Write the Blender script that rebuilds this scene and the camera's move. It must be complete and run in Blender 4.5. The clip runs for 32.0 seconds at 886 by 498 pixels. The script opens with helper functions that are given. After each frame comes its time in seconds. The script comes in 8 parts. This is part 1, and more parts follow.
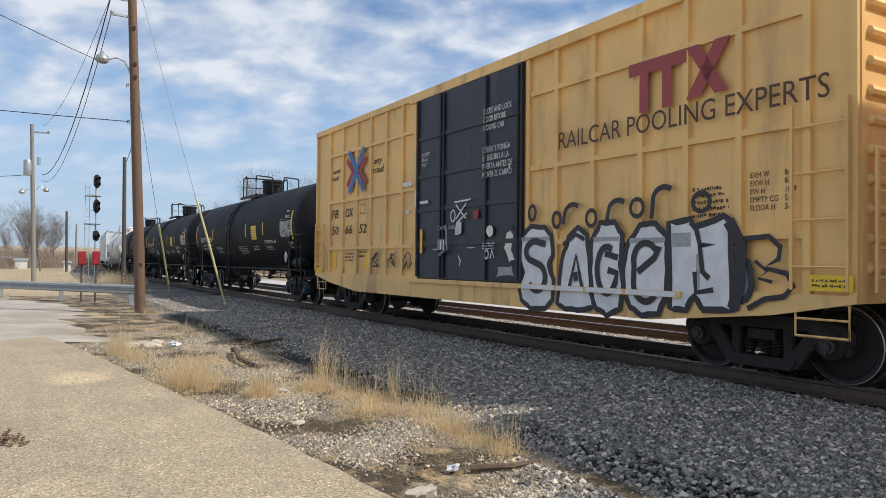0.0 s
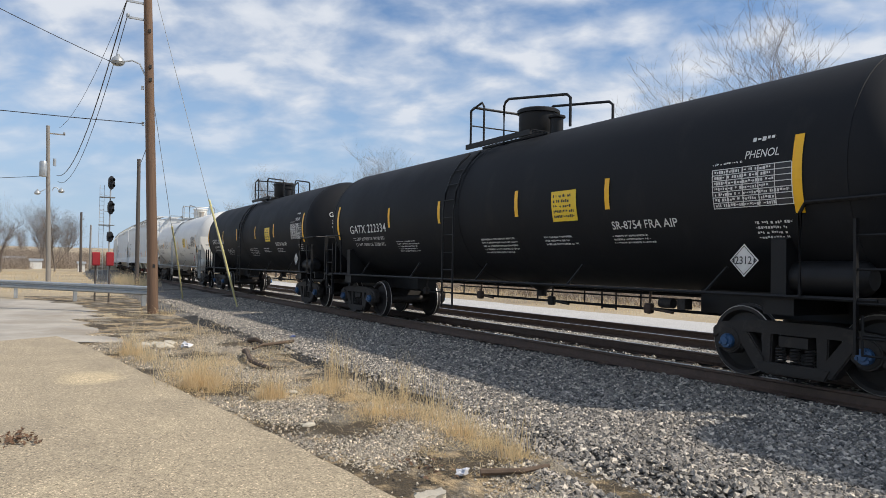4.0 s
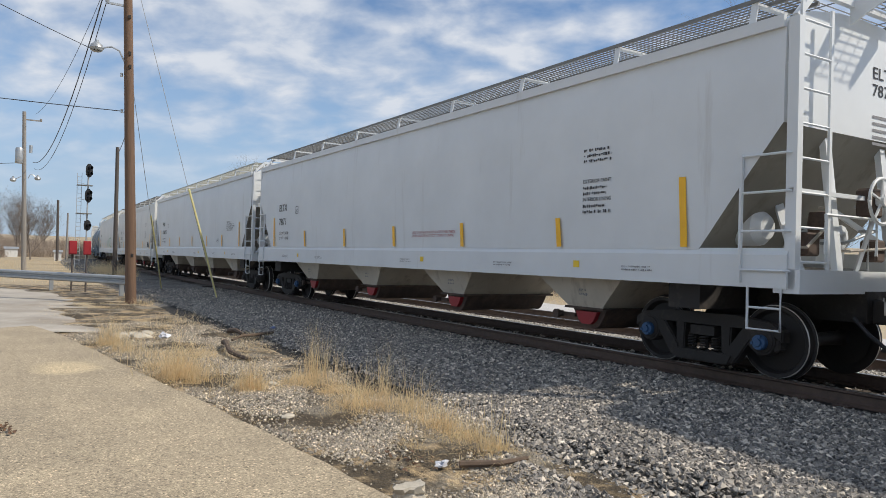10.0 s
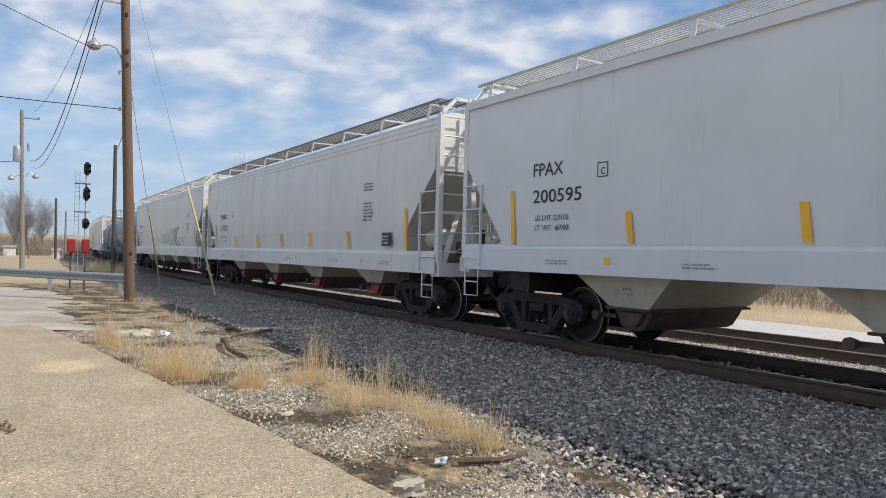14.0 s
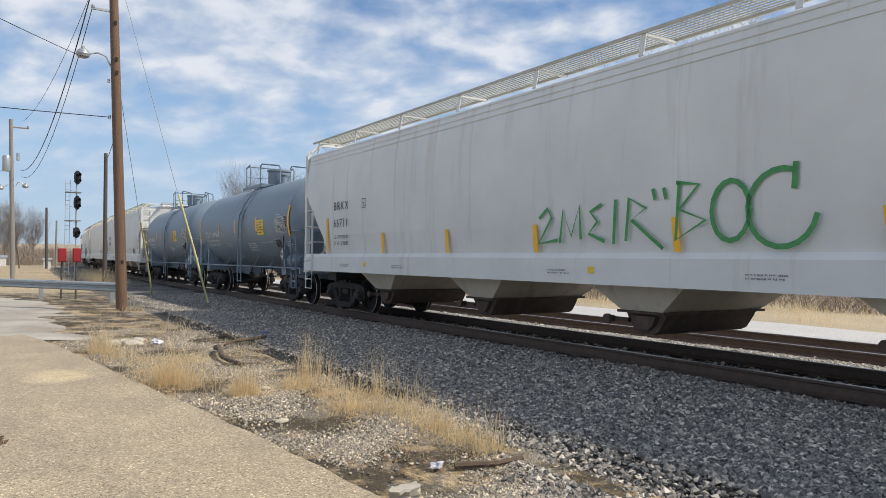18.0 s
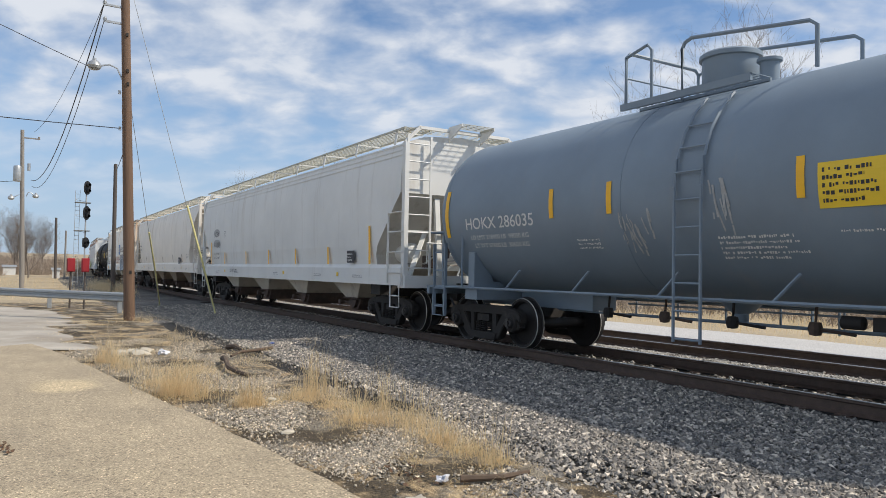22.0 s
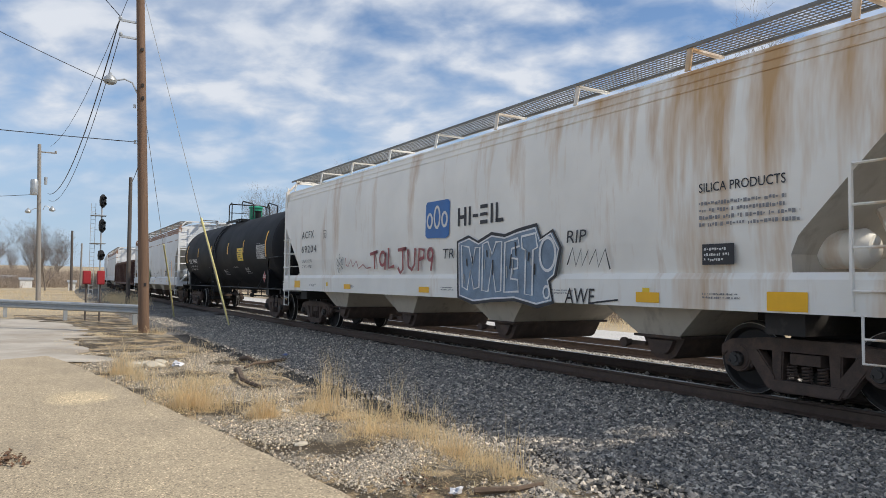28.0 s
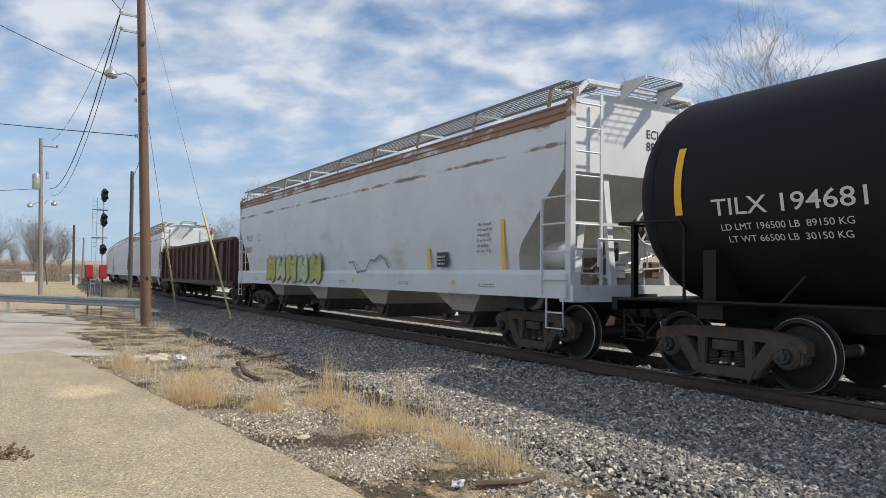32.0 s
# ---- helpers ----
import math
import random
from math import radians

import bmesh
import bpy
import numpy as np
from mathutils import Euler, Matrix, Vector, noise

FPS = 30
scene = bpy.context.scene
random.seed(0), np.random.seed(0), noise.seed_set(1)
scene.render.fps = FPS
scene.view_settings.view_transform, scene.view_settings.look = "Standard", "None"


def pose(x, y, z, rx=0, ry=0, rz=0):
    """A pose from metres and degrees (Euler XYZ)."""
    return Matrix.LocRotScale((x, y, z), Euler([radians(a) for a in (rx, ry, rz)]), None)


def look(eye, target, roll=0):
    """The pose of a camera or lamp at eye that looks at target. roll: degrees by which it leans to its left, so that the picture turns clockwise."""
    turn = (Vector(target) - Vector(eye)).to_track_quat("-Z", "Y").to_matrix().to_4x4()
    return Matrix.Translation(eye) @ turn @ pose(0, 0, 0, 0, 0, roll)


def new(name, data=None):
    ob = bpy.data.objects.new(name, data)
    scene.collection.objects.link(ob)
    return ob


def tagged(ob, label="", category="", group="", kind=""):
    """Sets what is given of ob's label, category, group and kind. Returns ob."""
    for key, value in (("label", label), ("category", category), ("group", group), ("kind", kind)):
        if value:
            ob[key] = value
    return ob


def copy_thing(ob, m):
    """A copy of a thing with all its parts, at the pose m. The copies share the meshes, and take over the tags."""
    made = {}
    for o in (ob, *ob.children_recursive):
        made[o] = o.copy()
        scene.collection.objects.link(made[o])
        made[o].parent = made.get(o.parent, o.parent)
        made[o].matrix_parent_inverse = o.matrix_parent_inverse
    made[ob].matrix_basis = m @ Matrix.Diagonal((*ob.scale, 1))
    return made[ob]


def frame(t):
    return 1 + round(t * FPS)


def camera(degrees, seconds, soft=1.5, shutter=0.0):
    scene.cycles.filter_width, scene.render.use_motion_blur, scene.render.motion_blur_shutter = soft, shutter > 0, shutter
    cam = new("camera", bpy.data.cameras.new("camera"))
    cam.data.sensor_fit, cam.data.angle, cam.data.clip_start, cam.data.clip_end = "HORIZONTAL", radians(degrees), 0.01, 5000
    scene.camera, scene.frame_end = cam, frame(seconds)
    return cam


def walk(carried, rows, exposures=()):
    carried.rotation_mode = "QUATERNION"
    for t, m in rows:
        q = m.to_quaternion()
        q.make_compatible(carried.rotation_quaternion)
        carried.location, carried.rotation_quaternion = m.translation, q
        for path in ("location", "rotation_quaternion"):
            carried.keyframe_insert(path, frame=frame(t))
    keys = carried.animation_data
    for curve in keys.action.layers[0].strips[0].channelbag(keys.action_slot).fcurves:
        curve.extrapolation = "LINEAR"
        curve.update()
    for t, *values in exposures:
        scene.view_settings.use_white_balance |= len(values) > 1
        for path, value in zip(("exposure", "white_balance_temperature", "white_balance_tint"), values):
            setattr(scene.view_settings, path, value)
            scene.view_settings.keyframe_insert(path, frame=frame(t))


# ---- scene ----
# ---- the camera, held by hand beside the line ----
EYE_Z = 1.37
cam = camera(63.37, 32.0, soft=0.5)
AIM = """0,58.53,1.05,0.56;0.5,58.60,1.54,0.59;1,58.79,1.80,0.69;1.5,58.99,1.74,0.67;2,59.22,1.63,0.77;2.5,59.38,1.56,0.79;3,59.43,1.46,0.80;3.5,59.51,1.38,0.97;5.5,59.12,1.02,1.09;6,58.98,0.94,1.11;6.5,58.82,0.89,1.17;7,58.65,0.81,1.16;7.5,58.48,0.82,1.16;8,58.30,0.89,1.21;8.5,58.14,0.96,1.36;9,58.03,0.93,1.41;9.5,57.99,0.85,1.53;10,57.95,0.77,1.64;10.5,58.03,0.68,1.61;11,58.08,0.66,1.59;11.5,58.07,0.62,1.56;12,58.01,0.51,1.38;12.5,57.92,0.50,1.50;13,57.84,0.52,1.55;13.5,57.84,0.55,1.51;14,57.84,0.54,1.45;14.5,57.82,0.52,1.39;16.5,57.21,0.37,1.54;17,57.06,0.44,1.40;17.5,57.08,0.59,1.01;18,57.28,0.88,0.66;18.5,57.50,1.34,0.84;19,57.69,1.50,0.89;19.5,57.77,1.56,0.99;20,57.79,1.53,0.95;20.5,57.71,1.55,0.97;21,57.74,1.61,0.92;21.5,57.81,1.75,0.96;22,57.86,1.84,1.01;22.5,57.91,1.83,1.06;23,57.89,1.78,1.18;23.5,57.89,1.71,1.00;24,57.93,1.83,1.19;24.5,58.00,1.89,1.36;25,58.12,1.97,1.59;25.5,58.37,1.99,1.48;27.5,58.93,2.58,0.81;28,58.87,2.70,0.78;28.5,58.82,2.73,0.89;29,58.88,2.74,1.11;29.5,58.99,2.55,0.92;30,59.06,2.43,1.06;30.5,59.12,2.21,0.96;31,59.11,2.11,0.89;31.5,59.07,2.10,0.86;32,58.99,2.19,0.70"""
walk(cam, [(t, pose(0, 0, EYE_Z, 90 + pitch, 0, yaw) @ pose(0, 0, 0, 0, 0, roll))
           for t, yaw, pitch, roll in ([float(v) for v in row.split(",")] for row in AIM.split(";"))],
     exposures=[(t, stops, 6380, 10) for t, stops in ((0.0, 0.08), (1.2, 0.08), (3.5, 0.02), (7.0, -0.04), (9.0, -0.10), (11.5, 0.02), (13.0, 0.02), (16.5, 0.10), (17.3, 0.10), (18.6, 0.0), (32.0, 0.0))])

# the train's run along the line: seconds, metres
RUN = [[float(v) for v in row.split(",")] for row in """0,0.00;0.5,4.12;1,8.24;1.5,12.36;2,16.51;2.5,20.68;3,24.93;3.5,29.28;5.5,46.50;6,50.75;6.5,55.00;7,59.24;7.5,63.47;8,67.69;8.5,71.91;9,76.10;9.5,80.26;10,84.39;10.5,88.52;11,92.64;11.5,96.76;12,100.87;12.5,104.97;13,109.02;13.5,113.04;14,117.05;14.5,121.05;16.5,137.28;17,141.39;17.5,145.51;18,149.62;18.5,153.71;19,157.77;19.5,161.81;20,165.83;20.5,169.83;21,173.87;21.5,177.96;22,182.05;22.5,186.14;23,190.23;23.5,194.31;24,198.37;24.5,202.40;25,206.41;25.5,210.49;27.5,226.72;28,230.76;28.5,234.80;29,238.84;29.5,242.89;30,246.95;30.5,251.02;31,255.08;31.5,259.15;32,263.24""".split(";")]
RUN_T, RUN_S = [r[0] for r in RUN], [r[1] for r in RUN]

# ---- daylight: high sun beyond the train, thin broken cloud ----
SUN_AZ, SUN_EL = 42.0, 46.8     # degrees from +y towards +x, and above the horizon
world = bpy.data.worlds.new("sky")
scene.world = world
world.use_nodes = True
wn = world.node_tree
wn.nodes.clear()


def link(tree, a, b):
    tree.links.new(a, b)


def node(tree, kind, **values):
    n = tree.nodes.new(kind)
    for key, value in values.items():
        if key in n.inputs:
            n.inputs[key].default_value = value
    return n


def maths(tree, op, a, b=None, c=None):
    n = tree.nodes.new("ShaderNodeMath")
    n.operation = op
    for i, v in enumerate((a, b, c)):
        if v is None:
            continue
        if isinstance(v, (int, float)):
            n.inputs[i].default_value = v
        else:
            tree.links.new(v, n.inputs[i])
    return n.outputs[0]


def ramp(tree, fac, stops):
    n = tree.nodes.new("ShaderNodeValToRGB")
    el = n.color_ramp.elements
    while len(el) < len(stops):
        el.new(0.5)
    for e, (pos, col) in zip(el, stops):
        e.position = pos
        e.color = (*col, 1) if not isinstance(col, (int, float)) else (col, col, col, 1)
    tree.links.new(fac, n.inputs[0])
    return n.outputs[0]


def blend(tree, fac, a, b, mode="MIX"):
    n = tree.nodes.new("ShaderNodeMix")
    n.data_type, n.blend_type = "RGBA", mode
    for sock, v in ((n.inputs[0], fac), (n.inputs[6], a), (n.inputs[7], b)):
        if isinstance(v, (int, float)):
            sock.default_value = v
        elif isinstance(v, tuple):
            sock.default_value = (*v, 1)
        else:
            tree.links.new(v, sock)
    return n.outputs[2]


sky = wn.nodes.new("ShaderNodeTexSky")
sky.sky_type, sky.sun_disc = "NISHITA", False
sky.sun_elevation, sky.sun_rotation = radians(SUN_EL), radians(SUN_AZ)
sky.air_density, sky.dust_density, sky.ozone_density = 1.0, 0.25, 3.5
tc = wn.nodes.new("ShaderNodeTexCoord")
sep = wn.nodes.new("ShaderNodeSeparateXYZ")
link(wn, tc.outputs["Generated"], sep.inputs[0])
up = maths(wn, "ADD", maths(wn, "MAXIMUM", sep.outputs[2], 0.0), 0.32)
comb = wn.nodes.new("ShaderNodeCombineXYZ")
link(wn, maths(wn, "DIVIDE", sep.outputs[0], up), comb.inputs[0])
link(wn, maths(wn, "DIVIDE", sep.outputs[1], up), comb.inputs[1])
turned = wn.nodes.new("ShaderNodeMapping")
turned.inputs["Rotation"].default_value = (0, 0, radians(38))
link(wn, comb.outputs[0], turned.inputs[0])
mp = wn.nodes.new("ShaderNodeMapping")
mp.inputs["Location"].default_value = (3.1, 1.7, 0)
mp.inputs["Scale"].default_value = (1.1, 0.85, 1)
link(wn, turned.outputs[0], mp.inputs[0])
nz = node(wn, "ShaderNodeTexNoise", Scale=6.8, Detail=5.0, Roughness=0.5, Distortion=0.2)
link(wn, mp.outputs[0], nz.inputs["Vector"])
nz2 = node(wn, "ShaderNodeTexNoise", Scale=1.3, Detail=2.0, Roughness=0.5)
link(wn, mp.outputs[0], nz2.inputs["Vector"])
cover = maths(wn, "ADD", maths(wn, "MULTIPLY", nz.outputs[0], 0.72), maths(wn, "MULTIPLY", nz2.outputs[0], 0.38))
cover = ramp(wn, cover, [(0.425, 0.0), (0.65, 0.95)])
low = ramp(wn, sep.outputs[2], [(0.03, 0.0), (0.22, 1.0)])
cover = maths(wn, "MULTIPLY", cover, low)
cloud = ramp(wn, nz.outputs[0], [(0.42, (4.3, 4.8, 5.6)), (0.66, (5.9, 6.1, 6.45))])
bg = wn.nodes.new("ShaderNodeBackground")
clear = blend(wn, ramp(wn, sep.outputs[2], [(0.0, 0.85), (0.10, 0.7), (0.30, 0.0)]), sky.outputs[0], (2.9, 3.9, 5.3))
link(wn, blend(wn, cover, clear, cloud), bg.inputs[0])
bg.inputs[1].default_value = 0.13
wout = wn.nodes.new("ShaderNodeOutputWorld")
link(wn, bg.outputs[0], wout.inputs[0])

sun = new("sun", bpy.data.lights.new("sun", "SUN"))
sun.data.energy, sun.data.angle, sun.data.color = 4.1, radians(1.6), (1.0, 0.90, 0.76)
_a, _e = radians(SUN_AZ), radians(SUN_EL)
sun.matrix_world = look((60 * math.sin(_a) * math.cos(_e), 60 * math.cos(_a) * math.cos(_e), 60 * math.sin(_e)), (0, 0, 0))


# ---- materials ----
MATS = {}


def mat(name, base, rough=0.6, metal=0.0, vary=0.12, scale=3.0, grain=60.0, bump=0.15, stretch=(1, 1, 1),
        dirt=None, dirt_amount=0.0, dirt_scale=1.5, dirt_stretch=(1, 1, 1), per_object=0.0, spec=0.5, dist=0.004):
    """A surface with variation at two scales, a fine relief and, where given, stains of a second colour."""
    if name in MATS:
        return MATS[name]
    m = bpy.data.materials.new(name)
    m.use_nodes = True
    t = m.node_tree
    bsdf = t.nodes["Principled BSDF"]
    tex = t.nodes.new("ShaderNodeTexCoord")
    mapn = t.nodes.new("ShaderNodeMapping")
    mapn.inputs["Scale"].default_value = stretch
    link(t, tex.outputs["Object"], mapn.inputs[0])
    n1 = node(t, "ShaderNodeTexNoise", Scale=scale, Detail=4.0, Roughness=0.6)
    n2 = node(t, "ShaderNodeTexNoise", Scale=grain, Detail=3.0, Roughness=0.6)
    link(t, mapn.outputs[0], n1.inputs["Vector"])
    link(t, mapn.outputs[0], n2.inputs["Vector"])
    dark = tuple(c * (1 - vary * 1.6) for c in base)
    light = tuple(min(1.0, c * (1 + vary)) for c in base)
    col = ramp(t, n1.outputs[0], [(0.3, dark), (0.7, light)])
    col = blend(t, vary * 1.2, col, ramp(t, n2.outputs[0], [(0.3, dark), (0.7, light)]))
    if dirt is not None:
        map2 = t.nodes.new("ShaderNodeMapping")
        map2.inputs["Scale"].default_value = dirt_stretch
        link(t, tex.outputs["Object"], map2.inputs[0])
        n3 = node(t, "ShaderNodeTexNoise", Scale=dirt_scale, Detail=6.0, Roughness=0.65)
        link(t, map2.outputs[0], n3.inputs["Vector"])
        col = blend(t, ramp(t, n3.outputs[0], [(0.62 - 0.3 * dirt_amount, 0.0), (0.86 - 0.3 * dirt_amount, 0.85)]), col, dirt)
    if per_object:
        info = t.nodes.new("ShaderNodeObjectInfo")
        shade = ramp(t, info.outputs["Random"], [(0.0, 1 - per_object), (1.0, 1 + per_object)])
        col = blend(t, 1.0, col, shade, "MULTIPLY")
    link(t, col, bsdf.inputs["Base Color"])
    bsdf.inputs["Metallic"].default_value = metal
    bsdf.inputs["Specular IOR Level"].default_value = spec
    link(t, ramp(t, n1.outputs[0], [(0.2, max(0.02, rough - 0.12)), (0.8, min(1.0, rough + 0.1))]), bsdf.inputs["Roughness"])
    if bump:
        b = node(t, "ShaderNodeBump", Strength=bump, Distance=dist)
        link(t, n2.outputs[0], b.inputs["Height"])
        link(t, b.outputs[0], bsdf.inputs["Normal"])
    MATS[name] = m
    return m


DUST = (0.20, 0.17, 0.14)
RUST = (0.30, 0.13, 0.05)
M_BLACK = mat("black_tank_paint", (0.0150, 0.0162, 0.0190), 0.66, spec=0.18, vary=0.2, scale=0.8, bump=0.03, dirt=(0.032, 0.031, 0.030), dirt_amount=0.15, dirt_scale=0.9, dirt_stretch=(1, 1, 0.4))
M_BLACK_TRIM = mat("black_frame_paint", (0.011, 0.0115, 0.013), 0.55, spec=0.3, vary=0.2, bump=0.05)
M_WHITE_TANK = mat("white_tank_paint", (0.76, 0.75, 0.71), 0.45, vary=0.06, scale=0.7, bump=0.03, dirt=(0.36, 0.31, 0.25), dirt_amount=0.15, dirt_scale=0.8, dirt_stretch=(1.6, 1, 0.35))
M_GREY_TANK = mat("grey_tank_paint", (0.205, 0.26, 0.315), 0.50, vary=0.1, scale=0.7, bump=0.03, dirt=(0.26, 0.27, 0.28), dirt_amount=0.1, dirt_scale=0.9, dirt_stretch=(1.5, 1, 0.4))
M_HOP_A = mat("pale_grey_hopper_paint", (0.71, 0.738, 0.752), 0.5, vary=0.05, scale=0.6, bump=0.04, dirt=(0.42, 0.40, 0.37), dirt_amount=0.05, dirt_scale=0.8, dirt_stretch=(2.5, 1, 0.25))
M_HOP_B = mat("white_hopper_paint", (0.72, 0.72, 0.71), 0.5, vary=0.06, scale=0.6, bump=0.04, dirt=(0.45, 0.43, 0.38), dirt_amount=0.1, dirt_scale=0.8, dirt_stretch=(2.5, 1, 0.25))
M_HOP_C = mat("dusty_grey_hopper_paint", (0.74, 0.745, 0.72), 0.58, vary=0.06, scale=0.6, bump=0.05, dirt=(0.47, 0.45, 0.40), dirt_amount=0.12, dirt_scale=0.9, dirt_stretch=(2.5, 1, 0.22))
M_HOP_CREAM = mat("cream_hopper_paint", (0.82, 0.775, 0.70), 0.52, vary=0.06, scale=0.6, bump=0.04, dirt=(0.42, 0.36, 0.28), dirt_amount=0.12, dirt_scale=0.9, dirt_stretch=(2.5, 1, 0.25))
M_HOP_RUST = mat("rust_streaked_hopper_paint", (0.90, 0.88, 0.82), 0.6, vary=0.06, scale=0.6, bump=0.06, dirt=(0.46, 0.25, 0.09), dirt_amount=0.2, dirt_scale=1.1, dirt_stretch=(1.5, 1, 0.22))
M_HOP_ECU = mat("weathered_white_hopper_paint", (0.70, 0.72, 0.73), 0.55, vary=0.07, scale=0.6, bump=0.05, dirt=(0.40, 0.33, 0.26), dirt_amount=0.2, dirt_scale=0.9, dirt_stretch=(0.5, 1, 0.9))
M_RUST = mat("rusted_steel", RUST, 0.8, vary=0.3, scale=4, bump=0.25)
M_BOX = mat("yellow_boxcar_paint", (0.88, 0.565, 0.215), 0.55, vary=0.10, scale=0.7, bump=0.06, dirt=(0.40, 0.25, 0.11), dirt_amount=0.2, dirt_scale=1.0, dirt_stretch=(2, 1, 0.3))
M_DOOR = mat("black_boxcar_door_paint", (0.026, 0.030, 0.042), 0.5, vary=0.15, bump=0.05, dirt=(0.09, 0.085, 0.08), dirt_amount=0.2, dirt_stretch=(2, 1, 0.4))
M_GON = mat("brown_gondola_paint", (0.10, 0.05, 0.04), 0.7, vary=0.2, bump=0.1, dirt=(0.2, 0.11, 0.07), dirt_amount=0.35, dirt_stretch=(2, 1, 0.3))
M_TRUCK = mat("dusty_cast_steel", (0.025, 0.022, 0.020), 0.75, vary=0.25, scale=5, bump=0.3, dirt=(0.085, 0.07, 0.06), dirt_amount=0.25, dirt_scale=4)
M_TRUCK_RUST = mat("rusty_cast_steel", (0.095, 0.068, 0.055), 0.85, vary=0.25, scale=5, bump=0.3, dirt=(0.17, 0.11, 0.08), dirt_amount=0.4, dirt_scale=4)
M_WHEEL = mat("oiled_wheel_steel", (0.024, 0.021, 0.020), 0.65, vary=0.25, scale=5, bump=0.15)
M_TREAD = mat("polished_wheel_tread", (0.55, 0.53, 0.50), 0.35, metal=0.35, vary=0.1, bump=0.05)
M_CAP = mat("blue_bearing_cap", (0.035, 0.10, 0.22), 0.5, vary=0.2, scale=8, bump=0.1)
M_CAP_GREY = mat("grey_bearing_cap", (0.045, 0.042, 0.04), 0.5, vary=0.2, scale=8, bump=0.1)
M_STRIPE = mat("yellow_reflective_tape", (0.95, 0.51, 0.012), 0.4, vary=0.06, bump=0.0)
M_PLACARD_Y = mat("yellow_placard", (0.88, 0.60, 0.03), 0.45, vary=0.05, bump=0.0)
M_WHITE = mat("white_lettering_paint", (0.72, 0.72, 0.70), 0.55, vary=0.08, scale=6, bump=0.0)
M_INK = mat("black_lettering_paint", (0.03, 0.03, 0.035), 0.55, vary=0.1, scale=6, bump=0.0)
M_OVERSPRAY = mat("grey_overspray_paint", (0.40, 0.41, 0.41), 0.6, vary=0.2, scale=9, bump=0.0)
M_INK_SOFT = mat("faded_grey_lettering", (0.25, 0.25, 0.26), 0.6, vary=0.1, scale=6, bump=0.0)
M_BROWN_INK = mat("brown_stencil_paint", (0.09, 0.045, 0.02), 0.6, vary=0.1, bump=0.0)
M_RED = mat("red_sign_paint", (0.34, 0.022, 0.028), 0.5, vary=0.12, bump=0.03)
M_LOGO_RED = mat("faded_red_logo", (0.36, 0.07, 0.07), 0.6, vary=0.1, bump=0.0)
M_BLUE = mat("blue_logo_paint", (0.05, 0.17, 0.46), 0.55, vary=0.1, bump=0.0)
M_GREEN_SPRAY = mat("green_spray_paint", (0.08, 0.32, 0.10), 0.6, vary=0.2, scale=8, bump=0.0)
M_WHITE_SPRAY = mat("white_spray_paint", (0.80, 0.81, 0.82), 0.6, vary=0.12, scale=3, bump=0.0)
M_BLUE_SPRAY = mat("slate_blue_spray_paint", (0.22, 0.30, 0.40), 0.6, vary=0.25, scale=3, bump=0.0)
M_RED_SPRAY = mat("red_spray_paint", (0.34, 0.10, 0.10), 0.6, vary=0.2, bump=0.0)
M_YEL_SPRAY = mat("yellow_green_spray_paint", (0.50, 0.50, 0.10), 0.6, vary=0.2, scale=4, bump=0.0)
M_LIME_SPRAY = mat("pale_lime_spray_paint", (0.55, 0.62, 0.30), 0.6, vary=0.2, scale=4, bump=0.0)
M_GREEN = mat("green_valve_housing", (0.02, 0.26, 0.15), 0.4, vary=0.12, bump=0.04)
M_GALV = mat("galvanised_steel", (0.42, 0.44, 0.45), 0.45, metal=0.55, vary=0.12, scale=5, bump=0.1)
M_GRATE = mat("weathered_walkway_steel", (0.22, 0.22, 0.21), 0.6, metal=0.3, vary=0.15, bump=0.1)
M_GRATE_PALE = mat("pale_walkway_steel", (0.50, 0.49, 0.42), 0.6, metal=0.1, vary=0.12, bump=0.1)
M_RAIL = mat("rail_side_rust", (0.105, 0.070, 0.053), 0.75, vary=0.25, scale=8, bump=0.2)
M_RAILTOP = mat("worn_rail_head", (0.40, 0.38, 0.36), 0.32, metal=0.8, vary=0.15, bump=0.08, stretch=(0.2, 1, 1))
M_TIE = mat("creosoted_wood", (0.055, 0.042, 0.033), 0.85, vary=0.3, scale=4, grain=40, bump=0.5, stretch=(6, 1, 6), per_object=0.2)
M_POLE = mat("weathered_pole_wood", (0.17, 0.105, 0.068), 0.85, vary=0.2, scale=6, grain=30, bump=0.5, stretch=(3, 3, 0.12), dirt=(0.08, 0.055, 0.04), dirt_amount=0.3, dirt_stretch=(6, 6, 0.4))
M_POLE_GREY = mat("grey_pole_wood", (0.27, 0.25, 0.225), 0.85, vary=0.2, scale=6, grain=30, bump=0.5, stretch=(3, 3, 0.12))
M_POLE_DARK = mat("dark_pole_wood", (0.10, 0.085, 0.075), 0.85, vary=0.2, scale=6, grain=30, bump=0.4, stretch=(3, 3, 0.12))
M_WIRE = mat("black_cable", (0.03, 0.03, 0.033), 0.6, vary=0.1, bump=0.0)
M_GUARD = mat("yellow_guy_guard", (0.80, 0.73, 0.34), 0.5, vary=0.1, scale=4, bump=0.03)
M_SIGNAL = mat("black_signal_paint", (0.012, 0.012, 0.014), 0.5, vary=0.15, bump=0.05)
M_SILVER = mat("silver_mast_paint", (0.42, 0.43, 0.44), 0.5, metal=0.2, vary=0.1, bump=0.05)
M_LAMP = mat("lamp_glass", (0.36, 0.375, 0.37), 0.25, vary=0.05, bump=0.0)
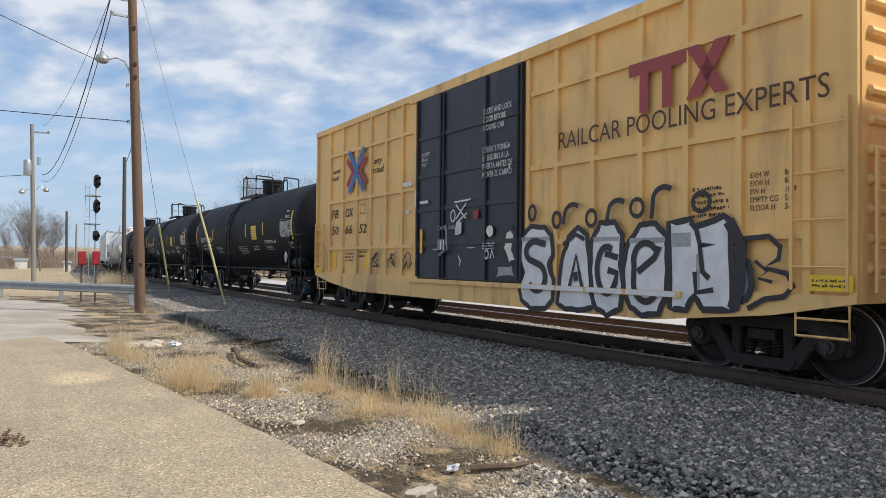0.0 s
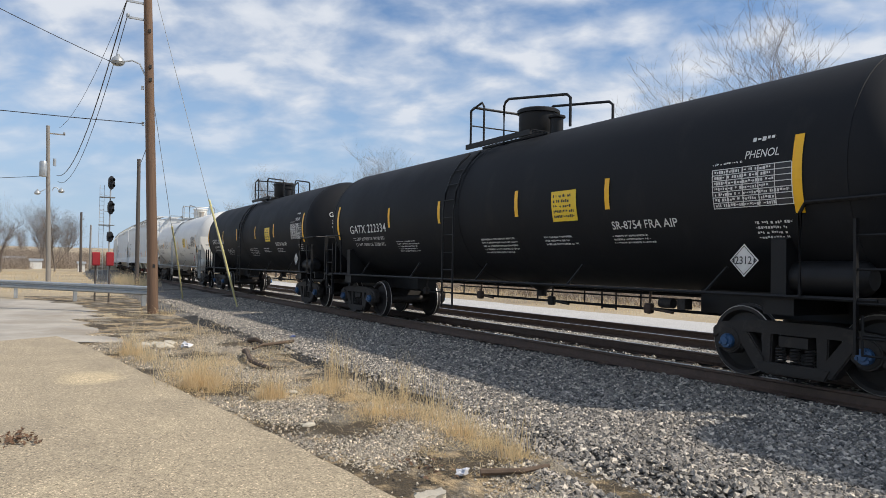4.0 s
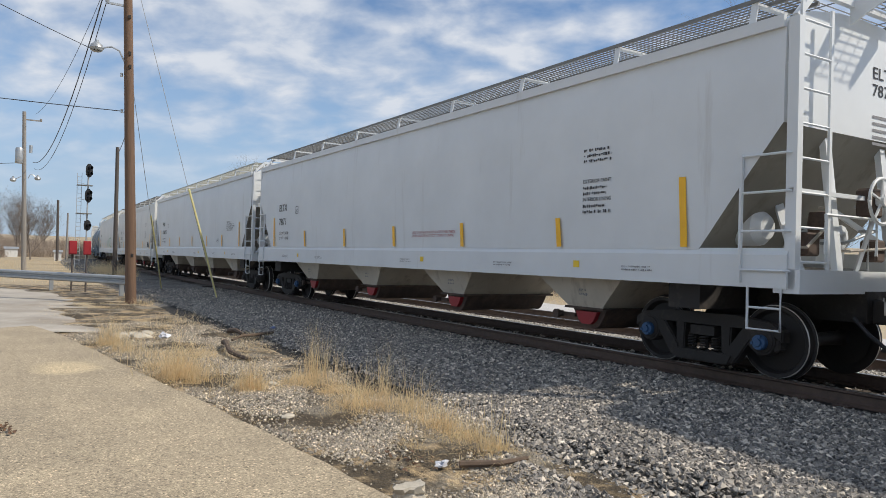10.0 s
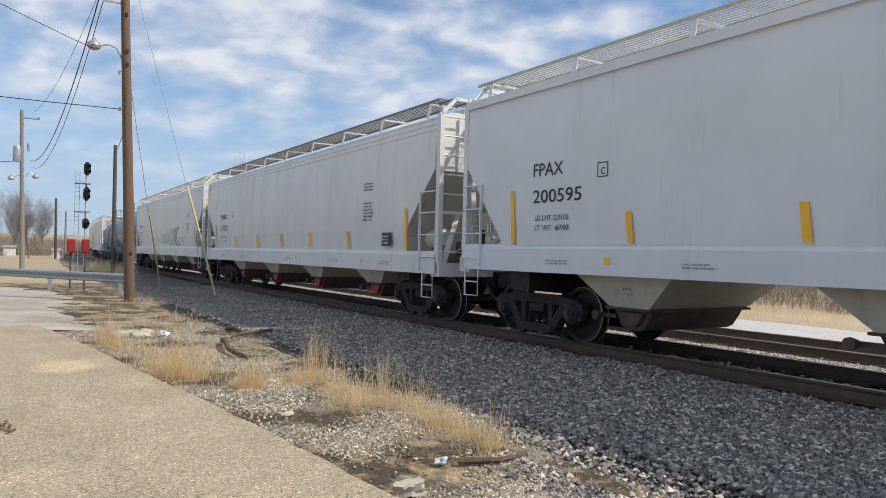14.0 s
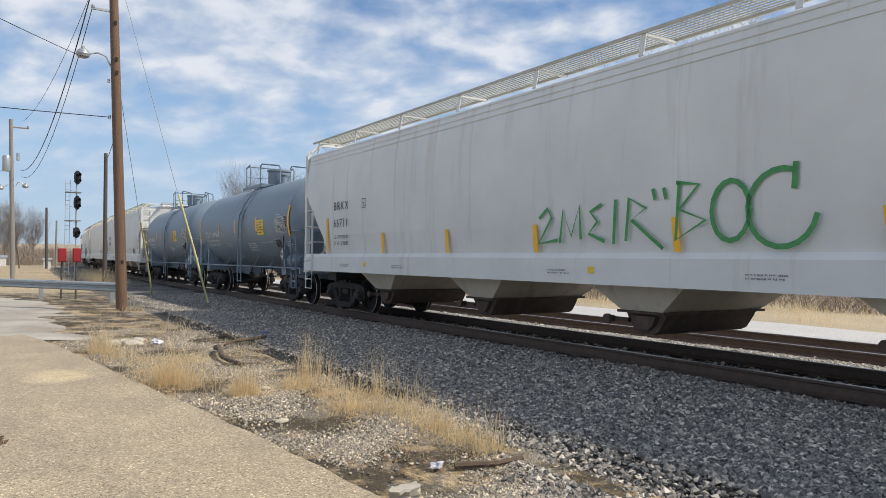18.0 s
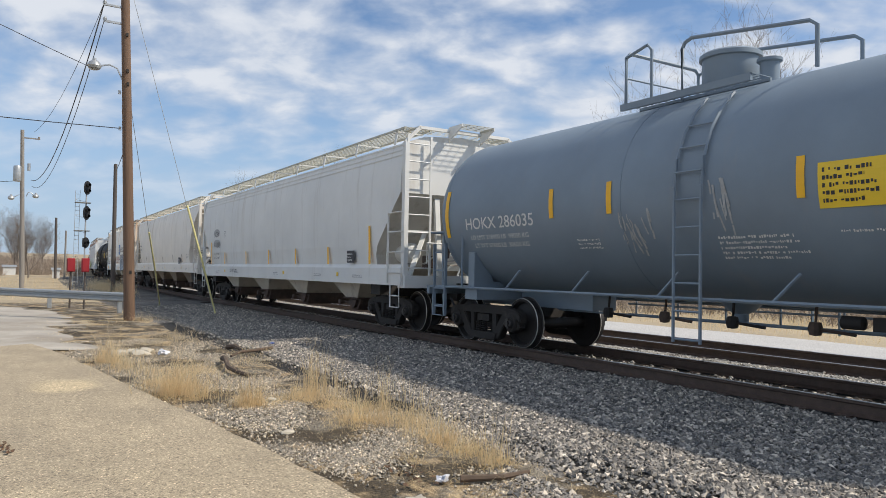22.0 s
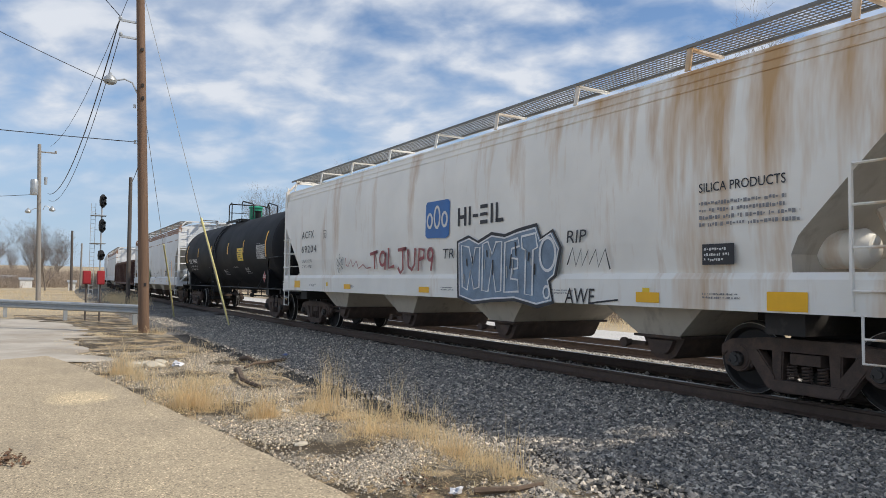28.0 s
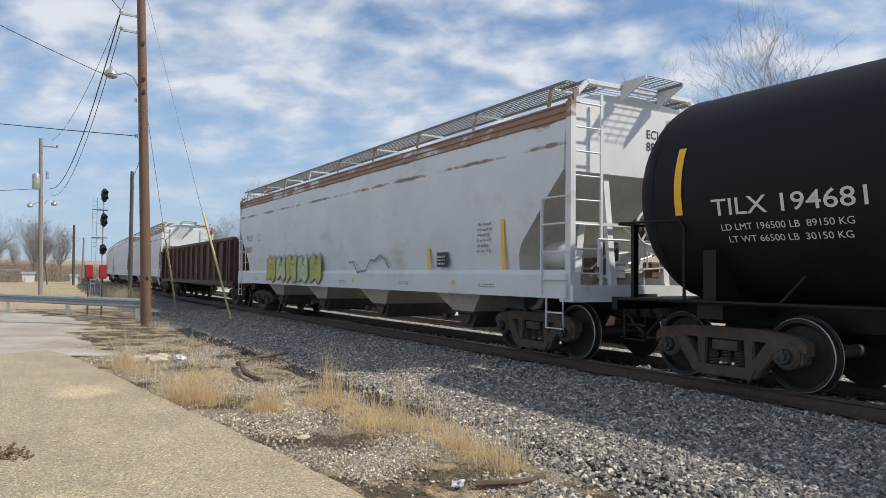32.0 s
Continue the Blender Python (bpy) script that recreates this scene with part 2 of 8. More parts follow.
M_BARK = mat("bare_branch_bark", (0.22, 0.185, 0.155), 0.9, vary=0.2, scale=5, bump=0.3)
M_TWIG = mat("thicket_twigs", (0.33, 0.27, 0.215), 0.9, vary=0.25, scale=2, bump=0.0)
M_GRASS = mat("dry_straw_grass", (0.91, 0.715, 0.465), 0.8, vary=0.25, scale=3, bump=0.0, spec=0.2)


def lets_light_through(m, colour, share):
    """Thin leaves: part of the light passes and comes out on the other side."""
    t = m.node_tree
    bsdf = t.nodes["Principled BSDF"]
    thin = t.nodes.new("ShaderNodeBsdfTranslucent")
    thin.inputs["Color"].default_value = (*colour, 1)
    mix = t.nodes.new("ShaderNodeMixShader")
    mix.inputs[0].default_value = share
    link(t, bsdf.outputs[0], mix.inputs[1])
    link(t, thin.outputs[0], mix.inputs[2])
    link(t, mix.outputs[0], t.nodes["Material Output"].inputs[0])


def blade_tones(m, lo, hi):
    t = m.node_tree
    bsdf = t.nodes["Principled BSDF"]
    old = bsdf.inputs["Base Color"].links[0].from_socket
    geo = t.nodes.new("ShaderNodeNewGeometry")
    tone = ramp(t, geo.outputs["Random Per Island"], [(0.0, lo), (0.35, (0.8, 0.74, 0.66)), (1.0, hi)])
    link(t, blend(t, 1.0, old, tone, "MULTIPLY"), bsdf.inputs["Base Color"])


blade_tones(M_GRASS, (0.5, 0.42, 0.32), (1.0, 1.0, 1.0))
lets_light_through(M_GRASS, (0.95, 0.76, 0.48), 0.5)
M_LEAF = mat("dead_leaf_litter", (0.16, 0.09, 0.05), 0.85, vary=0.3, scale=10, bump=0.1)
M_STICK = mat("broken_branch_wood", (0.12, 0.085, 0.06), 0.9, vary=0.25, scale=10, bump=0.3)
M_ROCK = mat("pale_limestone", (0.52, 0.47, 0.38), 0.85, vary=0.15, scale=8, bump=0.5, dist=0.01)
M_LITTER = mat("crumpled_white_plastic", (0.60, 0.62, 0.68), 0.35, vary=0.1, bump=0.1)
M_LITTER_BLUE = mat("blue_plastic_scrap", (0.10, 0.14, 0.32), 0.4, vary=0.1, bump=0.1)
M_BOXWHITE = mat("white_shed_paint", (0.66, 0.66, 0.64), 0.6, vary=0.08, bump=0.05)
M_BROWN_CHUTE = mat("dirt_stained_brown_chute", (0.30, 0.235, 0.175), 0.8, vary=0.2, scale=1.5, bump=0.1, dirt=(0.14, 0.09, 0.06), dirt_amount=0.4, dirt_stretch=(2, 2, 0.6))
M_DIRTY_TRIM = mat("grimy_white_frame_paint", (0.42, 0.39, 0.34), 0.7, vary=0.15, scale=2, bump=0.08, dirt=(0.16, 0.11, 0.075), dirt_amount=0.4, dirt_scale=2.0)
# slope sheets: the shade under the overhanging ends is put into both base colours
M_SLOPE_PALE = mat("shaded_dusty_slope_sheet_paint", (0.50, 0.48, 0.43), 0.7, vary=0.12, scale=1.2, bump=0.08, dirt=(0.28, 0.24, 0.19), dirt_amount=0.2, dirt_stretch=(2, 2, 0.5))
M_SLOPE = mat("shaded_grimy_slope_sheet_paint", (0.25, 0.235, 0.20), 0.75, vary=0.14, scale=1.2, bump=0.08, dirt=(0.13, 0.105, 0.08), dirt_amount=0.3, dirt_stretch=(2, 2, 0.5))
# dusty paint, with warm light bounced off the ground put into its beige
M_CHUTE = mat("dusty_bounce_lit_chute_paint", (0.60, 0.55, 0.46), 0.75, vary=0.1, scale=1.2, bump=0.08, dirt=(0.27, 0.23, 0.18), dirt_amount=0.3, dirt_stretch=(2, 2, 0.5))


def add_runs(m, colour, stretch, lo, hi, heights, along=None, sides=False):
    """Rust runs down a car's side: streaks that fade between heights, thicker towards one end where given."""
    t = m.node_tree
    bsdf = t.nodes["Principled BSDF"]
    old = bsdf.inputs["Base Color"].links[0].from_socket
    tex = t.nodes.new("ShaderNodeTexCoord")
    mp_ = t.nodes.new("ShaderNodeMapping")
    mp_.inputs["Scale"].default_value = stretch
    link(t, tex.outputs["Object"], mp_.inputs[0])
    n = node(t, "ShaderNodeTexNoise", Scale=1.0, Detail=5.0, Roughness=0.62)
    link(t, mp_.outputs[0], n.inputs["Vector"])
    axes = t.nodes.new("ShaderNodeSeparateXYZ")
    link(t, tex.outputs["Object"], axes.inputs[0])
    zf = maths(t, "DIVIDE", axes.outputs[2], 5.0)
    lift = ramp(t, zf, heights)
    v = maths(t, "ADD", n.outputs[0], maths(t, "MULTIPLY", maths(t, "SUBTRACT", lift, 0.5), 0.34))
    if sides:
        v = maths(t, "SUBTRACT", v, maths(t, "LESS_THAN", maths(t, "ABSOLUTE", axes.outputs[1]), 1.40))
    if along:
        v = maths(t, "ADD", v, maths(t, "MULTIPLY", axes.outputs[0], along))
    link(t, blend(t, ramp(t, v, [(lo, 0.0), (hi, 0.9)]), old, colour), bsdf.inputs["Base Color"])


add_runs(M_HOP_RUST, (0.52, 0.30, 0.11), (1.3, 1, 0.16), 0.655, 0.84, [(0.2, 0.35), (0.5, 0.38), (0.84, 0.70)], 0.023)
add_runs(M_HOP_ECU, (0.24, 0.115, 0.055), (1.2, 1, 2.5), 0.52, 0.64, [(0.695, 0.0), (0.703, 0.72), (0.712, 0.72), (0.72, 0.0), (0.775, 0.1), (0.79, 1.0), (0.86, 1.0)], None, True)
add_runs(M_BOX, (0.30, 0.17, 0.08), (2.4, 1, 0.35), 0.60, 0.82, [(0.15, 0.75), (0.3, 0.5), (0.5, 0.3), (0.9, 0.4), (1.0, 0.6)])
add_runs(M_HOP_C, (0.40, 0.34, 0.27), (3.0, 1, 0.10), 0.62, 0.85, [(0.2, 0.4), (0.84, 0.6)])
add_runs(M_HOP_CREAM, (0.42, 0.33, 0.22), (3.0, 1, 0.10), 0.60, 0.85, [(0.2, 0.3), (0.84, 0.7)])




# ---- shapes ----
def box(bm, x0, x1, y0, y1, z0, z1):
    v = [bm.verts.new((x, y, z)) for x in (x0, x1) for y in (y0, y1) for z in (z0, z1)]
    for f in ((0, 1, 3, 2), (4, 6, 7, 5), (0, 4, 5, 1), (2, 3, 7, 6), (0, 2, 6, 4), (1, 5, 7, 3)):
        bm.faces.new([v[i] for i in f])
    return v


def slanted_box(bm, a, b, w, h):
    """A square bar from a to b, w wide and h high."""
    a, b = Vector(a), Vector(b)
    d = (b - a).normalized()
    side = d.cross(Vector((0, 0, 1)))
    if side.length < 0.05:
        side = Vector((0, 1, 0))
    side.normalize()
    upw = side.cross(d)
    v = [bm.verts.new(p + side * (w / 2 * i) + upw * (h / 2 * j)) for p in (a, b) for i, j in ((-1, -1), (1, -1), (1, 1), (-1, 1))]
    for f in ((3, 2, 1, 0), (4, 5, 6, 7), (0, 1, 5, 4), (1, 2, 6, 5), (2, 3, 7, 6), (3, 0, 4, 7)):
        bm.faces.new([v[i] for i in f])


def tube(bm, pts, r, seg=6, r_end=None):
    """A round bar along the points; r_end tapers it."""
    pts = [Vector(p) for p in pts]
    rings = []
    for i, p in enumerate(pts):
        d = (pts[min(i + 1, len(pts) - 1)] - pts[max(i - 1, 0)]).normalized()
        side = d.cross(Vector((0, 0, 1)))
        if side.length < 0.05:
            side = d.cross(Vector((1, 0, 0)))
        side.normalize()
        upw = side.cross(d)
        rr = r if r_end is None else r + (r_end - r) * i / max(1, len(pts) - 1)
        rings.append([bm.verts.new(p + (side * math.cos(2 * math.pi * k / seg) + upw * math.sin(2 * math.pi * k / seg)) * rr) for k in range(seg)])
    for a, b in zip(rings, rings[1:]):
        for k in range(seg):
            bm.faces.new((a[k], a[(k + 1) % seg], b[(k + 1) % seg], b[k]))
    bm.faces.new(rings[0][::-1])
    bm.faces.new(rings[-1])


def prism(bm, poly, lo, hi, axis="y"):
    """A flat outline pulled along an axis: (x, z) along y, (y, z) along x, (x, y) along z."""
    def put(a, b, c):
        return {"y": (a, c, b), "x": (c, a, b), "z": (a, b, c)}[axis]
    low = [bm.verts.new(put(a, b, lo)) for a, b in poly]
    high = [bm.verts.new(put(a, b, hi)) for a, b in poly]
    n = len(poly)
    bm.faces.new(low)
    bm.faces.new(high[::-1])
    for i in range(n):
        bm.faces.new((low[i], low[(i + 1) % n], high[(i + 1) % n], high[i]))


def lathe(bm, profile, centre=(0, 0, 0), axis="x", seg=24, mats=None):
    """Turns (radius, height) about an axis; mats gives a material slot for each band."""
    cx, cy, cz = centre
    rings = []
    for r, h in profile:
        ring = []
        for k in range(seg if r > 1e-6 else 1):
            a = 2 * math.pi * k / seg
            c, s_ = r * math.cos(a), r * math.sin(a)
            ring.append(bm.verts.new({"x": (cx + h, cy + c, cz + s_), "y": (cx + s_, cy + h, cz + c), "z": (cx + c, cy + s_, cz + h)}[axis]))
        rings.append(ring)
    for i, (a, b) in enumerate(zip(rings, rings[1:])):
        for k in range(seg):
            k2 = (k + 1) % seg
            f = [a[k % len(a)], a[k2 % len(a)], b[k2 % len(b)], b[k % len(b)]]
            f = list(dict.fromkeys(f))
            if len(f) > 2:
                face = bm.faces.new(f)
                if mats:
                    face.material_index = mats[i]


def mesh_of(name, bm, *materials, angle=32):
    bmesh.ops.recalc_face_normals(bm, faces=bm.faces)
    me = bpy.data.meshes.new(name)
    bm.to_mesh(me)
    bm.free()
    for m in materials:
        me.materials.append(m)
    me.polygons.foreach_set("use_smooth", [True] * len(me.polygons))
    me.set_sharp_from_angle(angle=radians(angle))
    return me


def part(name, bm, material, parent, label="", angle=32):
    """Links a bmesh as one mesh object under a thing or a part."""
    mats_ = material if isinstance(material, tuple) else (material,)
    ob = new(name, mesh_of(name, bm, *mats_, angle=angle) if isinstance(bm, bmesh.types.BMesh) else bm)
    ob.parent = parent
    if label:
        ob["label"] = label
    return ob


def thing(name, m, label, category, group="", kind=""):
    ob = new(name)
    ob.empty_display_size = 0.3
    ob.matrix_world = m
    return tagged(ob, label, category, group, kind)


def raw_mesh(name, verts, faces, material, smooth=False):
    me = bpy.data.meshes.new(name)
    me.from_pydata(verts, [], faces)
    me.materials.append(material)
    if smooth:
        me.polygons.foreach_set("use_smooth", [True] * len(me.polygons))
    me.update()
    return me


B = bmesh.new

# ---- the line: main track and siding, bending away beyond the poles ----
LINE_Y = 9.11
SIDING_DY, SIDING_Z = 4.08, -0.09


def bend(x):
    n = min(x, 0.0)
    return 0.000373 * n * n / 2 + 1.3e-6 * abs(n) ** 3 * (1 if n > -260 else 0.6)


def line_y(x):
    return LINE_Y + bend(x)


def line_turn(x):
    return math.atan((line_y(x + 1) - line_y(x - 1)) / 2)


def noisy(x, y, size, amount):
    return noise.noise(Vector((x / size, y / size, 3.7))) * amount


def ballast_material(name, lo, hi, cell, tint=(1.0, 0.97, 0.93), joint=0.35):
    m = bpy.data.materials.new(name)
    m.use_nodes = True
    t = m.node_tree
    bsdf = t.nodes["Principled BSDF"]
    tex = t.nodes.new("ShaderNodeTexCoord")
    v1 = node(t, "ShaderNodeTexVoronoi", Scale=1.0 / cell)
    v2 = node(t, "ShaderNodeTexVoronoi", Scale=0.47 / cell)
    n1 = node(t, "ShaderNodeTexNoise", Scale=0.6, Detail=4.0)
    for n in (v1, v2, n1):
        link(t, tex.outputs["Object"], n.inputs["Vector"])
    tone = t.nodes.new("ShaderNodeSeparateColor")
    link(t, v1.outputs["Color"], tone.inputs[0])
    col = ramp(t, tone.outputs[0], [(0.0, tuple(lo * c for c in tint)), (0.55, tuple((lo + hi) / 2 * c for c in tint)), (1.0, tuple(hi * c for c in tint))])
    col = blend(t, 0.55, col, ramp(t, n1.outputs[0], [(0.3, tuple(lo * c for c in tint)), (0.7, tuple(hi * 0.8 * c for c in tint))]))
    gap = ramp(t, v1.outputs["Distance"], [(0.25, 1.0), (0.75, joint)])
    col = blend(t, 1.0, col, gap, "MULTIPLY")
    link(t, col, bsdf.inputs["Base Color"])
    bsdf.inputs["Roughness"].default_value = 0.9
    h = maths(t, "ADD", maths(t, "MULTIPLY", v1.outputs["Distance"], -0.7), maths(t, "MULTIPLY", v2.outputs["Distance"], -0.5))
    b = node(t, "ShaderNodeBump", Strength=0.9, Distance=cell * 0.8)
    link(t, h, b.inputs["Height"])
    link(t, b.outputs[0], bsdf.inputs["Normal"])
    return m


def stone_material(name, lo, hi, tint=(1.0, 0.96, 0.91)):
    m = bpy.data.materials.new(name)
    m.use_nodes = True
    t = m.node_tree
    bsdf = t.nodes["Principled BSDF"]
    geo = t.nodes.new("ShaderNodeNewGeometry")
    tex = t.nodes.new("ShaderNodeTexCoord")
    n1 = node(t, "ShaderNodeTexNoise", Scale=45.0, Detail=4.0)
    link(t, tex.outputs["Object"], n1.inputs["Vector"])
    col = ramp(t, geo.outputs["Random Per Island"], [(0.0, tuple(lo * c for c in tint)), (0.45, tuple((lo * 0.81 + hi * 0.19) * c for c in tint)), (0.82, tuple((lo * 0.58 + hi * 0.42) * c for c in tint)), (1.0, tuple(hi * c for c in tint))])
    col = blend(t, 0.18, col, ramp(t, n1.outputs[0], [(0.3, (lo * 0.6,) * 3), (0.7, (hi,) * 3)]))
    link(t, col, bsdf.inputs["Base Color"])
    bsdf.inputs["Roughness"].default_value = 0.88
    b = node(t, "ShaderNodeBump", Strength=0.4, Distance=0.004)
    link(t, n1.outputs[0], b.inputs["Height"])
    link(t, b.outputs[0], bsdf.inputs["Normal"])
    return m


def soil_material():
    """Bare dark earth and moss with drifts of fine pale gravel and trodden straw."""
    m = ballast_material("dirt_and_gravel_verge", 0.15, 0.60, 0.016, (1.0, 0.87, 0.66), 0.4)
    t = m.node_tree
    bsdf = t.nodes["Principled BSDF"]
    old = bsdf.inputs["Base Color"].links[0].from_socket
    tex = t.nodes.new("ShaderNodeTexCoord")
    n1 = node(t, "ShaderNodeTexNoise", Scale=1.3, Detail=6.0, Roughness=0.62)
    n2 = node(t, "ShaderNodeTexNoise", Scale=34.0, Detail=4.0, Roughness=0.7)
    mp_ = t.nodes.new("ShaderNodeMapping")
    mp_.inputs["Scale"].default_value = (10, 60, 10)
    mp_.inputs["Rotation"].default_value = (0, 0, 0.5)
    n3 = node(t, "ShaderNodeTexNoise", Scale=1.0, Detail=4.0, Roughness=0.7)
    link(t, tex.outputs["Object"], mp_.inputs[0])
    link(t, mp_.outputs[0], n3.inputs["Vector"])
    for n in (n1, n2):
        link(t, tex.outputs["Object"], n.inputs["Vector"])
    soil = ramp(t, n2.outputs[0], [(0.3, (0.018, 0.013, 0.007)), (0.55, (0.062, 0.045, 0.024)), (0.75, (0.15, 0.112, 0.062))])
    col = blend(t, ramp(t, n1.outputs[0], [(0.41, 0.0), (0.51, 0.95)]), old, soil)
    straw = ramp(t, n3.outputs[0], [(0.32, (0.17, 0.115, 0.06)), (0.62, (0.62, 0.47, 0.27))])
    n4 = node(t, "ShaderNodeTexNoise", Scale=1.9, Detail=5.0, Roughness=0.6)
    link(t, mp_.inputs[0].links[0].from_socket, n4.inputs["Vector"])
    col = blend(t, ramp(t, n4.outputs[0], [(0.50, 0.0), (0.61, 0.8)]), col, straw)
    link(t, col, bsdf.inputs["Base Color"])
    return m


# near bed: shade in the gaps between loose stones is put into a near-black colour
M_BALLAST = ballast_material("shaded_ballast_bed", 0.008, 0.07, 0.04, (1.0, 0.92, 0.8))
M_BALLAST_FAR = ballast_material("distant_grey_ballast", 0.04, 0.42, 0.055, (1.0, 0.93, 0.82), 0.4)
# beyond the main track: pale stone, with sunlit brightness added in the colour
M_BALLAST_PALE = ballast_material("sunlit_pale_ballast_bed", 0.26, 0.66, 0.055, (1.0, 0.95, 0.87), 0.45)
M_STONES = stone_material("crushed_ballast_stone", 0.013, 0.84, (1.0, 0.88, 0.71))
# pale stones between the tracks, their tone also raised for the sun on them
M_MID_STONES = stone_material("sunlit_pale_ballast_stone", 0.12, 0.80, (1.0, 0.92, 0.78))
M_PALE_STONES = stone_material("pale_crushed_stone", 0.15, 0.98, (1.0, 0.84, 0.60))
M_ROADSTONE = ballast_material("white_limestone_road", 0.50, 0.72, 0.03, (1.0, 0.98, 0.94), 0.8)
M_VERGE = soil_material()
M_APRON = mat("old_dusty_asphalt_apron", (0.42, 0.385, 0.33), 0.9, vary=0.2, scale=0.8, grain=25, bump=0.4, dirt=(0.23, 0.19, 0.14), dirt_amount=0.5, dirt_scale=0.35)
M_FIELD = mat("dry_grass_field", (0.42, 0.345, 0.23), 0.95, vary=0.25, scale=0.15, grain=6, bump=0.5, dirt=(0.20, 0.15, 0.10), dirt_amount=0.4, dirt_scale=0.08, dist=0.05)


def slab_material():
    m = mat("exposed_aggregate_concrete", (0.405, 0.335, 0.230), 0.9, vary=0.10, scale=1.1, grain=90, bump=0.45, dirt=(0.27, 0.225, 0.16), dirt_amount=0.26, dirt_scale=0.5, dirt_stretch=(0.6, 1.6, 1), dist=0.008)
    t = m.node_tree
    bsdf = t.nodes["Principled BSDF"]
    old = bsdf.inputs["Base Color"].links[0].from_socket
    tex = t.nodes.new("ShaderNodeTexCoord")
    v = node(t, "ShaderNodeTexVoronoi", Scale=72.0)
    link(t, tex.outputs["Object"], v.inputs["Vector"])
    tone = t.nodes.new("ShaderNodeSeparateColor")
    link(t, v.outputs["Color"], tone.inputs[0])
    speck = ramp(t, tone.outputs[0], [(0.0, 0.42), (0.14, 0.8), (0.5, 1.0), (0.84, 1.05), (0.93, 1.36), (1.0, 1.85)])
    v2 = node(t, "ShaderNodeTexVoronoi", Scale=130.0)
    link(t, tex.outputs["Object"], v2.inputs["Vector"])
    tone2 = t.nodes.new("ShaderNodeSeparateColor")
    link(t, v2.outputs["Color"], tone2.inputs[0])
    fine = ramp(t, tone2.outputs[0], [(0.0, 0.62), (0.4, 0.95), (0.8, 1.06), (1.0, 1.3)])
    worn = node(t, "ShaderNodeTexNoise", Scale=1.4, Detail=5.0)
    link(t, tex.outputs["Object"], worn.inputs["Vector"])
    pale = ramp(t, worn.outputs[0], [(0.60, 0.0), (0.74, 0.32)])
    col = blend(t, pale, old, (0.56, 0.47, 0.31))
    # one bleached patch by the slab's far edge
    spot = t.nodes.new("ShaderNodeMapping")
    spot.inputs["Location"].default_value = (10.75 / 0.75, -0.85 / 0.55, 0)
    spot.inputs["Scale"].default_value = (1 / 0.75, 1 / 0.55, 0)
    link(t, tex.outputs["Object"], spot.inputs[0])
    ball = t.nodes.new("ShaderNodeTexGradient")
    ball.gradient_type = "SPHERICAL"
    link(t, spot.outputs[0], ball.inputs[0])
    ragged = maths(t, "MULTIPLY", ball.outputs[1], worn.outputs[0])
    col = blend(t, ramp(t, ragged, [(0.05, 0.0), (0.28, 0.75)]), col, (0.62, 0.50, 0.31))
    col = blend(t, 1.0, blend(t, 1.0, col, speck, "MULTIPLY"), fine, "MULTIPLY")
    link(t, col, bsdf.inputs["Base Color"])
    return m


M_SLAB = slab_material()


def sheet(name, xs, ys_of, z_of, material, label, category):
    """A strip of ground: rows across at each x, from the list of y that ys_of gives."""
    verts, faces = [], []
    n = len(ys_of(xs[0]))
    for x in xs:
        for y in ys_of(x):
            verts.append((x, y, z_of(x, y)))
    for i in range(len(xs) - 1):
        for j in range(n - 1):
            a = i * n + j
            faces.append((a, a + n, a + n + 1, a + 1))
    ob = new(name, raw_mesh(name, verts, faces, material, True))
    return tagged(ob, label, category, kind="structure")


def steps(a, b, d):
    n = max(1, round((b - a) / d))
    return [a + (b - a) * i / n for i in range(n + 1)]


GROUND_Z = -0.29
XS = [-2600, -1200, -700, -450] + steps(-320, -90, 12) + steps(-82, -34, 4) + steps(-32, 6, 1.0) + steps(10, 60, 10) + [120, 400, 1200, 2600]
YS = [-2600, -1200, -500, -200, -100, -50] + steps(-30, -8, 4) + steps(-6, 8, 1.0) + steps(12, 32, 4) + [50, 80, 140, 260, 500, 1200, 2600]


def ground_z(x, y):
    rise = 0.0
    d = y - line_y(max(x, -300))
    if d > 24:
        rise += min(9.0, (d - 24) * 0.045)
    if x < -120:
        rise += min(8.0, (-120 - x) * 0.03)
    return GROUND_Z + noisy(x, y, 3.0, 0.02) + rise


ground = sheet("ground", XS, lambda x: YS, ground_z, M_FIELD, "dry winter grass and bare earth beside the railway", "ground")

BED = (-5.6, -5.0, -4.2, -3.2, -2.2, -1.5, -0.6, 0.6, 1.5, 2.1, 2.7, 3.4, 4.6, 5.4, 6.3)


def bed_z(x, y):
    d = y - line_y(x)
    top = -0.19 if d < 2.0 else (-0.19 - 0.09 * min(1, (d - 2.0) / 0.9))
    if d < -1.6:
        top = -0.19 - (-1.6 - d) * 0.018
    if d < -4.8:
        top -= (-4.8 - d) * 0.09
    if d > 6.0:
        top -= (d - 6.0) * 0.4
    return top + noisy(x, y, 0.5, 0.016) + noisy(x + 40, y, 1.7, 0.02)


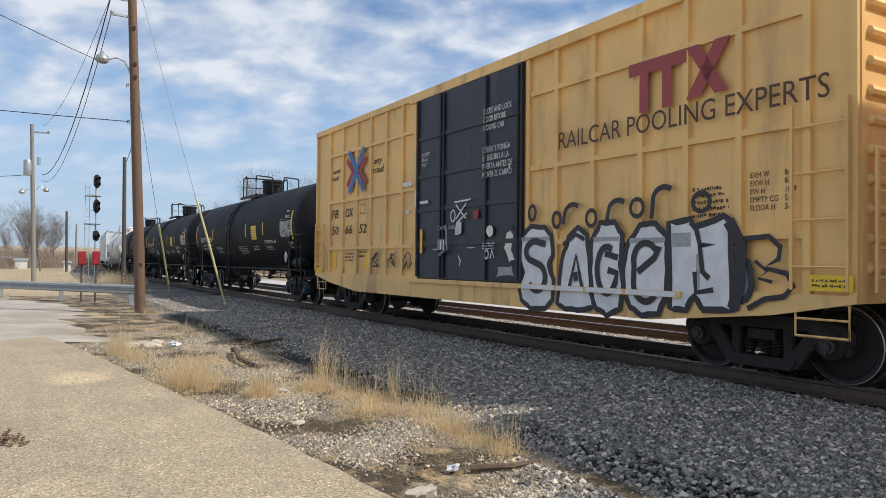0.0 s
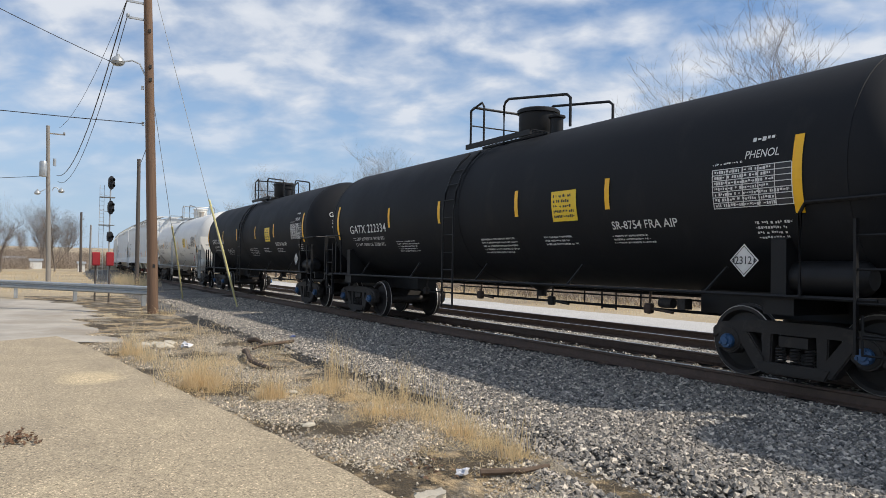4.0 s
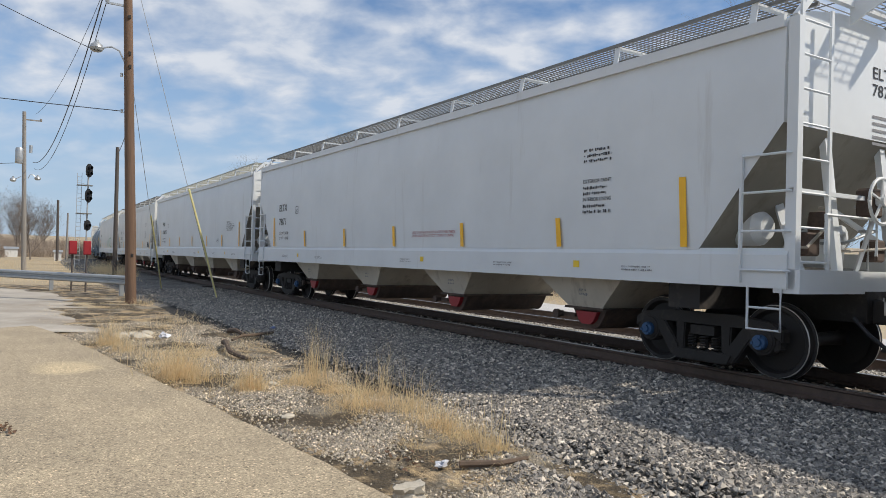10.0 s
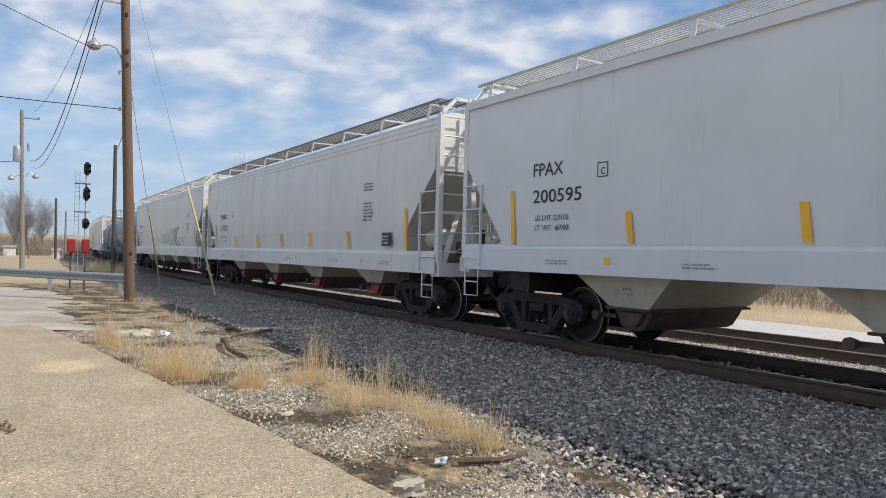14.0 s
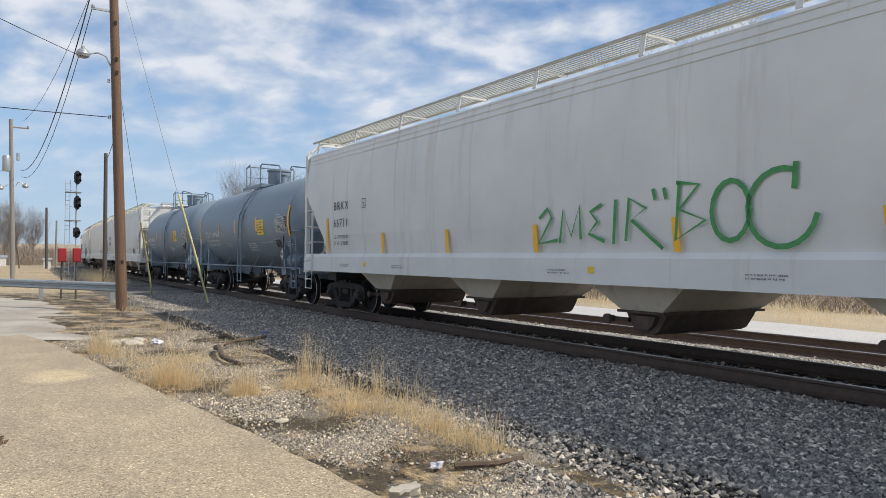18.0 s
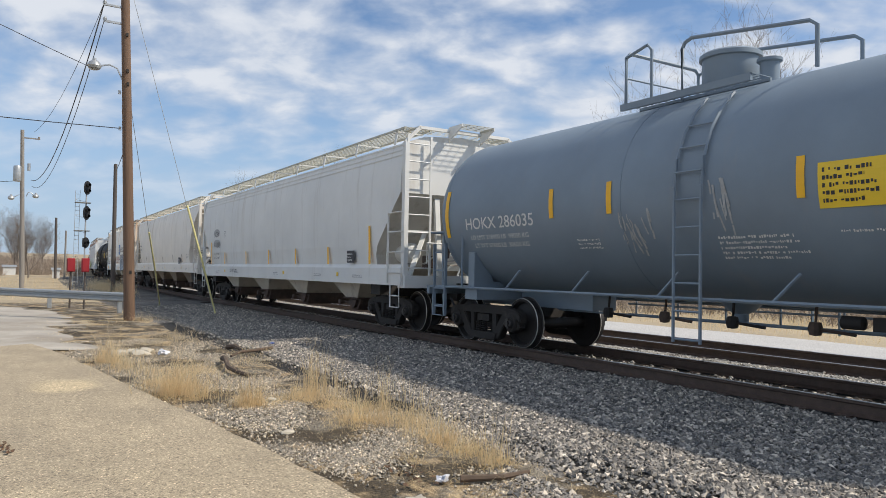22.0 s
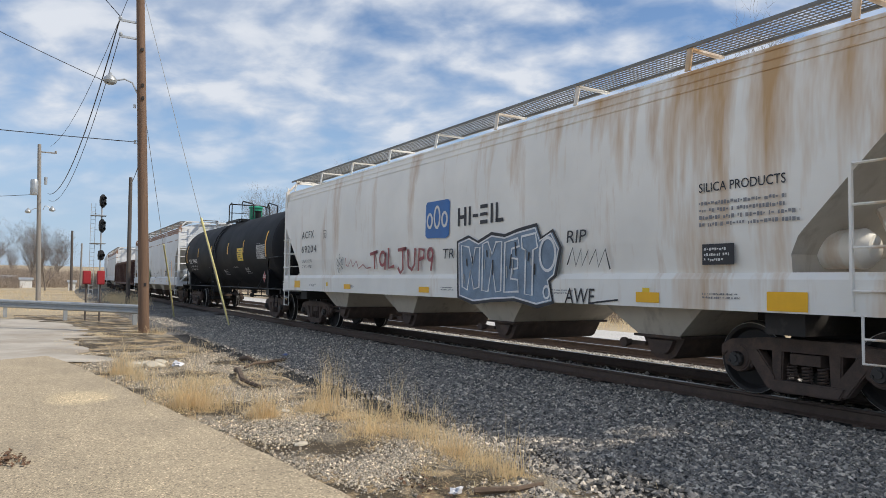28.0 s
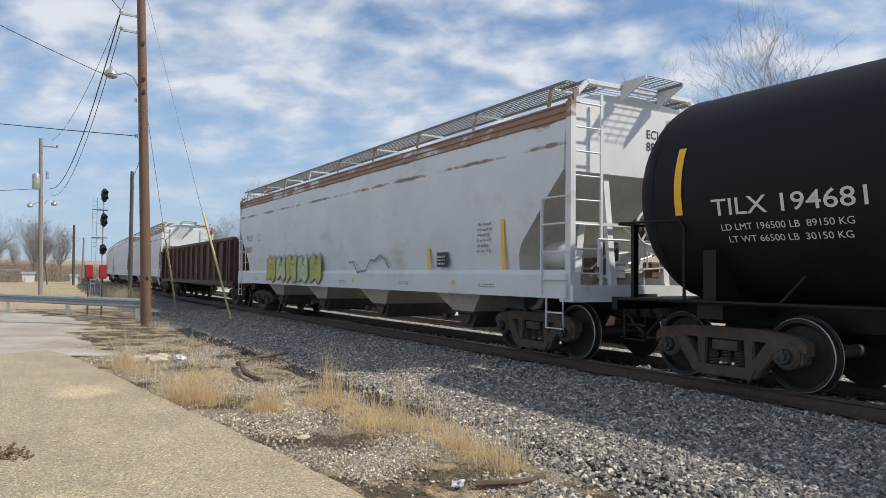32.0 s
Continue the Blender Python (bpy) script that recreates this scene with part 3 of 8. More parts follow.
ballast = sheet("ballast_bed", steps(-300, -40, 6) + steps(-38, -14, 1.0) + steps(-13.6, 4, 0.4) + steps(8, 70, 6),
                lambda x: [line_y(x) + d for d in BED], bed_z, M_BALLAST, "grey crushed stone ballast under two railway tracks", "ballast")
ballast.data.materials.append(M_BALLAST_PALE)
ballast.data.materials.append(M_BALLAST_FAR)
# painted brightness by place: sunlit pale past the train, shade-dark near, mid-tone far
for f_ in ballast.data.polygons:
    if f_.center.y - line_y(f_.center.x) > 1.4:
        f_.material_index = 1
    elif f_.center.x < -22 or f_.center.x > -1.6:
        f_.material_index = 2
gravel_road = sheet("gravel_road", steps(-300, -60, 10) + steps(-56, 60, 4), lambda x: [line_y(x) + d for d in (6.0, 7.2, 8.6, 9.8)],
                    lambda x, y: -0.24 + noisy(x, y, 2, 0.03) - (0.06 if y - line_y(x) > 9.6 else 0), M_ROADSTONE, "pale limestone gravel access road behind the tracks", "road")


def slab_edge(x):
    """The slab's worn edge towards the tracks."""
    if x < -14.7:
        return 1.12 - (-14.7 - x) * 0.19
    return 1.12 + (x + 14.7) * 0.118 - max(0.0, x + 6.0) * 0.05


verge = sheet("verge", steps(-36, -17.6, 0.8) + steps(-17, 4, 0.35),
              lambda x: [slab_edge(max(x, -16.7)) - 0.5 + (line_y(x) - 5.35 - slab_edge(max(x, -16.7)) + 0.75) * k / 9 for k in range(10)],
              lambda x, y: -0.272 + noisy(x, y, 0.9, 0.03) + noisy(x, y, 0.25, 0.012), M_VERGE, "bare dirt and loose pale gravel verge with dead grass", "verge")
def apron_edge(x):
    return min(1.9 + (-16.5 - x) * 0.05, 3.6 + (x + 27.2) * 0.578) + noisy(x, 1, 1.3, 0.7) + noisy(x, 5, 0.4, 0.3)


apron = sheet("apron", steps(-44, -15.6, 0.4), lambda x: [-14, -8, -5.5] + [-5.5 + (apron_edge(x) + 5.5) * k_ / 8 for k_ in range(1, 9)],
              lambda x, y: -0.240 + noisy(x, y, 3, 0.008) + noisy(x, y, 0.7, 0.008) - (0.05 if y > apron_edge(x) - 0.05 else 0.0), M_APRON, "cracked and dusty old asphalt road end", "road")


def build_slab():
    bm = B()
    xs = steps(-16.75, 6, 0.45)
    top = [(x, slab_edge(x) + noisy(x, 9, 0.35, 0.035)) for x in xs]
    poly = [(-16.4, -14.0)] + [(-16.2, -0.2)] + top + [(6, -14.0)]
    prism(bm, poly, -0.40, -0.222, "z")
    ob = new("pavement", mesh_of("pavement", bm, M_SLAB))
    tagged(ob, "weathered exposed-aggregate concrete slab with a crumbled edge", "pavement", kind="structure")
    bm = B()
    # worn joint across the slab
    for x0, y0, x1, y1 in ((-16.3, -6.0, -16.1, -0.4),):
        slanted_box(bm, (x0, y0, -0.222), (x1, y1, -0.222), 0.05, 0.008)
    part("joint", bm, M_LEAF, ob)


build_slab()


# rails and ties
def rail_mesh(name, dy, z, xs):
    prof = [(-0.07, -0.18), (0.07, -0.18), (0.07, -0.165), (0.012, -0.14), (0.010, -0.05), (0.036, -0.035), (0.036, -0.006), (0.026, 0.0),
            (-0.026, 0.0), (-0.036, -0.006), (-0.036, -0.035), (-0.010, -0.05), (-0.012, -0.14), (-0.07, -0.165)]
    bm = B()
    rings = [[bm.verts.new((x, line_y(x) + dy + a, z + b)) for a, b in prof] for x in xs]
    n = len(prof)
    for r0, r1 in zip(rings, rings[1:]):
        for k in range(n):
            f = bm.faces.new((r0[k], r0[(k + 1) % n], r1[(k + 1) % n], r1[k]))
            f.material_index = 1 if k in (6, 7, 8) else 0
    return mesh_of(name, bm, M_RAIL, M_RAILTOP, angle=20)


TIES = []


def build_track(name, dy, z, label):
    ob = tagged(new(name), label, "railway track", kind="structure")
    xs = steps(-300, -100, 10) + steps(-95, 70, 5)
    for side in (-0.755, 0.755):
        part("rail", rail_mesh("rail", dy + side, z, xs), None, ob)
    bm = B()
    box(bm, -0.11, 0.11, -1.28, 1.28, -0.345, -0.182)
    bmesh.ops.bevel(bm, geom=bm.edges, offset=0.012, segments=1, affect="EDGES")
    tie = mesh_of("tie", bm, M_TIE)
    bm = B()
    box(bm, -0.09, 0.09, -0.16, 0.16, -0.182, -0.166)
    plate = mesh_of("tie_plate", bm, M_RAIL)
    x = -62.0
    rnd = random.Random(int(dy * 10) + 5)
    while x < 14:
        TIES.append((ob, tie, plate, x, line_y(x) + dy + rnd.uniform(-0.05, 0.05), z + rnd.uniform(-0.012, 0.004), line_turn(x) + rnd.uniform(-0.01, 0.01)))
        x += 0.53 + rnd.uniform(-0.03, 0.03)
    return ob


main_track = build_track("track_main", 0.0, 0.0, "rusty steel rails on dark wooden ties, main line")
siding = build_track("track_siding", SIDING_DY, SIDING_Z, "rusty steel rails on dark wooden ties, siding")


# ---- rolling stock ----
WHEEL_R = 0.457
CARS = []        # (car, middle along the train, distance between truck middles)
WHEELSETS = []   # (wheelset, its car's middle, place along the car)


def wheel_mesh():
    bm = B()
    prof = [(0.0, -0.83), (0.10, -0.83), (0.13, -0.80), (0.36, -0.745), (0.385, -0.80), (0.40, -0.822), (0.445, -0.822), (0.456, -0.812), (0.457, -0.72),
            (0.487, -0.708), (0.487, -0.692), (0.455, -0.682), (0.40, -0.684), (0.36, -0.70), (0.12, -0.66), (0.09, -0.62), (0.0, -0.62)]
    lathe(bm, prof, axis="y", seg=36, mats=[0, 0, 0, 0, 0, 0, 1, 0, 0, 1, 0, 0, 0, 0, 0, 0])
    return mesh_of("wheel", bm, M_WHEEL, M_TREAD, angle=28)


def cap_mesh(name, m):
    bm = B()
    lathe(bm, [(0.0, -1.19), (0.045, -1.19), (0.05, -1.165), (0.085, -1.165), (0.095, -1.15), (0.095, -0.93), (0.07, -0.90), (0.0, -0.90)], axis="y", seg=18)
    for k in range(3):
        a = 2 * math.pi * k / 3
        lathe(bm, [(0.0, -1.185), (0.02, -1.185), (0.02, -1.16)], (0.075 * math.sin(a), 0, 0.075 * math.cos(a)), axis="y", seg=6)
    return mesh_of(name, bm, m)


def axle_mesh():
    bm = B()
    lathe(bm, [(0.0, -0.64), (0.095, -0.64), (0.09, -0.3), (0.09, 0.3), (0.095, 0.64), (0.0, 0.64)], axis="y", seg=14)
    return mesh_of("axle", bm, M_WHEEL)


ME_WHEEL, ME_AXLE = wheel_mesh(), axle_mesh()
ME_CAP = {"blue": cap_mesh("bearing_cap", M_CAP), "grey": cap_mesh("bearing_cap", M_CAP_GREY)}


def side_frame_mesh(m):
    bm = B()
    y0, y1 = -1.08, -0.92
    prism(bm, [(-1.16, 0.46), (-1.16, 0.62), (-1.02, 0.70), (-0.50, 0.755), (0.50, 0.755), (1.02, 0.70), (1.16, 0.62), (1.16, 0.46), (0.98, 0.60), (0.70, 0.60), (0.42, 0.60), (-0.42, 0.60), (-0.70, 0.60), (-0.98, 0.60)], y0, y1)
    for s in (-1, 1):
        prism(bm, [(s * 0.84, 0.61), (s * 0.62, 0.61), (s * 0.38, 0.30), (s * 0.34, 0.12), (s * 0.50, 0.14)], y0 - 0.01, y1)          # diagonal
        prism(bm, [(s * 0.44, 0.62), (s * 0.28, 0.62), (s * 0.30, 0.20), (s * 0.43, 0.20)], y0 + 0.01, y1)                              # column
        prism(bm, [(s * 1.12, 0.52), (s * 1.12, 0.38), (s * 1.04, 0.34), (s * 1.01, 0.50)], y0 + 0.01, y1)                              # pedestal jaws
        prism(bm, [(s * 0.77, 0.50), (s * 0.74, 0.34), (s * 0.66, 0.42), (s * 0.70, 0.61), (s * 0.80, 0.61)], y0 + 0.01, y1)
        lathe(bm, [(0.0, y0 - 0.02), (0.17, y0 - 0.02), (0.19, y0 + 0.02), (0.19, y1)], (s * 0.889, 0, 0.475), axis="y", seg=16)       # bearing adapter
    prism(bm, [(-0.50, 0.25), (0.50, 0.25), (0.42, 0.11), (-0.42, 0.11)], y0 - 0.03, y1)                                                # spring seat
    bmesh.ops.bevel(bm, geom=bm.edges[:], offset=0.016, segments=2, affect="EDGES", clamp_overlap=True)
    return mesh_of("side_frame", bm, m)


def spring_mesh(m):
    bm = B()
    tube(bm, [(0.055 * math.cos(a * 0.7854), -1.02 + 0.055 * math.sin(a * 0.7854), 0.25 + 0.0046 * a) for a in range(45)], 0.013, 5)
    return mesh_of("spring", bm, m)


def bolster_mesh(m):
    bm = B()
    prism(bm, [(-1.07, 0.455), (-1.07, 0.58), (-0.95, 0.60), (-0.4, 0.72), (0.4, 0.72), (0.95, 0.60), (1.07, 0.58), (1.07, 0.455), (0.4, 0.36), (-0.4, 0.36)], -0.19, 0.19, "x")
    for s in (-1, 1):                       # brake beams
        box(bm, s * 0.42 - 0.05, s * 0.42 + 0.05, -0.75, 0.75, 0.30, 0.40)
    return mesh_of("truck", bm, m)


TRUCK = {key: (side_frame_mesh(m), spring_mesh(m), bolster_mesh(m)) for key, m in (("dust", M_TRUCK), ("rust", M_TRUCK_RUST))}


def mirrored(ob):
    ob.rotation_euler = (0, 0, math.pi)
    return ob


def add_trucks(car, mid, tc, look_="dust", cap="blue"):
    frame_me, spring_me, bolster_me = TRUCK[look_]
    for s in (1, -1):
        truck = part("truck", bolster_me, None, car)
        truck.location = (s * tc / 2, 0, 0)
        for turn in (0, math.pi):
            o = part("side_frame", frame_me, None, truck)
            o.rotation_euler = (0, 0, turn)
            for i in (-0.19, 0.0, 0.19):
                o = part("spring", spring_me, None, truck)
                o.location, o.rotation_euler = (i, 0, 0), (0, 0, turn)
        for a in (-0.889, 0.889):
            ws = part("wheelset", ME_AXLE, None, car)
            ws.location = (s * tc / 2 + a, 0, WHEEL_R)
            WHEELSETS.append((ws, mid, s * tc / 2 + a))
            for turn in (0, math.pi):
                w = part("wheel", ME_WHEEL, None, ws)
                w.rotation_euler = (0, 0, turn)
                c = part("bearing_cap", ME_CAP[cap], None, ws)
                c.rotation_euler = (0, 0, turn)


def new_car(name, front, rear, label, category):
    mid, tc = (front + rear) / 2, front - rear
    car = thing(name, pose(mid, line_y(mid), 0), label, category, "freight cars of the passing train")
    CARS.append((car, mid))
    return car, mid, tc


TEXTS = {}


def text_mesh(body, bold=0.0, spacing=1.0):
    """Flat letters, one unit high, from the built-in font."""
    bold = 0.0 if "M" in body else bold
    key = (body, bold, spacing)
    if key not in TEXTS:
        cu = bpy.data.curves.new("lettering", "FONT")
        cu.body, cu.size, cu.offset, cu.space_character, cu.resolution_u = body, 1.0, bold, spacing, 3
        ob = bpy.data.objects.new("lettering", cu)
        scene.collection.objects.link(ob)
        dg = bpy.context.evaluated_depsgraph_get()
        me = bpy.data.meshes.new_from_object(ob.evaluated_get(dg))
        co = np.array([v.co[:] for v in me.vertices])
        fa = [tuple(p.vertices) for p in me.polygons]
        bpy.data.objects.remove(ob)
        bpy.data.meshes.remove(me)
        TEXTS[key] = (co, fa)
    return TEXTS[key]


def on_side(pts, y, tank=None):
    """(x, z) places on the near side: flat at y, or round a tank (middle height, radius)."""
    out = []
    for x, z in pts:
        if tank:
            zc, r = tank
            a = (z - zc) / r
            out.append((x, -(r + 0.009) * math.cos(a), zc + (r + 0.009) * math.sin(a)))
        else:
            out.append((x, y, z))
    return out


def letters(car, body, x, z, h, m, y, tank=None, bold=0.0, wide=1.0, spacing=1.0, label="", lean=0.0, fit=None, head=None):
    """Words on the car's near side from x onwards, with their foot at z, h high; fit gives their whole length.
    head puts them on the leading end instead, as (x, y, z) of their middle."""
    co, fa = text_mesh(body, bold, spacing)
    k = h / 0.70
    if fit:
        wide = fit / k / max(0.01, co[:, 0].max() - co[:, 0].min())
    pts = [(x + (c[0] - co[:, 0].min() * bool(fit) + lean * c[1]) * k * wide, z + c[1] * k) for c in co]
    if head:
        w_ = max(p[0] for p in pts)
        flat = [(head[1] - w_ / 2 + a, head[2] + b) for a, b in pts]
        if tank:
            # follows the dished head, which stands 0.72 out of the shell
            bulge = [0.72 * math.sqrt(max(0.0, 1.0 - (a * a + (b - tank[0]) ** 2) / tank[1] ** 2)) for a, b in flat]
        else:
            bulge = [0.0] * len(flat)
        me = raw_mesh("lettering", [(head[0] + c, a, b) for (a, b), c in zip(flat, bulge)], fa, m)
    else:
        me = raw_mesh("lettering", on_side(pts, y - 0.005, tank), fa, m)
    o = part("lettering", me, None, car, label or "painted lettering")
    o["kind"] = "stuff"
    return o


def plates(car, name, quads, m, y, tank=None, proud=0.005, label=""):
    """Flat patches on the near side: each (x0, x1, z0, z1) or a list of (x, z) corners."""
    verts, faces, seen = [], [], {}
    for q in quads:
        poly = q if isinstance(q, list) else [(q[0], q[2]), (q[1], q[2]), (q[1], q[3]), (q[0], q[3])]
        if tank and not isinstance(q, list):
            n = max(1, int((q[3] - q[2]) / 0.12))
            left = [(q[0], q[2] + (q[3] - q[2]) * i / n) for i in range(n + 1)]
            right = [(q[1], b) for a, b in left]
            base = len(verts)
            verts += on_side(left, 0, (tank[0], tank[1] + proud - 0.005)) + on_side(right, 0, (tank[0], tank[1] + proud - 0.005))
            for i in range(n):
                faces.append((base + i, base + n + 1 + i, base + n + 2 + i, base + i + 1))
            continue
        ids = []
        for p in poly:
            key = (round(p[0], 4), round(p[1], 4))
            if key not in seen:
                seen[key] = len(verts)
                verts += on_side([p], y - proud, tank)
            ids.append(seen[key])
        faces.append(tuple(ids))
    return part(name, raw_mesh(name, verts, faces, m), None, car, label)


def bars(car, x, z, w, h, rows, m, y, tank=None, seed=1):
    """Small print that cannot be read: short bars in rows."""
    rnd = random.Random(seed)
    quads = []
    pitch = h / rows
    for r in range(rows):
        cx, end = x, x + w * rnd.uniform(0.72, 1.0)
        while cx < end:
            ww = min(pitch * rnd.uniform(0.18, 0.5), end - cx)
            foot = pitch * rnd.choice((0.22, 0.26, 0.40))
            quads.append((cx, cx + ww, z + h - (r + 1) * pitch + foot, z + h - r * pitch - pitch * rnd.choice((0.22, 0.26, 0.38))))
            cx += ww + pitch * (0.16 if rnd.random() < 0.82 else 0.55)
    ob = plates(car, "small_print", quads, m, y, tank, 0.005, "rows of small stencilled print")
    ob["kind"] = "stuff"
    return ob


def stripes(car, places, m, y, tank=None, w=0.10):
    for x, z0, z1, *lean in places:
        dx = lean[0] if lean else 0.0
        if tank:
            plates(car, "reflective_stripe", [(x - w / 2, x + w / 2, z0, z1)], m, y, tank, 0.007)
        else:
            plates(car, "reflective_stripe", [[(x - w / 2 + dx, z0), (x + w / 2 + dx, z0), (x + w / 2, z1), (x - w / 2, z1)]], m, y, None, 0.006)


def ribbon(pts, w):
    """Quads along a drawn line."""
    left, right = [], []
    closed = math.hypot(pts[0][0] - pts[-1][0], pts[0][1] - pts[-1][1]) < 1e-4
    for i, (x, z) in enumerate(pts):
        a = pts[i - 1] if i else (pts[-2] if closed else pts[0])
        b = pts[i + 1] if i + 1 < len(pts) else (pts[1] if closed else pts[-1])
        dx, dz = b[0] - a[0], b[1] - a[1]
        d = math.hypot(dx, dz) or 1
        left.append((x + dz / d * w / 2, z - dx / d * w / 2))
        right.append((x - dz / d * w / 2, z + dx / d * w / 2))
    return [[left[i], left[i + 1], right[i + 1], right[i]] for i in range(len(pts) - 1)]


def arc(cx, cz, rx, rz, a0, a1, n=14):
    return [(cx + rx * math.cos(radians(a0 + (a1 - a0) * i / n)), cz + rz * math.sin(radians(a0 + (a1 - a0) * i / n))) for i in range(n + 1)]


def coupler(car, x, s, z=0.88):
    bm = B()
    box(bm, min(x, x + s * 0.45), max(x, x + s * 0.45), -0.09, 0.09, z - 0.09, z + 0.09)
    box(bm, min(x + s * 0.38, x + s * 0.72), max(x + s * 0.38, x + s * 0.72), -0.16, 0.13, z - 0.15, z + 0.15)
    bmesh.ops.bevel(bm, geom=bm.edges, offset=0.025, segments=1, affect="EDGES")
    part("coupler", bm, M_TRUCK, car)


def air_hose(car, x, s):
    bm = B()
    tube(bm, [(x, -0.35, 0.8), (x + s * 0.18, -0.36, 0.62), (x + s * 0.42, -0.3, 0.42), (x + s * 0.62, -0.2, 0.44)], 0.025)
    part("air_hose", bm, M_WIRE, car)


def brake_wheel(car, x, y, z, m):
    bm = B()
    ring = [(x, y + 0.28 * math.cos(2 * math.pi * k / 20), z + 0.28 * math.sin(2 * math.pi * k / 20)) for k in range(21)]
    tube(bm, ring, 0.022, 6)
    for k in range(5):
        a = 2 * math.pi * k / 5 + 0.3
        tube(bm, [(x, y, z), (x, y + 0.27 * math.cos(a), z + 0.27 * math.sin(a))], 0.018, 5)
    lathe(bm, [(0.0, -0.05), (0.06, -0.05), (0.06, 0.05), (0.0, 0.05)], (x, y, z), "x", 10)
    part("brake_wheel", bm, m, car)
    bm = B()
    box(bm, x - 0.24, x - 0.06, y - 0.16, y + 0.16, z - 0.20, z + 0.16)
    bmesh.ops.bevel(bm, geom=bm.edges, offset=0.03, segments=1, affect="EDGES")
    part("brake_housing", bm, M_TRUCK_RUST if m is not M_BLACK_TRIM else m, car)


def ladder(car, name, a, b, side, rungs, m, r=0.016, stile=0.05):
    """Two stiles from a up to b, and their twins offset by side, with rungs between."""
    bm = B()
    a, b, side = Vector(a), Vector(b), Vector(side)
    for off in (Vector(), side):
        slanted_box(bm, a + off, b + off, stile, 0.03)
    for k in range(rungs):
        p = a.lerp(b, (k + 0.5) / rungs)
        tube(bm, [p, p + side], r, 5)
    part(name, bm, m, car)


def stirrup(car, x, y, z, m, w=0.40, h=0.42):
    bm = B()
    tube(bm, [(x - w / 2, y, z), (x - w / 2, y, z - h), (x + w / 2, y, z - h), (x + w / 2, y, z)], 0.018, 5)
    tube(bm, [(x - w / 2, y, z - h * 0.5), (x + w / 2, y, z - h * 0.5)], 0.014, 5)
    part("step", bm, m, car)


def grating(car, name, x0, x1, y0, y1, z, m, pitch=0.11, n=5):
    """An open steel walkway: edge and bearer bars with cross bars over them."""
    verts, faces = [], []

    def add(ax, bx, ay, by, az, bz):
        o = len(verts)
        verts.extend((x, y, z_) for x in (ax, bx) for y in (ay, by) for z_ in (az, bz))
        faces.extend(tuple(o + i for i in f) for f in ((0, 1, 3, 2), (4, 6, 7, 5), (0, 4, 5, 1), (2, 3, 7, 6), (0, 2, 6, 4), (1, 5, 7, 3)))
    for i in range(n):
        y = y0 + (y1 - y0) * i / (n - 1)
        wd = 0.02 if i in (0, n - 1) else 0.005
        add(x0, x1, y - wd, y + wd, z - (0.045 if wd > 0.01 else 0.012), z)
    k = int((x1 - x0) / pitch)
    for i in range(k + 1):
        x = x0 + (x1 - x0) * i / k
        add(x - 0.006, x + 0.006, y0, y1, z - 0.006, z + 0.004)
    part(name, raw_mesh(name, verts, faces, m), None, car)["kind"] = "stuff"


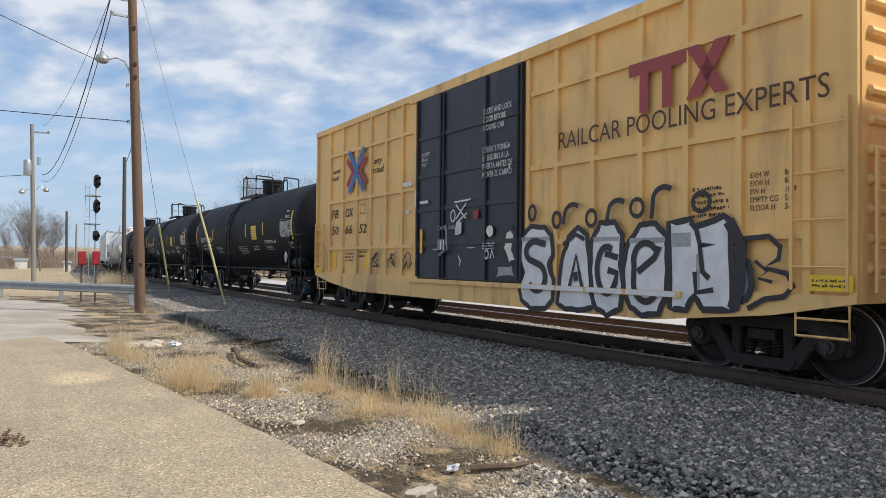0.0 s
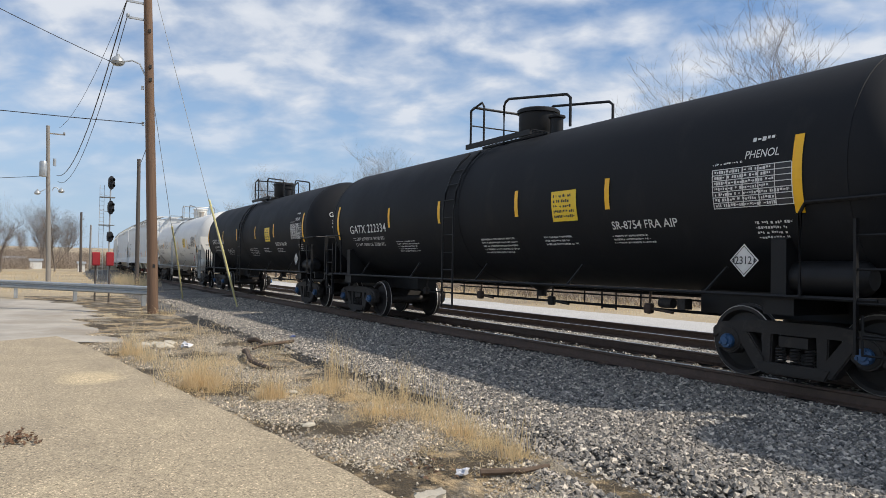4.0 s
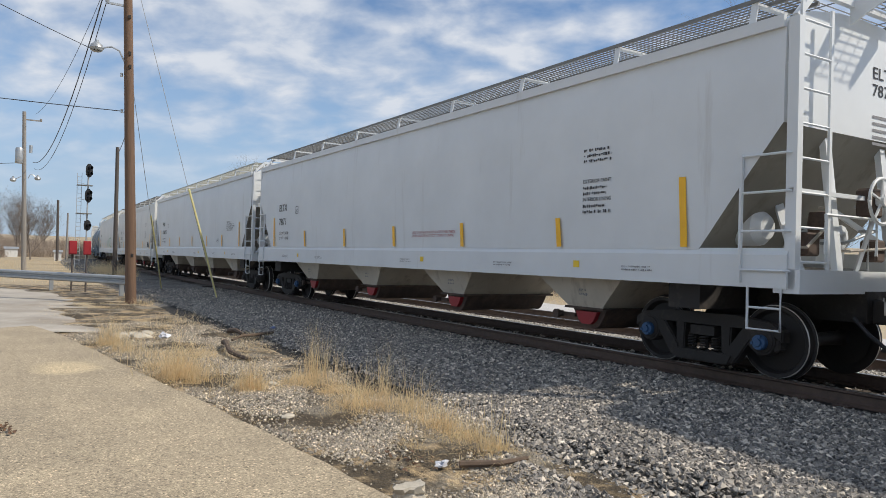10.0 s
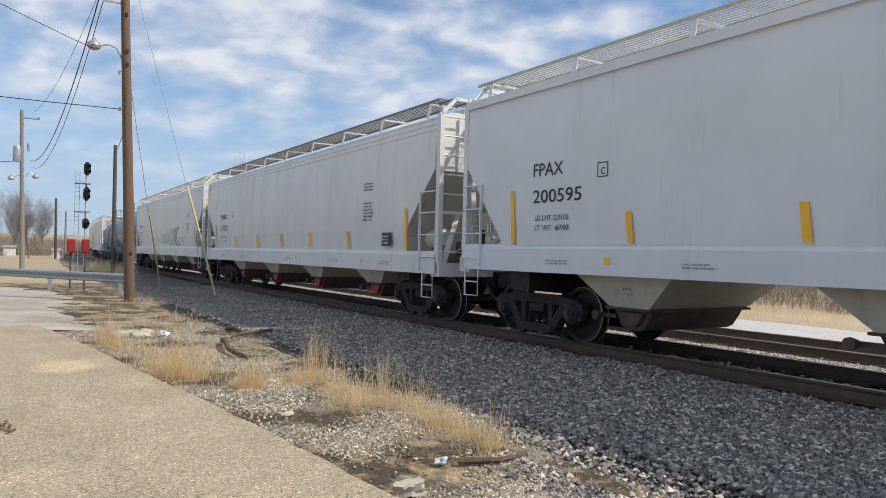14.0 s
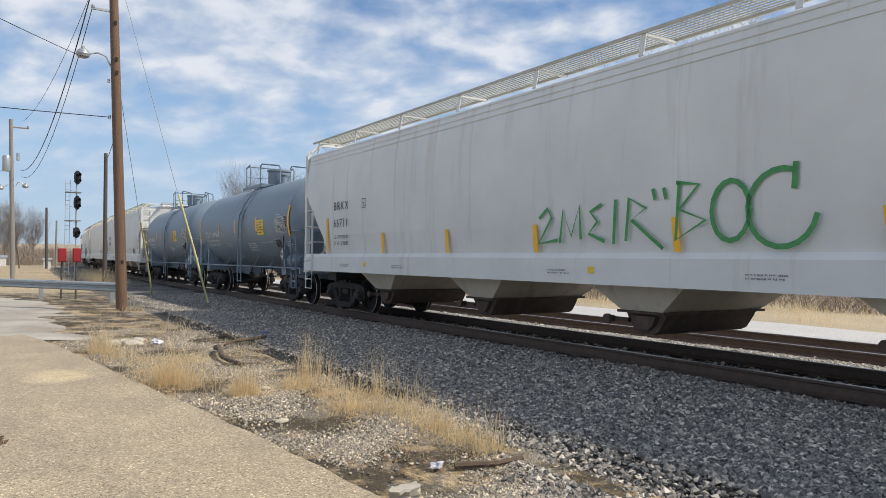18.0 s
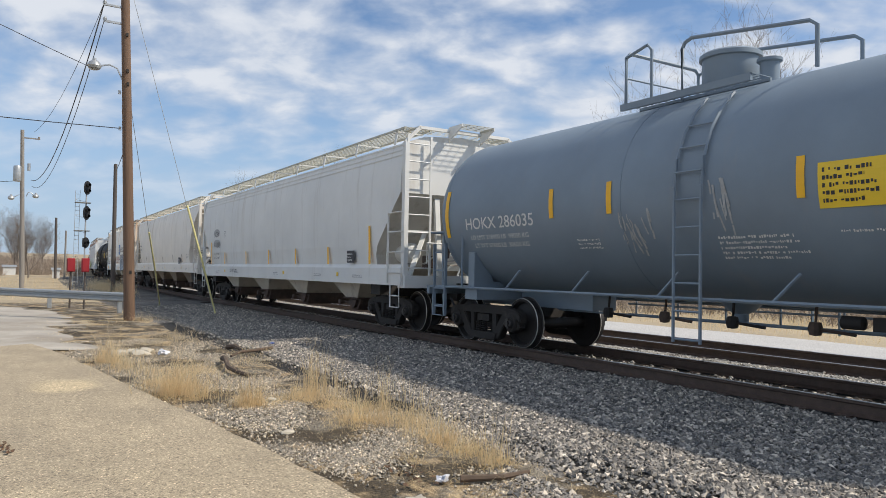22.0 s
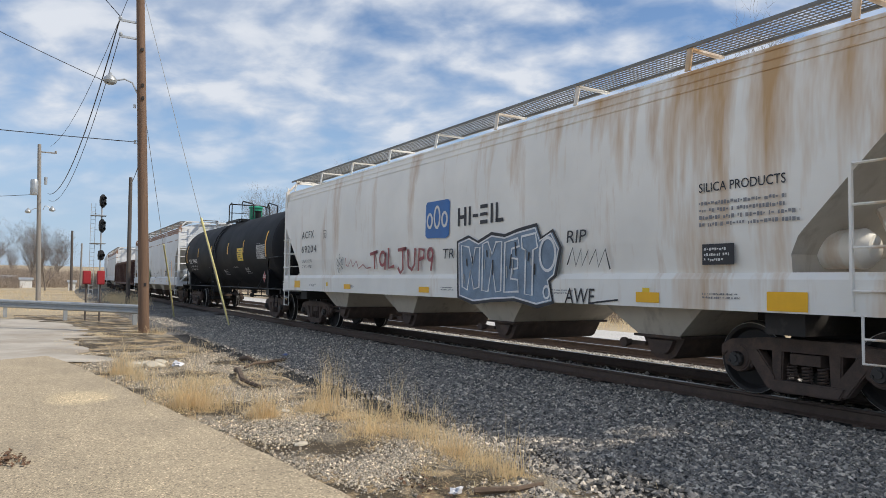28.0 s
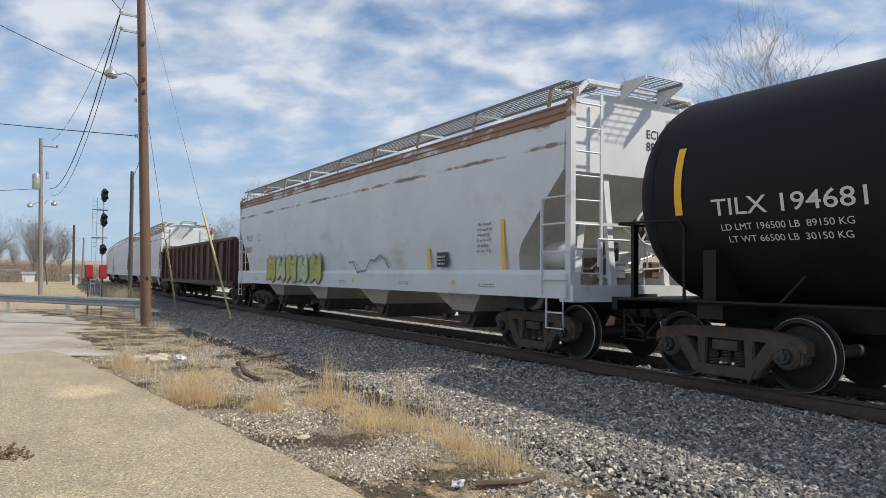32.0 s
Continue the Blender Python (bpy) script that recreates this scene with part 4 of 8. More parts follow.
# -- tank cars --
def tank_car(front, rear, paint, trim, label, lettering=M_WHITE, r=1.475, zc=2.53, cap="blue", mark="", number="", lines=(), dome=M_BLACK_TRIM,
             placard="", placard_m=None, insulated=False, rail_m=None, truck="dust", over=1.58, dome_x=0.1, stripe_list=(), notice=(2.25, 2.84), table=(5.65, 6.75),
             mark_x=-6.2, mark_w=2.2, placard_x=6.07, ladder_x=-1.09, stripe_z=2.5, weights=("", ""), dome_r=0.40, dome_dx=0.0, loop=(-0.40, 1.62), bare_end=False):
    car, mid, tc = new_car("tank_car", front, rear, label, "tank car")
    rail_m = rail_m or trim
    half = tc / 2 + over
    cyl = half - 0.72
    # shell with dished heads
    bm = B()
    head = [(r * math.sin(radians(a)), cyl + 0.72 * math.cos(radians(a))) for a in (0.01, 18, 34, 50, 64, 76, 86, 90)]
    prof = [(hr, -hx) for hr, hx in head] + [(r, -cyl * 0.4), (r, cyl * 0.2), (r, cyl * 0.7)] + [(hr, hx) for hr, hx in head[::-1]]
    lathe(bm, prof, (0, 0, zc), "x", 56)
    shell = part("tank_shell", bm, paint, car, angle=40)
    # weld bands round the shell
    for x in (-cyl, -0.62, cyl):
        bm = B()
        lathe(bm, [(r - 0.01, -0.03), (r + 0.006, -0.025), (r + 0.006, 0.025), (r - 0.01, 0.03)], (x, 0, zc), "x", 56)
        part("weld_band", bm, paint, shell)
    tank = (zc, r)
    # stub sills, bolsters and saddles
    for s in (1, -1):
        bm = B()
        box(bm, s * (half - 3.6) if s > 0 else -half - 0.18, half + 0.18 if s > 0 else -(half - 3.6), -0.28, 0.28, 0.74, 1.10)
        part("stub_sill", bm, trim, car)
        bm = B()
        box(bm, s * tc / 2 - 0.20, s * tc / 2 + 0.20, -1.36, 1.36, 0.86, 1.08)
        prism(bm, [(-1.36, 1.05), (-1.36, 1.75), (-1.20, 1.80), (-0.9, 1.2), (0.9, 1.2), (1.20, 1.80), (1.36, 1.75), (1.36, 1.05)], s * tc / 2 - 0.10, s * tc / 2 + 0.10, "x")
        part("saddle", bm, trim, car)
        bm = B()
        box(bm, min(s * (half - 1.5), s * (half + 0.12)), max(s * (half - 1.5), s * (half + 0.12)), -1.42, 1.42, 1.06, 1.10)
        box(bm, s * (half + 0.06) - 0.05, s * (half + 0.06) + 0.05, -1.42, 1.42, 0.92, 1.10)
        part("end_platform", bm, trim, car)
        coupler(car, s * (half + 0.16), s)
        air_hose(car, s * (half + 0.1), s)
        # hand rails round the end
        bm = B()
        xe, xi = s * (half + 0.02), s * (half - 1.25)
        tube(bm, [(xi, -1.45, 1.1), (xi, -1.45, 2.05), (xi + s * 0.06, -1.45, 2.16), (xe - s * 0.1, -1.45, 2.18), (xe, -1.38, 2.18), (xe, 1.38, 2.18), (xe - s * 0.1, 1.45, 2.18), (xi, 1.45, 2.16), (xi, 1.45, 1.1)], 0.022, 6)
        part("end_handrail", bm, rail_m, car)
        for yy in () if bare_end else (-1.43, 1.43):
            ladder(car, "side_ladder", (s * (half - 0.62), yy, 0.5), (s * (half - 0.62), yy, 1.95), (s * 0.42, 0, 0), 4, rail_m, stile=0.06)
        for yy in (-1.05, 1.05):
            bm = B()
            box(bm, s * (half + 0.02) - 0.03, s * (half + 0.02) + 0.03, yy - 0.05, yy + 0.05, 1.1, 2.18)
            part("end_post", bm, trim, car)
        stirrup(car, s * (half - 0.35), -1.43, 0.92, rail_m)
        if insulated:
            bm = B()
            prism(bm, [(-1.50, 2.62), (1.50, 2.62), (1.46, 2.30), (0.92, 1.12), (-0.92, 1.12), (-1.46, 2.30)], min(s * (half + 0.06), s * (half + 0.075)), max(s * (half + 0.06), s * (half + 0.075)), "x")
            for yy in (-1, 1):
                slanted_box(bm, (s * (half + 0.06), yy * 1.49, 2.60), (s * (half - 0.42), yy * 1.51, 2.60), 0.03, 0.03)
                prism(bm, [(s * (half + 0.07), 2.62), (s * (half - 0.42), 2.62), (s * (half - 0.30), 2.20), (s * (half + 0.07), 1.98)], min(yy * 1.485, yy * 1.505), max(yy * 1.485, yy * 1.505), "y")
            part("head_shield", bm, paint, car, "white steel head shield plate")
    brake_wheel(car, half + 0.10, 0.35, 1.78, rail_m)
    # long side rails under the shell, with struts
    for yy in (-1.42, 1.42):
        bm = B()
        tube(bm, [(-half + 0.4, yy, 1.08), (half - 0.4, yy, 1.08)], 0.026, 6)
        part("side_rail", bm, rail_m, car)
        for i in range(5):
            x = -half + 2.6 + (2 * half - 5.2) * i / 4
            bm = B()
            tube(bm, [(x, yy, 1.08), (x + 0.28, yy * 0.93, 1.42)], 0.02, 5)
            part("rail_strut", bm, rail_m, car)
    # pipe rail hung below on the far side, brake pipe, rigging and reservoir
    bm = B()
    n = 7
    for i in range(n):
        x = -tc / 2 + 1.6 + (tc - 3.2) * i / (n - 1)
        tube(bm, [(x, 1.40, 1.05), (x, 1.40, 0.62)], 0.02, 5)
    for z in (0.62, 0.82):
        tube(bm, [(-tc / 2 + 1.4, 1.40, z), (tc / 2 - 1.4, 1.40, z)], 0.018, 5)
    part("pipe_rail", bm, rail_m, car)
    bm = B()
    tube(bm, [(-tc / 2 + 0.9, 0.5, 0.95), (tc / 2 - 0.9, 0.5, 0.95)], 0.03, 5)
    tube(bm, [(-tc / 2 + 1.2, -0.2, 0.72), (tc / 2 - 1.2, -0.2, 0.72)], 0.02, 5)
    part("brake_pipe", bm, trim, car)
    bm = B()
    lathe(bm, [(0.0, -0.55), (0.12, -0.54), (0.20, -0.45), (0.20, 0.45), (0.12, 0.54), (0.0, 0.55)], (tc / 2 + 0.45, 0.2 if bare_end else -1.12, 1.30), "x", 16)
    part("air_reservoir", bm, paint if insulated else trim, car)
    bm = B()
    box(bm, tc / 2 - 2.14, tc / 2 - 2.0, -0.66, -0.50, 0.78, 0.94)
    lathe(bm, [(0.0, -0.14), (0.08, -0.12), (0.08, 0.12), (0.0, 0.14)], (tc / 2 - 2.4, -0.58, 0.86), "x", 12)
    part("brake_valve", bm, M_TRUCK, car)
    for i in range(4):
        bm = B()
        xg = -tc / 2 + 2.6 + (tc - 5.6) * i / 3
        tube(bm, [(xg, -0.3, 1.1), (xg, -0.34, 0.74), (xg + 0.5, -0.34, 0.70)], 0.024, 6)
        lathe(bm, [(0.0, -0.09), (0.07, -0.08), (0.09, 0.0), (0.07, 0.08), (0.0, 0.09)], (xg, -0.34, 0.74), "z", 10)
        part("brake_pipe", bm, M_TRUCK_RUST if i % 2 else M_TRUCK, car)
    bm = B()
    lathe(bm, [(0.32, 0.10), (0.30, 0.0), (0.18, -0.12), (0.10, -0.16), (0.10, -0.28), (0.0, -0.28)], (0.3, 0, zc - r + 0.02), "z", 14)
    part("bottom_outlet", bm, trim, car)
    # manway dome, platform and its railing
    x0 = dome_x
    bm = B()
    lathe(bm, [(dome_r * 0.93, -0.2), (dome_r * 0.93, 0.05), (dome_r, 0.12), (dome_r, 0.50), (dome_r + 0.04, 0.51), (dome_r + 0.04, 0.57), (dome_r, 0.60), (0.0, 0.62)], (x0 + dome_dx, 0, zc + r), "z", 28)
    part("manway", bm, dome, car)
    bm = B()
    lathe(bm, [(0.13, -0.1), (0.13, 0.30), (0.17, 0.32), (0.17, 0.36), (0.0, 0.38)], (x0 + dome_dx + dome_r + 0.26, -0.05, zc + r), "z", 12)
    part("safety_valve", bm, trim, car)
    for yy in (-0.95, 0.53):
        grating(car, "platform", x0 - 1.25, x0 + 1.0, yy, yy + 0.42, zc + r - 0.05, rail_m, 0.14)
    zt = zc + r
    bm = B()
    slanted_box(bm, (x0 - 1.25, -0.95, zt - 0.10), (x0 + 1.0, -0.95, zt - 0.10), 0.05, 0.10)
    part("platform_edge", bm, rail_m, car)
    for yy in (-0.58, 0.58):
        bm = B()
        tube(bm, [(x0 + loop[0], yy, zt - 0.12), (x0 + loop[0], yy, zt + 0.68), (x0 + loop[0] + 0.05, yy, zt + 0.76), (x0 + loop[0] + 0.17, yy, zt + 0.80), (x0 + loop[1] - 0.1, yy * 0.9, zt + 0.56), (x0 + loop[1], yy * 0.9, zt + 0.48), (x0 + loop[1], yy * 0.9, zt - 0.05)], 0.028, 6)
        part("platform_rail", bm, rail_m, car)
    bm = B()
    tube(bm, [(x0 - 1.25, -0.85, zt - 0.12), (x0 - 1.25, -0.85, zt + 0.70), (x0 - 1.25, -0.77, zt + 0.78), (x0 - 1.25, 0.77, zt + 0.78), (x0 - 1.25, 0.85, zt + 0.70), (x0 - 1.25, 0.85, zt - 0.12)], 0.028, 6)
    tube(bm, [(x0 - 1.25, -0.85, zt + 0.38), (x0 - 1.25, 0.85, zt + 0.38)], 0.016, 5)
    part("platform_rail", bm, rail_m, car)
    for yy in (-0.85, 0.85):
        bm = B()
        tube(bm, [(x0 - 1.25, yy, zt + 0.70), (x0 - 0.82, yy, zt + 0.80), (x0 - 0.74, yy, zt + 0.70), (x0 - 0.74, yy, zt - 0.1)], 0.024, 6)
        part("platform_rail", bm, rail_m, car)
    # ladder up the curved side
    for sgn in (-1, 1):
        bm = B()
        xl = ladder_x if sgn < 0 else x0 + 0.3
        path = [(0, sgn * (r + 0.06), 0.52), (0, sgn * (r + 0.06), zc)] + [(0, sgn * (r + 0.05) * math.cos(radians(a)), zc + (r + 0.05) * math.sin(radians(a))) for a in (14, 28, 42, 54)]
        for off in (0.0, 0.42):
            tube(bm, [(xl + off, b, c) for a, b, c in path], 0.022, 5)
        for z in (0.56, 0.92, 1.28, 1.64, 2.0, 2.36, 2.72, 3.05, 3.36):
            a = max(0.0, (z - zc) / r)
            a = math.asin(min(0.95, a))
            yy = sgn * (r + 0.055) * math.cos(a)
            tube(bm, [(xl, yy, z), (xl + 0.42, yy, z)], 0.015, 5)
        part("side_ladder", bm, rail_m, car)
    add_trucks(car, mid, tc, truck, cap)
    # stripes, lettering and placards on the near side
    y = 0
    for i, x in enumerate(stripe_list):
        tall = 0.46 if i in (0, len(stripe_list) - 1) else 0.235
        stripes(car, [(x, stripe_z - tall, stripe_z + tall)], M_STRIPE, y, tank, 0.12 if tall > 0.3 else 0.10)
    if mark:
        letters(car, mark + " " + number, mark_x, 2.18, 0.21, lettering, y, tank, 0.006, fit=mark_w)
        if weights[0]:
            letters(car, weights[0], mark_x + 0.10, 1.98, 0.085, lettering, y, tank, 0.004, fit=mark_w * 0.86)
            letters(car, weights[1], mark_x + 0.17, 1.82, 0.085, lettering, y, tank, 0.004, fit=mark_w * 0.80)
        letters(car, mark + " " + number, 0, 0, 0.15, lettering, y, tank, 0.006, fit=1.10, head=(cyl + 0.008, -0.35, 2.82))
        letters(car, "CAPY\nCAPY\nCAPY", 0, 0, 0.07, lettering, y, tank, 0.002, fit=0.24, head=(cyl + 0.008, -0.70, 2.68))
    yx, yx1 = notice
    plates(car, "emergency_notice", [(yx, yx1, 2.13, 2.63)], M_PLACARD_Y, y, tank, 0.007, "yellow notice with black print")
    bars(car, yx + 0.05, 2.17, yx1 - yx - 0.1, 0.42, 5, M_INK, y, (zc, r + 0.004), 9)
    for x, z, w, h, n_, sd in lines:
        bars(car, x, z, w, h, n_, lettering, y, tank, sd)
    if table:
        tx, tw = table[0], table[1] - table[0]
        q = [(tx, tx + tw, 2.15 + 0.07 * k, 2.15 + 0.07 * k + 0.010) for k in range(8)] + [(tx + tw / 5 * k, tx + tw / 5 * k + 0.012, 2.15, 2.64) for k in range(6)]
        if lettering is M_WHITE:
            plates(car, "table_ground", [(tx, tx + tw, 2.15, 2.64)], M_INK, y, tank, 0.004, "black painted ground of the table")
        plates(car, "data_table", q, lettering, y, tank, 0.009, "stencilled table of test dates")["kind"] = "stuff"
        bars(car, tx + 0.04, 2.155, tw - 0.06, 0.49, 7, lettering, y, (zc, r + 0.006), 21)
        bars(car, tx, 2.69, tw * 0.4, 0.05, 1, lettering, y, tank, 22)
    if placard:
        px, pz, ps = placard_x, 1.50, 0.205
        plates(car, "placard", [[(px - ps, pz), (px, pz - ps), (px + ps, pz), (px, pz + ps)]], placard_m or M_WHITE, -1.40, None, 0.0, "diamond hazard placard")
        rim = [[(px + sa * (ps - 0.022), pz), (px, pz + sb * (ps - 0.022)), (px, pz + sb * (ps - 0.034)), (px + sa * (ps - 0.034), pz)] for sa in (-1, 1) for sb in (-1, 1)]
        rim += [[(px + sa * (ps - 0.04), pz), (px + sa * 0.135, pz - 0.05), (px + sa * 0.135, pz + 0.05)] for sa in (-1, 1)] if placard_m is None else []
        plates(car, "placard_border", rim, M_INK if placard_m is None else M_WHITE, -1.40, None, 0.003)
        letters(car, placard, px - 0.13, pz - 0.045, 0.095, M_INK if placard_m is None else M_WHITE, -1.40, None, 0.01, 0.9)
    return car


# -- covered hopper cars --
def hopper_car(front, rear, paint, label, style="flat", over=1.45, lettering=M_INK, mark="", number="", stripe_xs=None, stripe_m=M_STRIPE, roof=4.22, walk_m=M_GRATE,
               bays=4, truck="dust", cap="grey", sill_lift=0.0, rust_edge=False, bay_m=None, outlet_m=None,
               mark_x=-7.5, mark_w=0.72, number_w=0.72, weights=("", ""), notice_x=None, capacity_x=None):
    car, mid, tc = new_car("hopper_car", front, rear, label, "hopper car")
    e = tc / 2 + over
    hw = 1.58
    z0, z1 = 1.14 + sill_lift, 1.58 + sill_lift
    bay_m = bay_m or M_CHUTE
    outlet_m = outlet_m or M_TRUCK_RUST
    # body: rounded shoulders, sides, ends that slope inwards below
    bm = B()
    section = [(-hw, z1), (-hw - 0.02, 2.4), (-hw - 0.02, 3.4), (-hw, roof - 0.12), (-hw + 0.05, roof), (-1.1, roof + 0.16), (-0.5, roof + 0.25), (0, roof + 0.27)]
    if style != "flat":
        section = [(-hw + 0.05, z1), (-hw - 0.01, 2.0), (-hw - 0.03, 2.8), (-hw - 0.01, 3.5), (-hw + 0.04, roof - 0.32), (-hw + 0.12, roof), (-1.0, roof + 0.17), (0, roof + 0.25)]
    ring = section + [(-y, z) for y, z in section[-2::-1]]
    # how far the end draws in below each height
    cut = [(0.0, 2.5), (1.62, 1.10), (3.02, 0.0), (6.0, 0.0)]
    if style == "round":
        cut = [(0.0, 1.25), (1.75, 1.22), (1.95, 1.12), (3.10, 0.0), (6.0, 0.0)]
    if style == "barrel":
        cut = [(0.0, 1.9), (1.55, 1.85), (2.3, 1.62), (2.9, 1.30), (3.6, 0.62), (4.0, 0.10), (6.0, 0.10)]

    def end_x(z):
        return e - float(np.interp(z, [c[0] for c in cut], [c[1] for c in cut]))
    rows = [[bm.verts.new((s * end_x(z), y, z)) for y, z in ring] for s in (-1, 1)]
    n = len(ring)
    for i in range(n):
        bm.faces.new((rows[0][i], rows[0][(i + 1) % n], rows[1][(i + 1) % n], rows[1][i]))
    bm.faces.new(rows[0])
    bm.faces.new(rows[1][::-1])
    for kink, _d in cut[1:-1]:
        bmesh.ops.bisect_plane(bm, geom=bm.verts[:] + bm.edges[:] + bm.faces[:], plane_co=(0, 0, kink), plane_no=(0, 0, 1))
    for v in bm.verts:
        v.co.x = math.copysign(end_x(v.co.z), v.co.x)
    # end faces below 3.1 m take the colour with shade painted in
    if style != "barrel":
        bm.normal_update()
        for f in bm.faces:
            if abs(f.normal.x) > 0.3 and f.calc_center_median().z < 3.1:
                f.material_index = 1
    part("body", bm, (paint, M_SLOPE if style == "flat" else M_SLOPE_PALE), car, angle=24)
    if style == "barrel":
        for s in (-1, 1):
            bm = B()
            prism(bm, [(s * (e - 2.3), -1.50), (s * (e - 0.69), -0.93), (s * (e - 0.69), 0.93), (s * (e - 2.3), 1.50)], z0, roof - 0.15, "z")
            shroud = part("end_shroud", bm, paint, car, "cream bulkhead with two black discs for its round access holes")
            # holes are not cut: black discs paint the darkness inside them
            for yy in (-0.70, 0.70):
                bm = B()
                lathe(bm, [(0.0, 0.0), (0.19, 0.0), (0.20, s * 0.012), (0.225, s * 0.012), (0.225, 0.0)], (s * (e - 0.684), yy, 1.75), "x", 22)
                part("access_hole", bm, M_SIGNAL, shroud)
    if style == "flat":
        for s in (-1, 1):
            bm = B()
            box(bm, -e, e, min(s * hw, s * (hw + 0.05)), max(s * hw, s * (hw + 0.05)), roof - 0.12, roof + 0.02)
            part("top_chord", bm, M_RUST if rust_edge else paint, car)
    elif style == "round":
        for i, zz in enumerate((roof - 0.03, roof - 0.15, roof - 0.27)):
            for s in (-1, 1):
                bm = B()
                yy = hw - 0.12 + (roof - zz) * 0.25
                box(bm, -e + 0.02, e - 0.02, min(s * (yy - 0.03), s * (yy + 0.018)), max(s * (yy - 0.03), s * (yy + 0.018)), zz - 0.022, zz)
                part("roof_rib", bm, M_RUST if rust_edge else paint, car)
    # side sills
    for s in (-1, 1):
        bm = B()
        prism(bm, [(s * (hw - 0.16), z0), (s * (hw + 0.03), z0), (s * (hw + 0.03), z1 - 0.06), (s * (hw - 0.02), z1 + 0.02), (s * (hw - 0.16), z1 + 0.02)], -e - 0.08, e + 0.08, "x")
        part("side_sill", bm, paint, car)
    # underframe
    for s in (-1, 1):
        bm = B()
        box(bm, min(s * (tc / 2 - 1.2), s * (e + 0.25)), max(s * (tc / 2 - 1.2), s * (e + 0.25)), -0.25, 0.25, 0.74, 1.12)
        box(bm, s * tc / 2 - 0.25, s * tc / 2 + 0.25, -1.45, 1.45, 0.82, z0)
        part("centre_sill", bm, M_TRUCK, car)
    # discharge bays: steep side sheets, slope sheets that meet high up behind the sills
    span = tc - 0.5
    w = span / bays
    for i in range(bays):
        xc = -span / 2 + w * (i + 0.5)
        bm = B()
        top = [bm.verts.new((xc + a * 1.50, b * 1.48, z1 + 0.02)) for a, b in ((-1, -1), (1, -1), (1, 1), (-1, 1))]
        low = [bm.verts.new((xc + a * 0.37, b * 1.12, 0.66)) for a, b in ((-1, -1), (1, -1), (1, 1), (-1, 1))]
        for k in range(4):
            bm.faces.new((top[k], top[(k + 1) % 4], low[(k + 1) % 4], low[k]))
        bm.faces.new(top[::-1])
        bm.faces.new(low)
        bay = part("discharge_bay", bm, bay_m, car)
        bm = B()
        box(bm, xc - 0.44, xc + 0.44, -1.16, 1.16, 0.635, 0.67)
        part("gate_flange", bm, M_TRUCK_RUST, bay)
        bm = B()
        prism(bm, [(xc - 0.38, 0.635), (xc + 0.38, 0.635), (xc + 0.34, 0.56), (xc + 0.22, 0.38), (xc + 0.12, 0.33), (xc - 0.12, 0.33), (xc - 0.22, 0.38), (xc - 0.34, 0.56)], -1.02, 1.02)
        part("outlet_gate", bm, M_TRUCK_RUST, bay)
        for yy in (-1, 1):
            bm = B()
            prism(bm, [(xc - 0.24, 0.60), (xc + 0.24, 0.60), (xc + 0.17, 0.46), (xc + 0.09, 0.40), (xc - 0.09, 0.40), (xc - 0.17, 0.46)], min(yy * 1.02, yy * 1.10), max(yy * 1.02, yy * 1.10))
            part("outlet_cap", bm, outlet_m, bay)
            bm = B()
            lathe(bm, [(0.0, 0.0), (0.075, 0.0), (0.075, 0.06), (0.05, 0.07), (0.05, 0.16), (0.0, 0.16)], (xc - 0.62, yy * 1.12 - 0.08, 0.52), "y", 12)
            box(bm, xc - 0.64, xc - 0.30, yy * 1.04 - 0.03, yy * 1.04 + 0.03, 0.49, 0.55)
            part("outlet_pipe", bm, M_TRUCK_RUST, bay)
        if style == "flat" and bay_m is M_CHUTE:
            bars(car, xc + 0.02, 0.84 + sill_lift, 0.22, 0.14, 2, M_INK_SOFT, -1.27, None, 60 + i)
    # ends
    for s in (-1, 1):
        xe = s * (e + 0.10)
        for yy in (-1, 1):
            bm = B()
            box(bm, xe - 0.07, xe + 0.06, yy * (hw - 0.05) - 0.05, yy * (hw - 0.05) + 0.05, z0, roof - 0.02)
            part("corner_post", bm, paint, car)
            ladder(car, "end_ladder", (xe + s * 0.04, yy * (hw - 0.08), 1.25), (xe + s * 0.04, yy * (hw - 0.08), roof + 0.15), (0, -yy * 0.58, 0), 8, paint)
            bm = B()
            slanted_box(bm, (xe - s * 0.60, yy * (hw + 0.05), z0 + 0.05), (xe - s * 0.60, yy * (hw + 0.05), 2.69), 0.045, 0.03)
            for zr in (1.34, 1.79, 2.24, 2.67):
                tube(bm, [(xe - s * 0.60, yy * (hw + 0.05), zr), (xe - s * 0.04, yy * (hw + 0.05), zr), (xe, yy * (hw - 0.01), zr)], 0.016, 5)
            part("side_ladder", bm, paint, car)
            stirrup(car, xe - s * 0.30, yy * (hw + 0.02), z0 + 0.02, paint, 0.42, 0.50)
        bm = B()
        for yy in (-1, 1):
            slanted_box(bm, (xe, yy * 0.62, z0 + 0.1), (xe - s * 0.25, yy * 0.62, 3.4), 0.12, 0.08)
            slanted_box(bm, (xe, yy * 1.4, z0 + 0.2), (xe - s * 0.9, yy * 0.5, 2.3), 0.10, 0.06)
        part("end_brace", bm, paint, car)
        bm = B()
        box(bm, min(xe - s * 0.2, xe + s * 0.12), max(xe - s * 0.2, xe + s * 0.12), -hw, hw, z0 - 0.05, z0 + 0.22)
        box(bm, min(xe, xe - s * 2.1), max(xe, xe - s * 2.1), -0.9, 0.9, z0 + 0.02, z0 + 0.10)
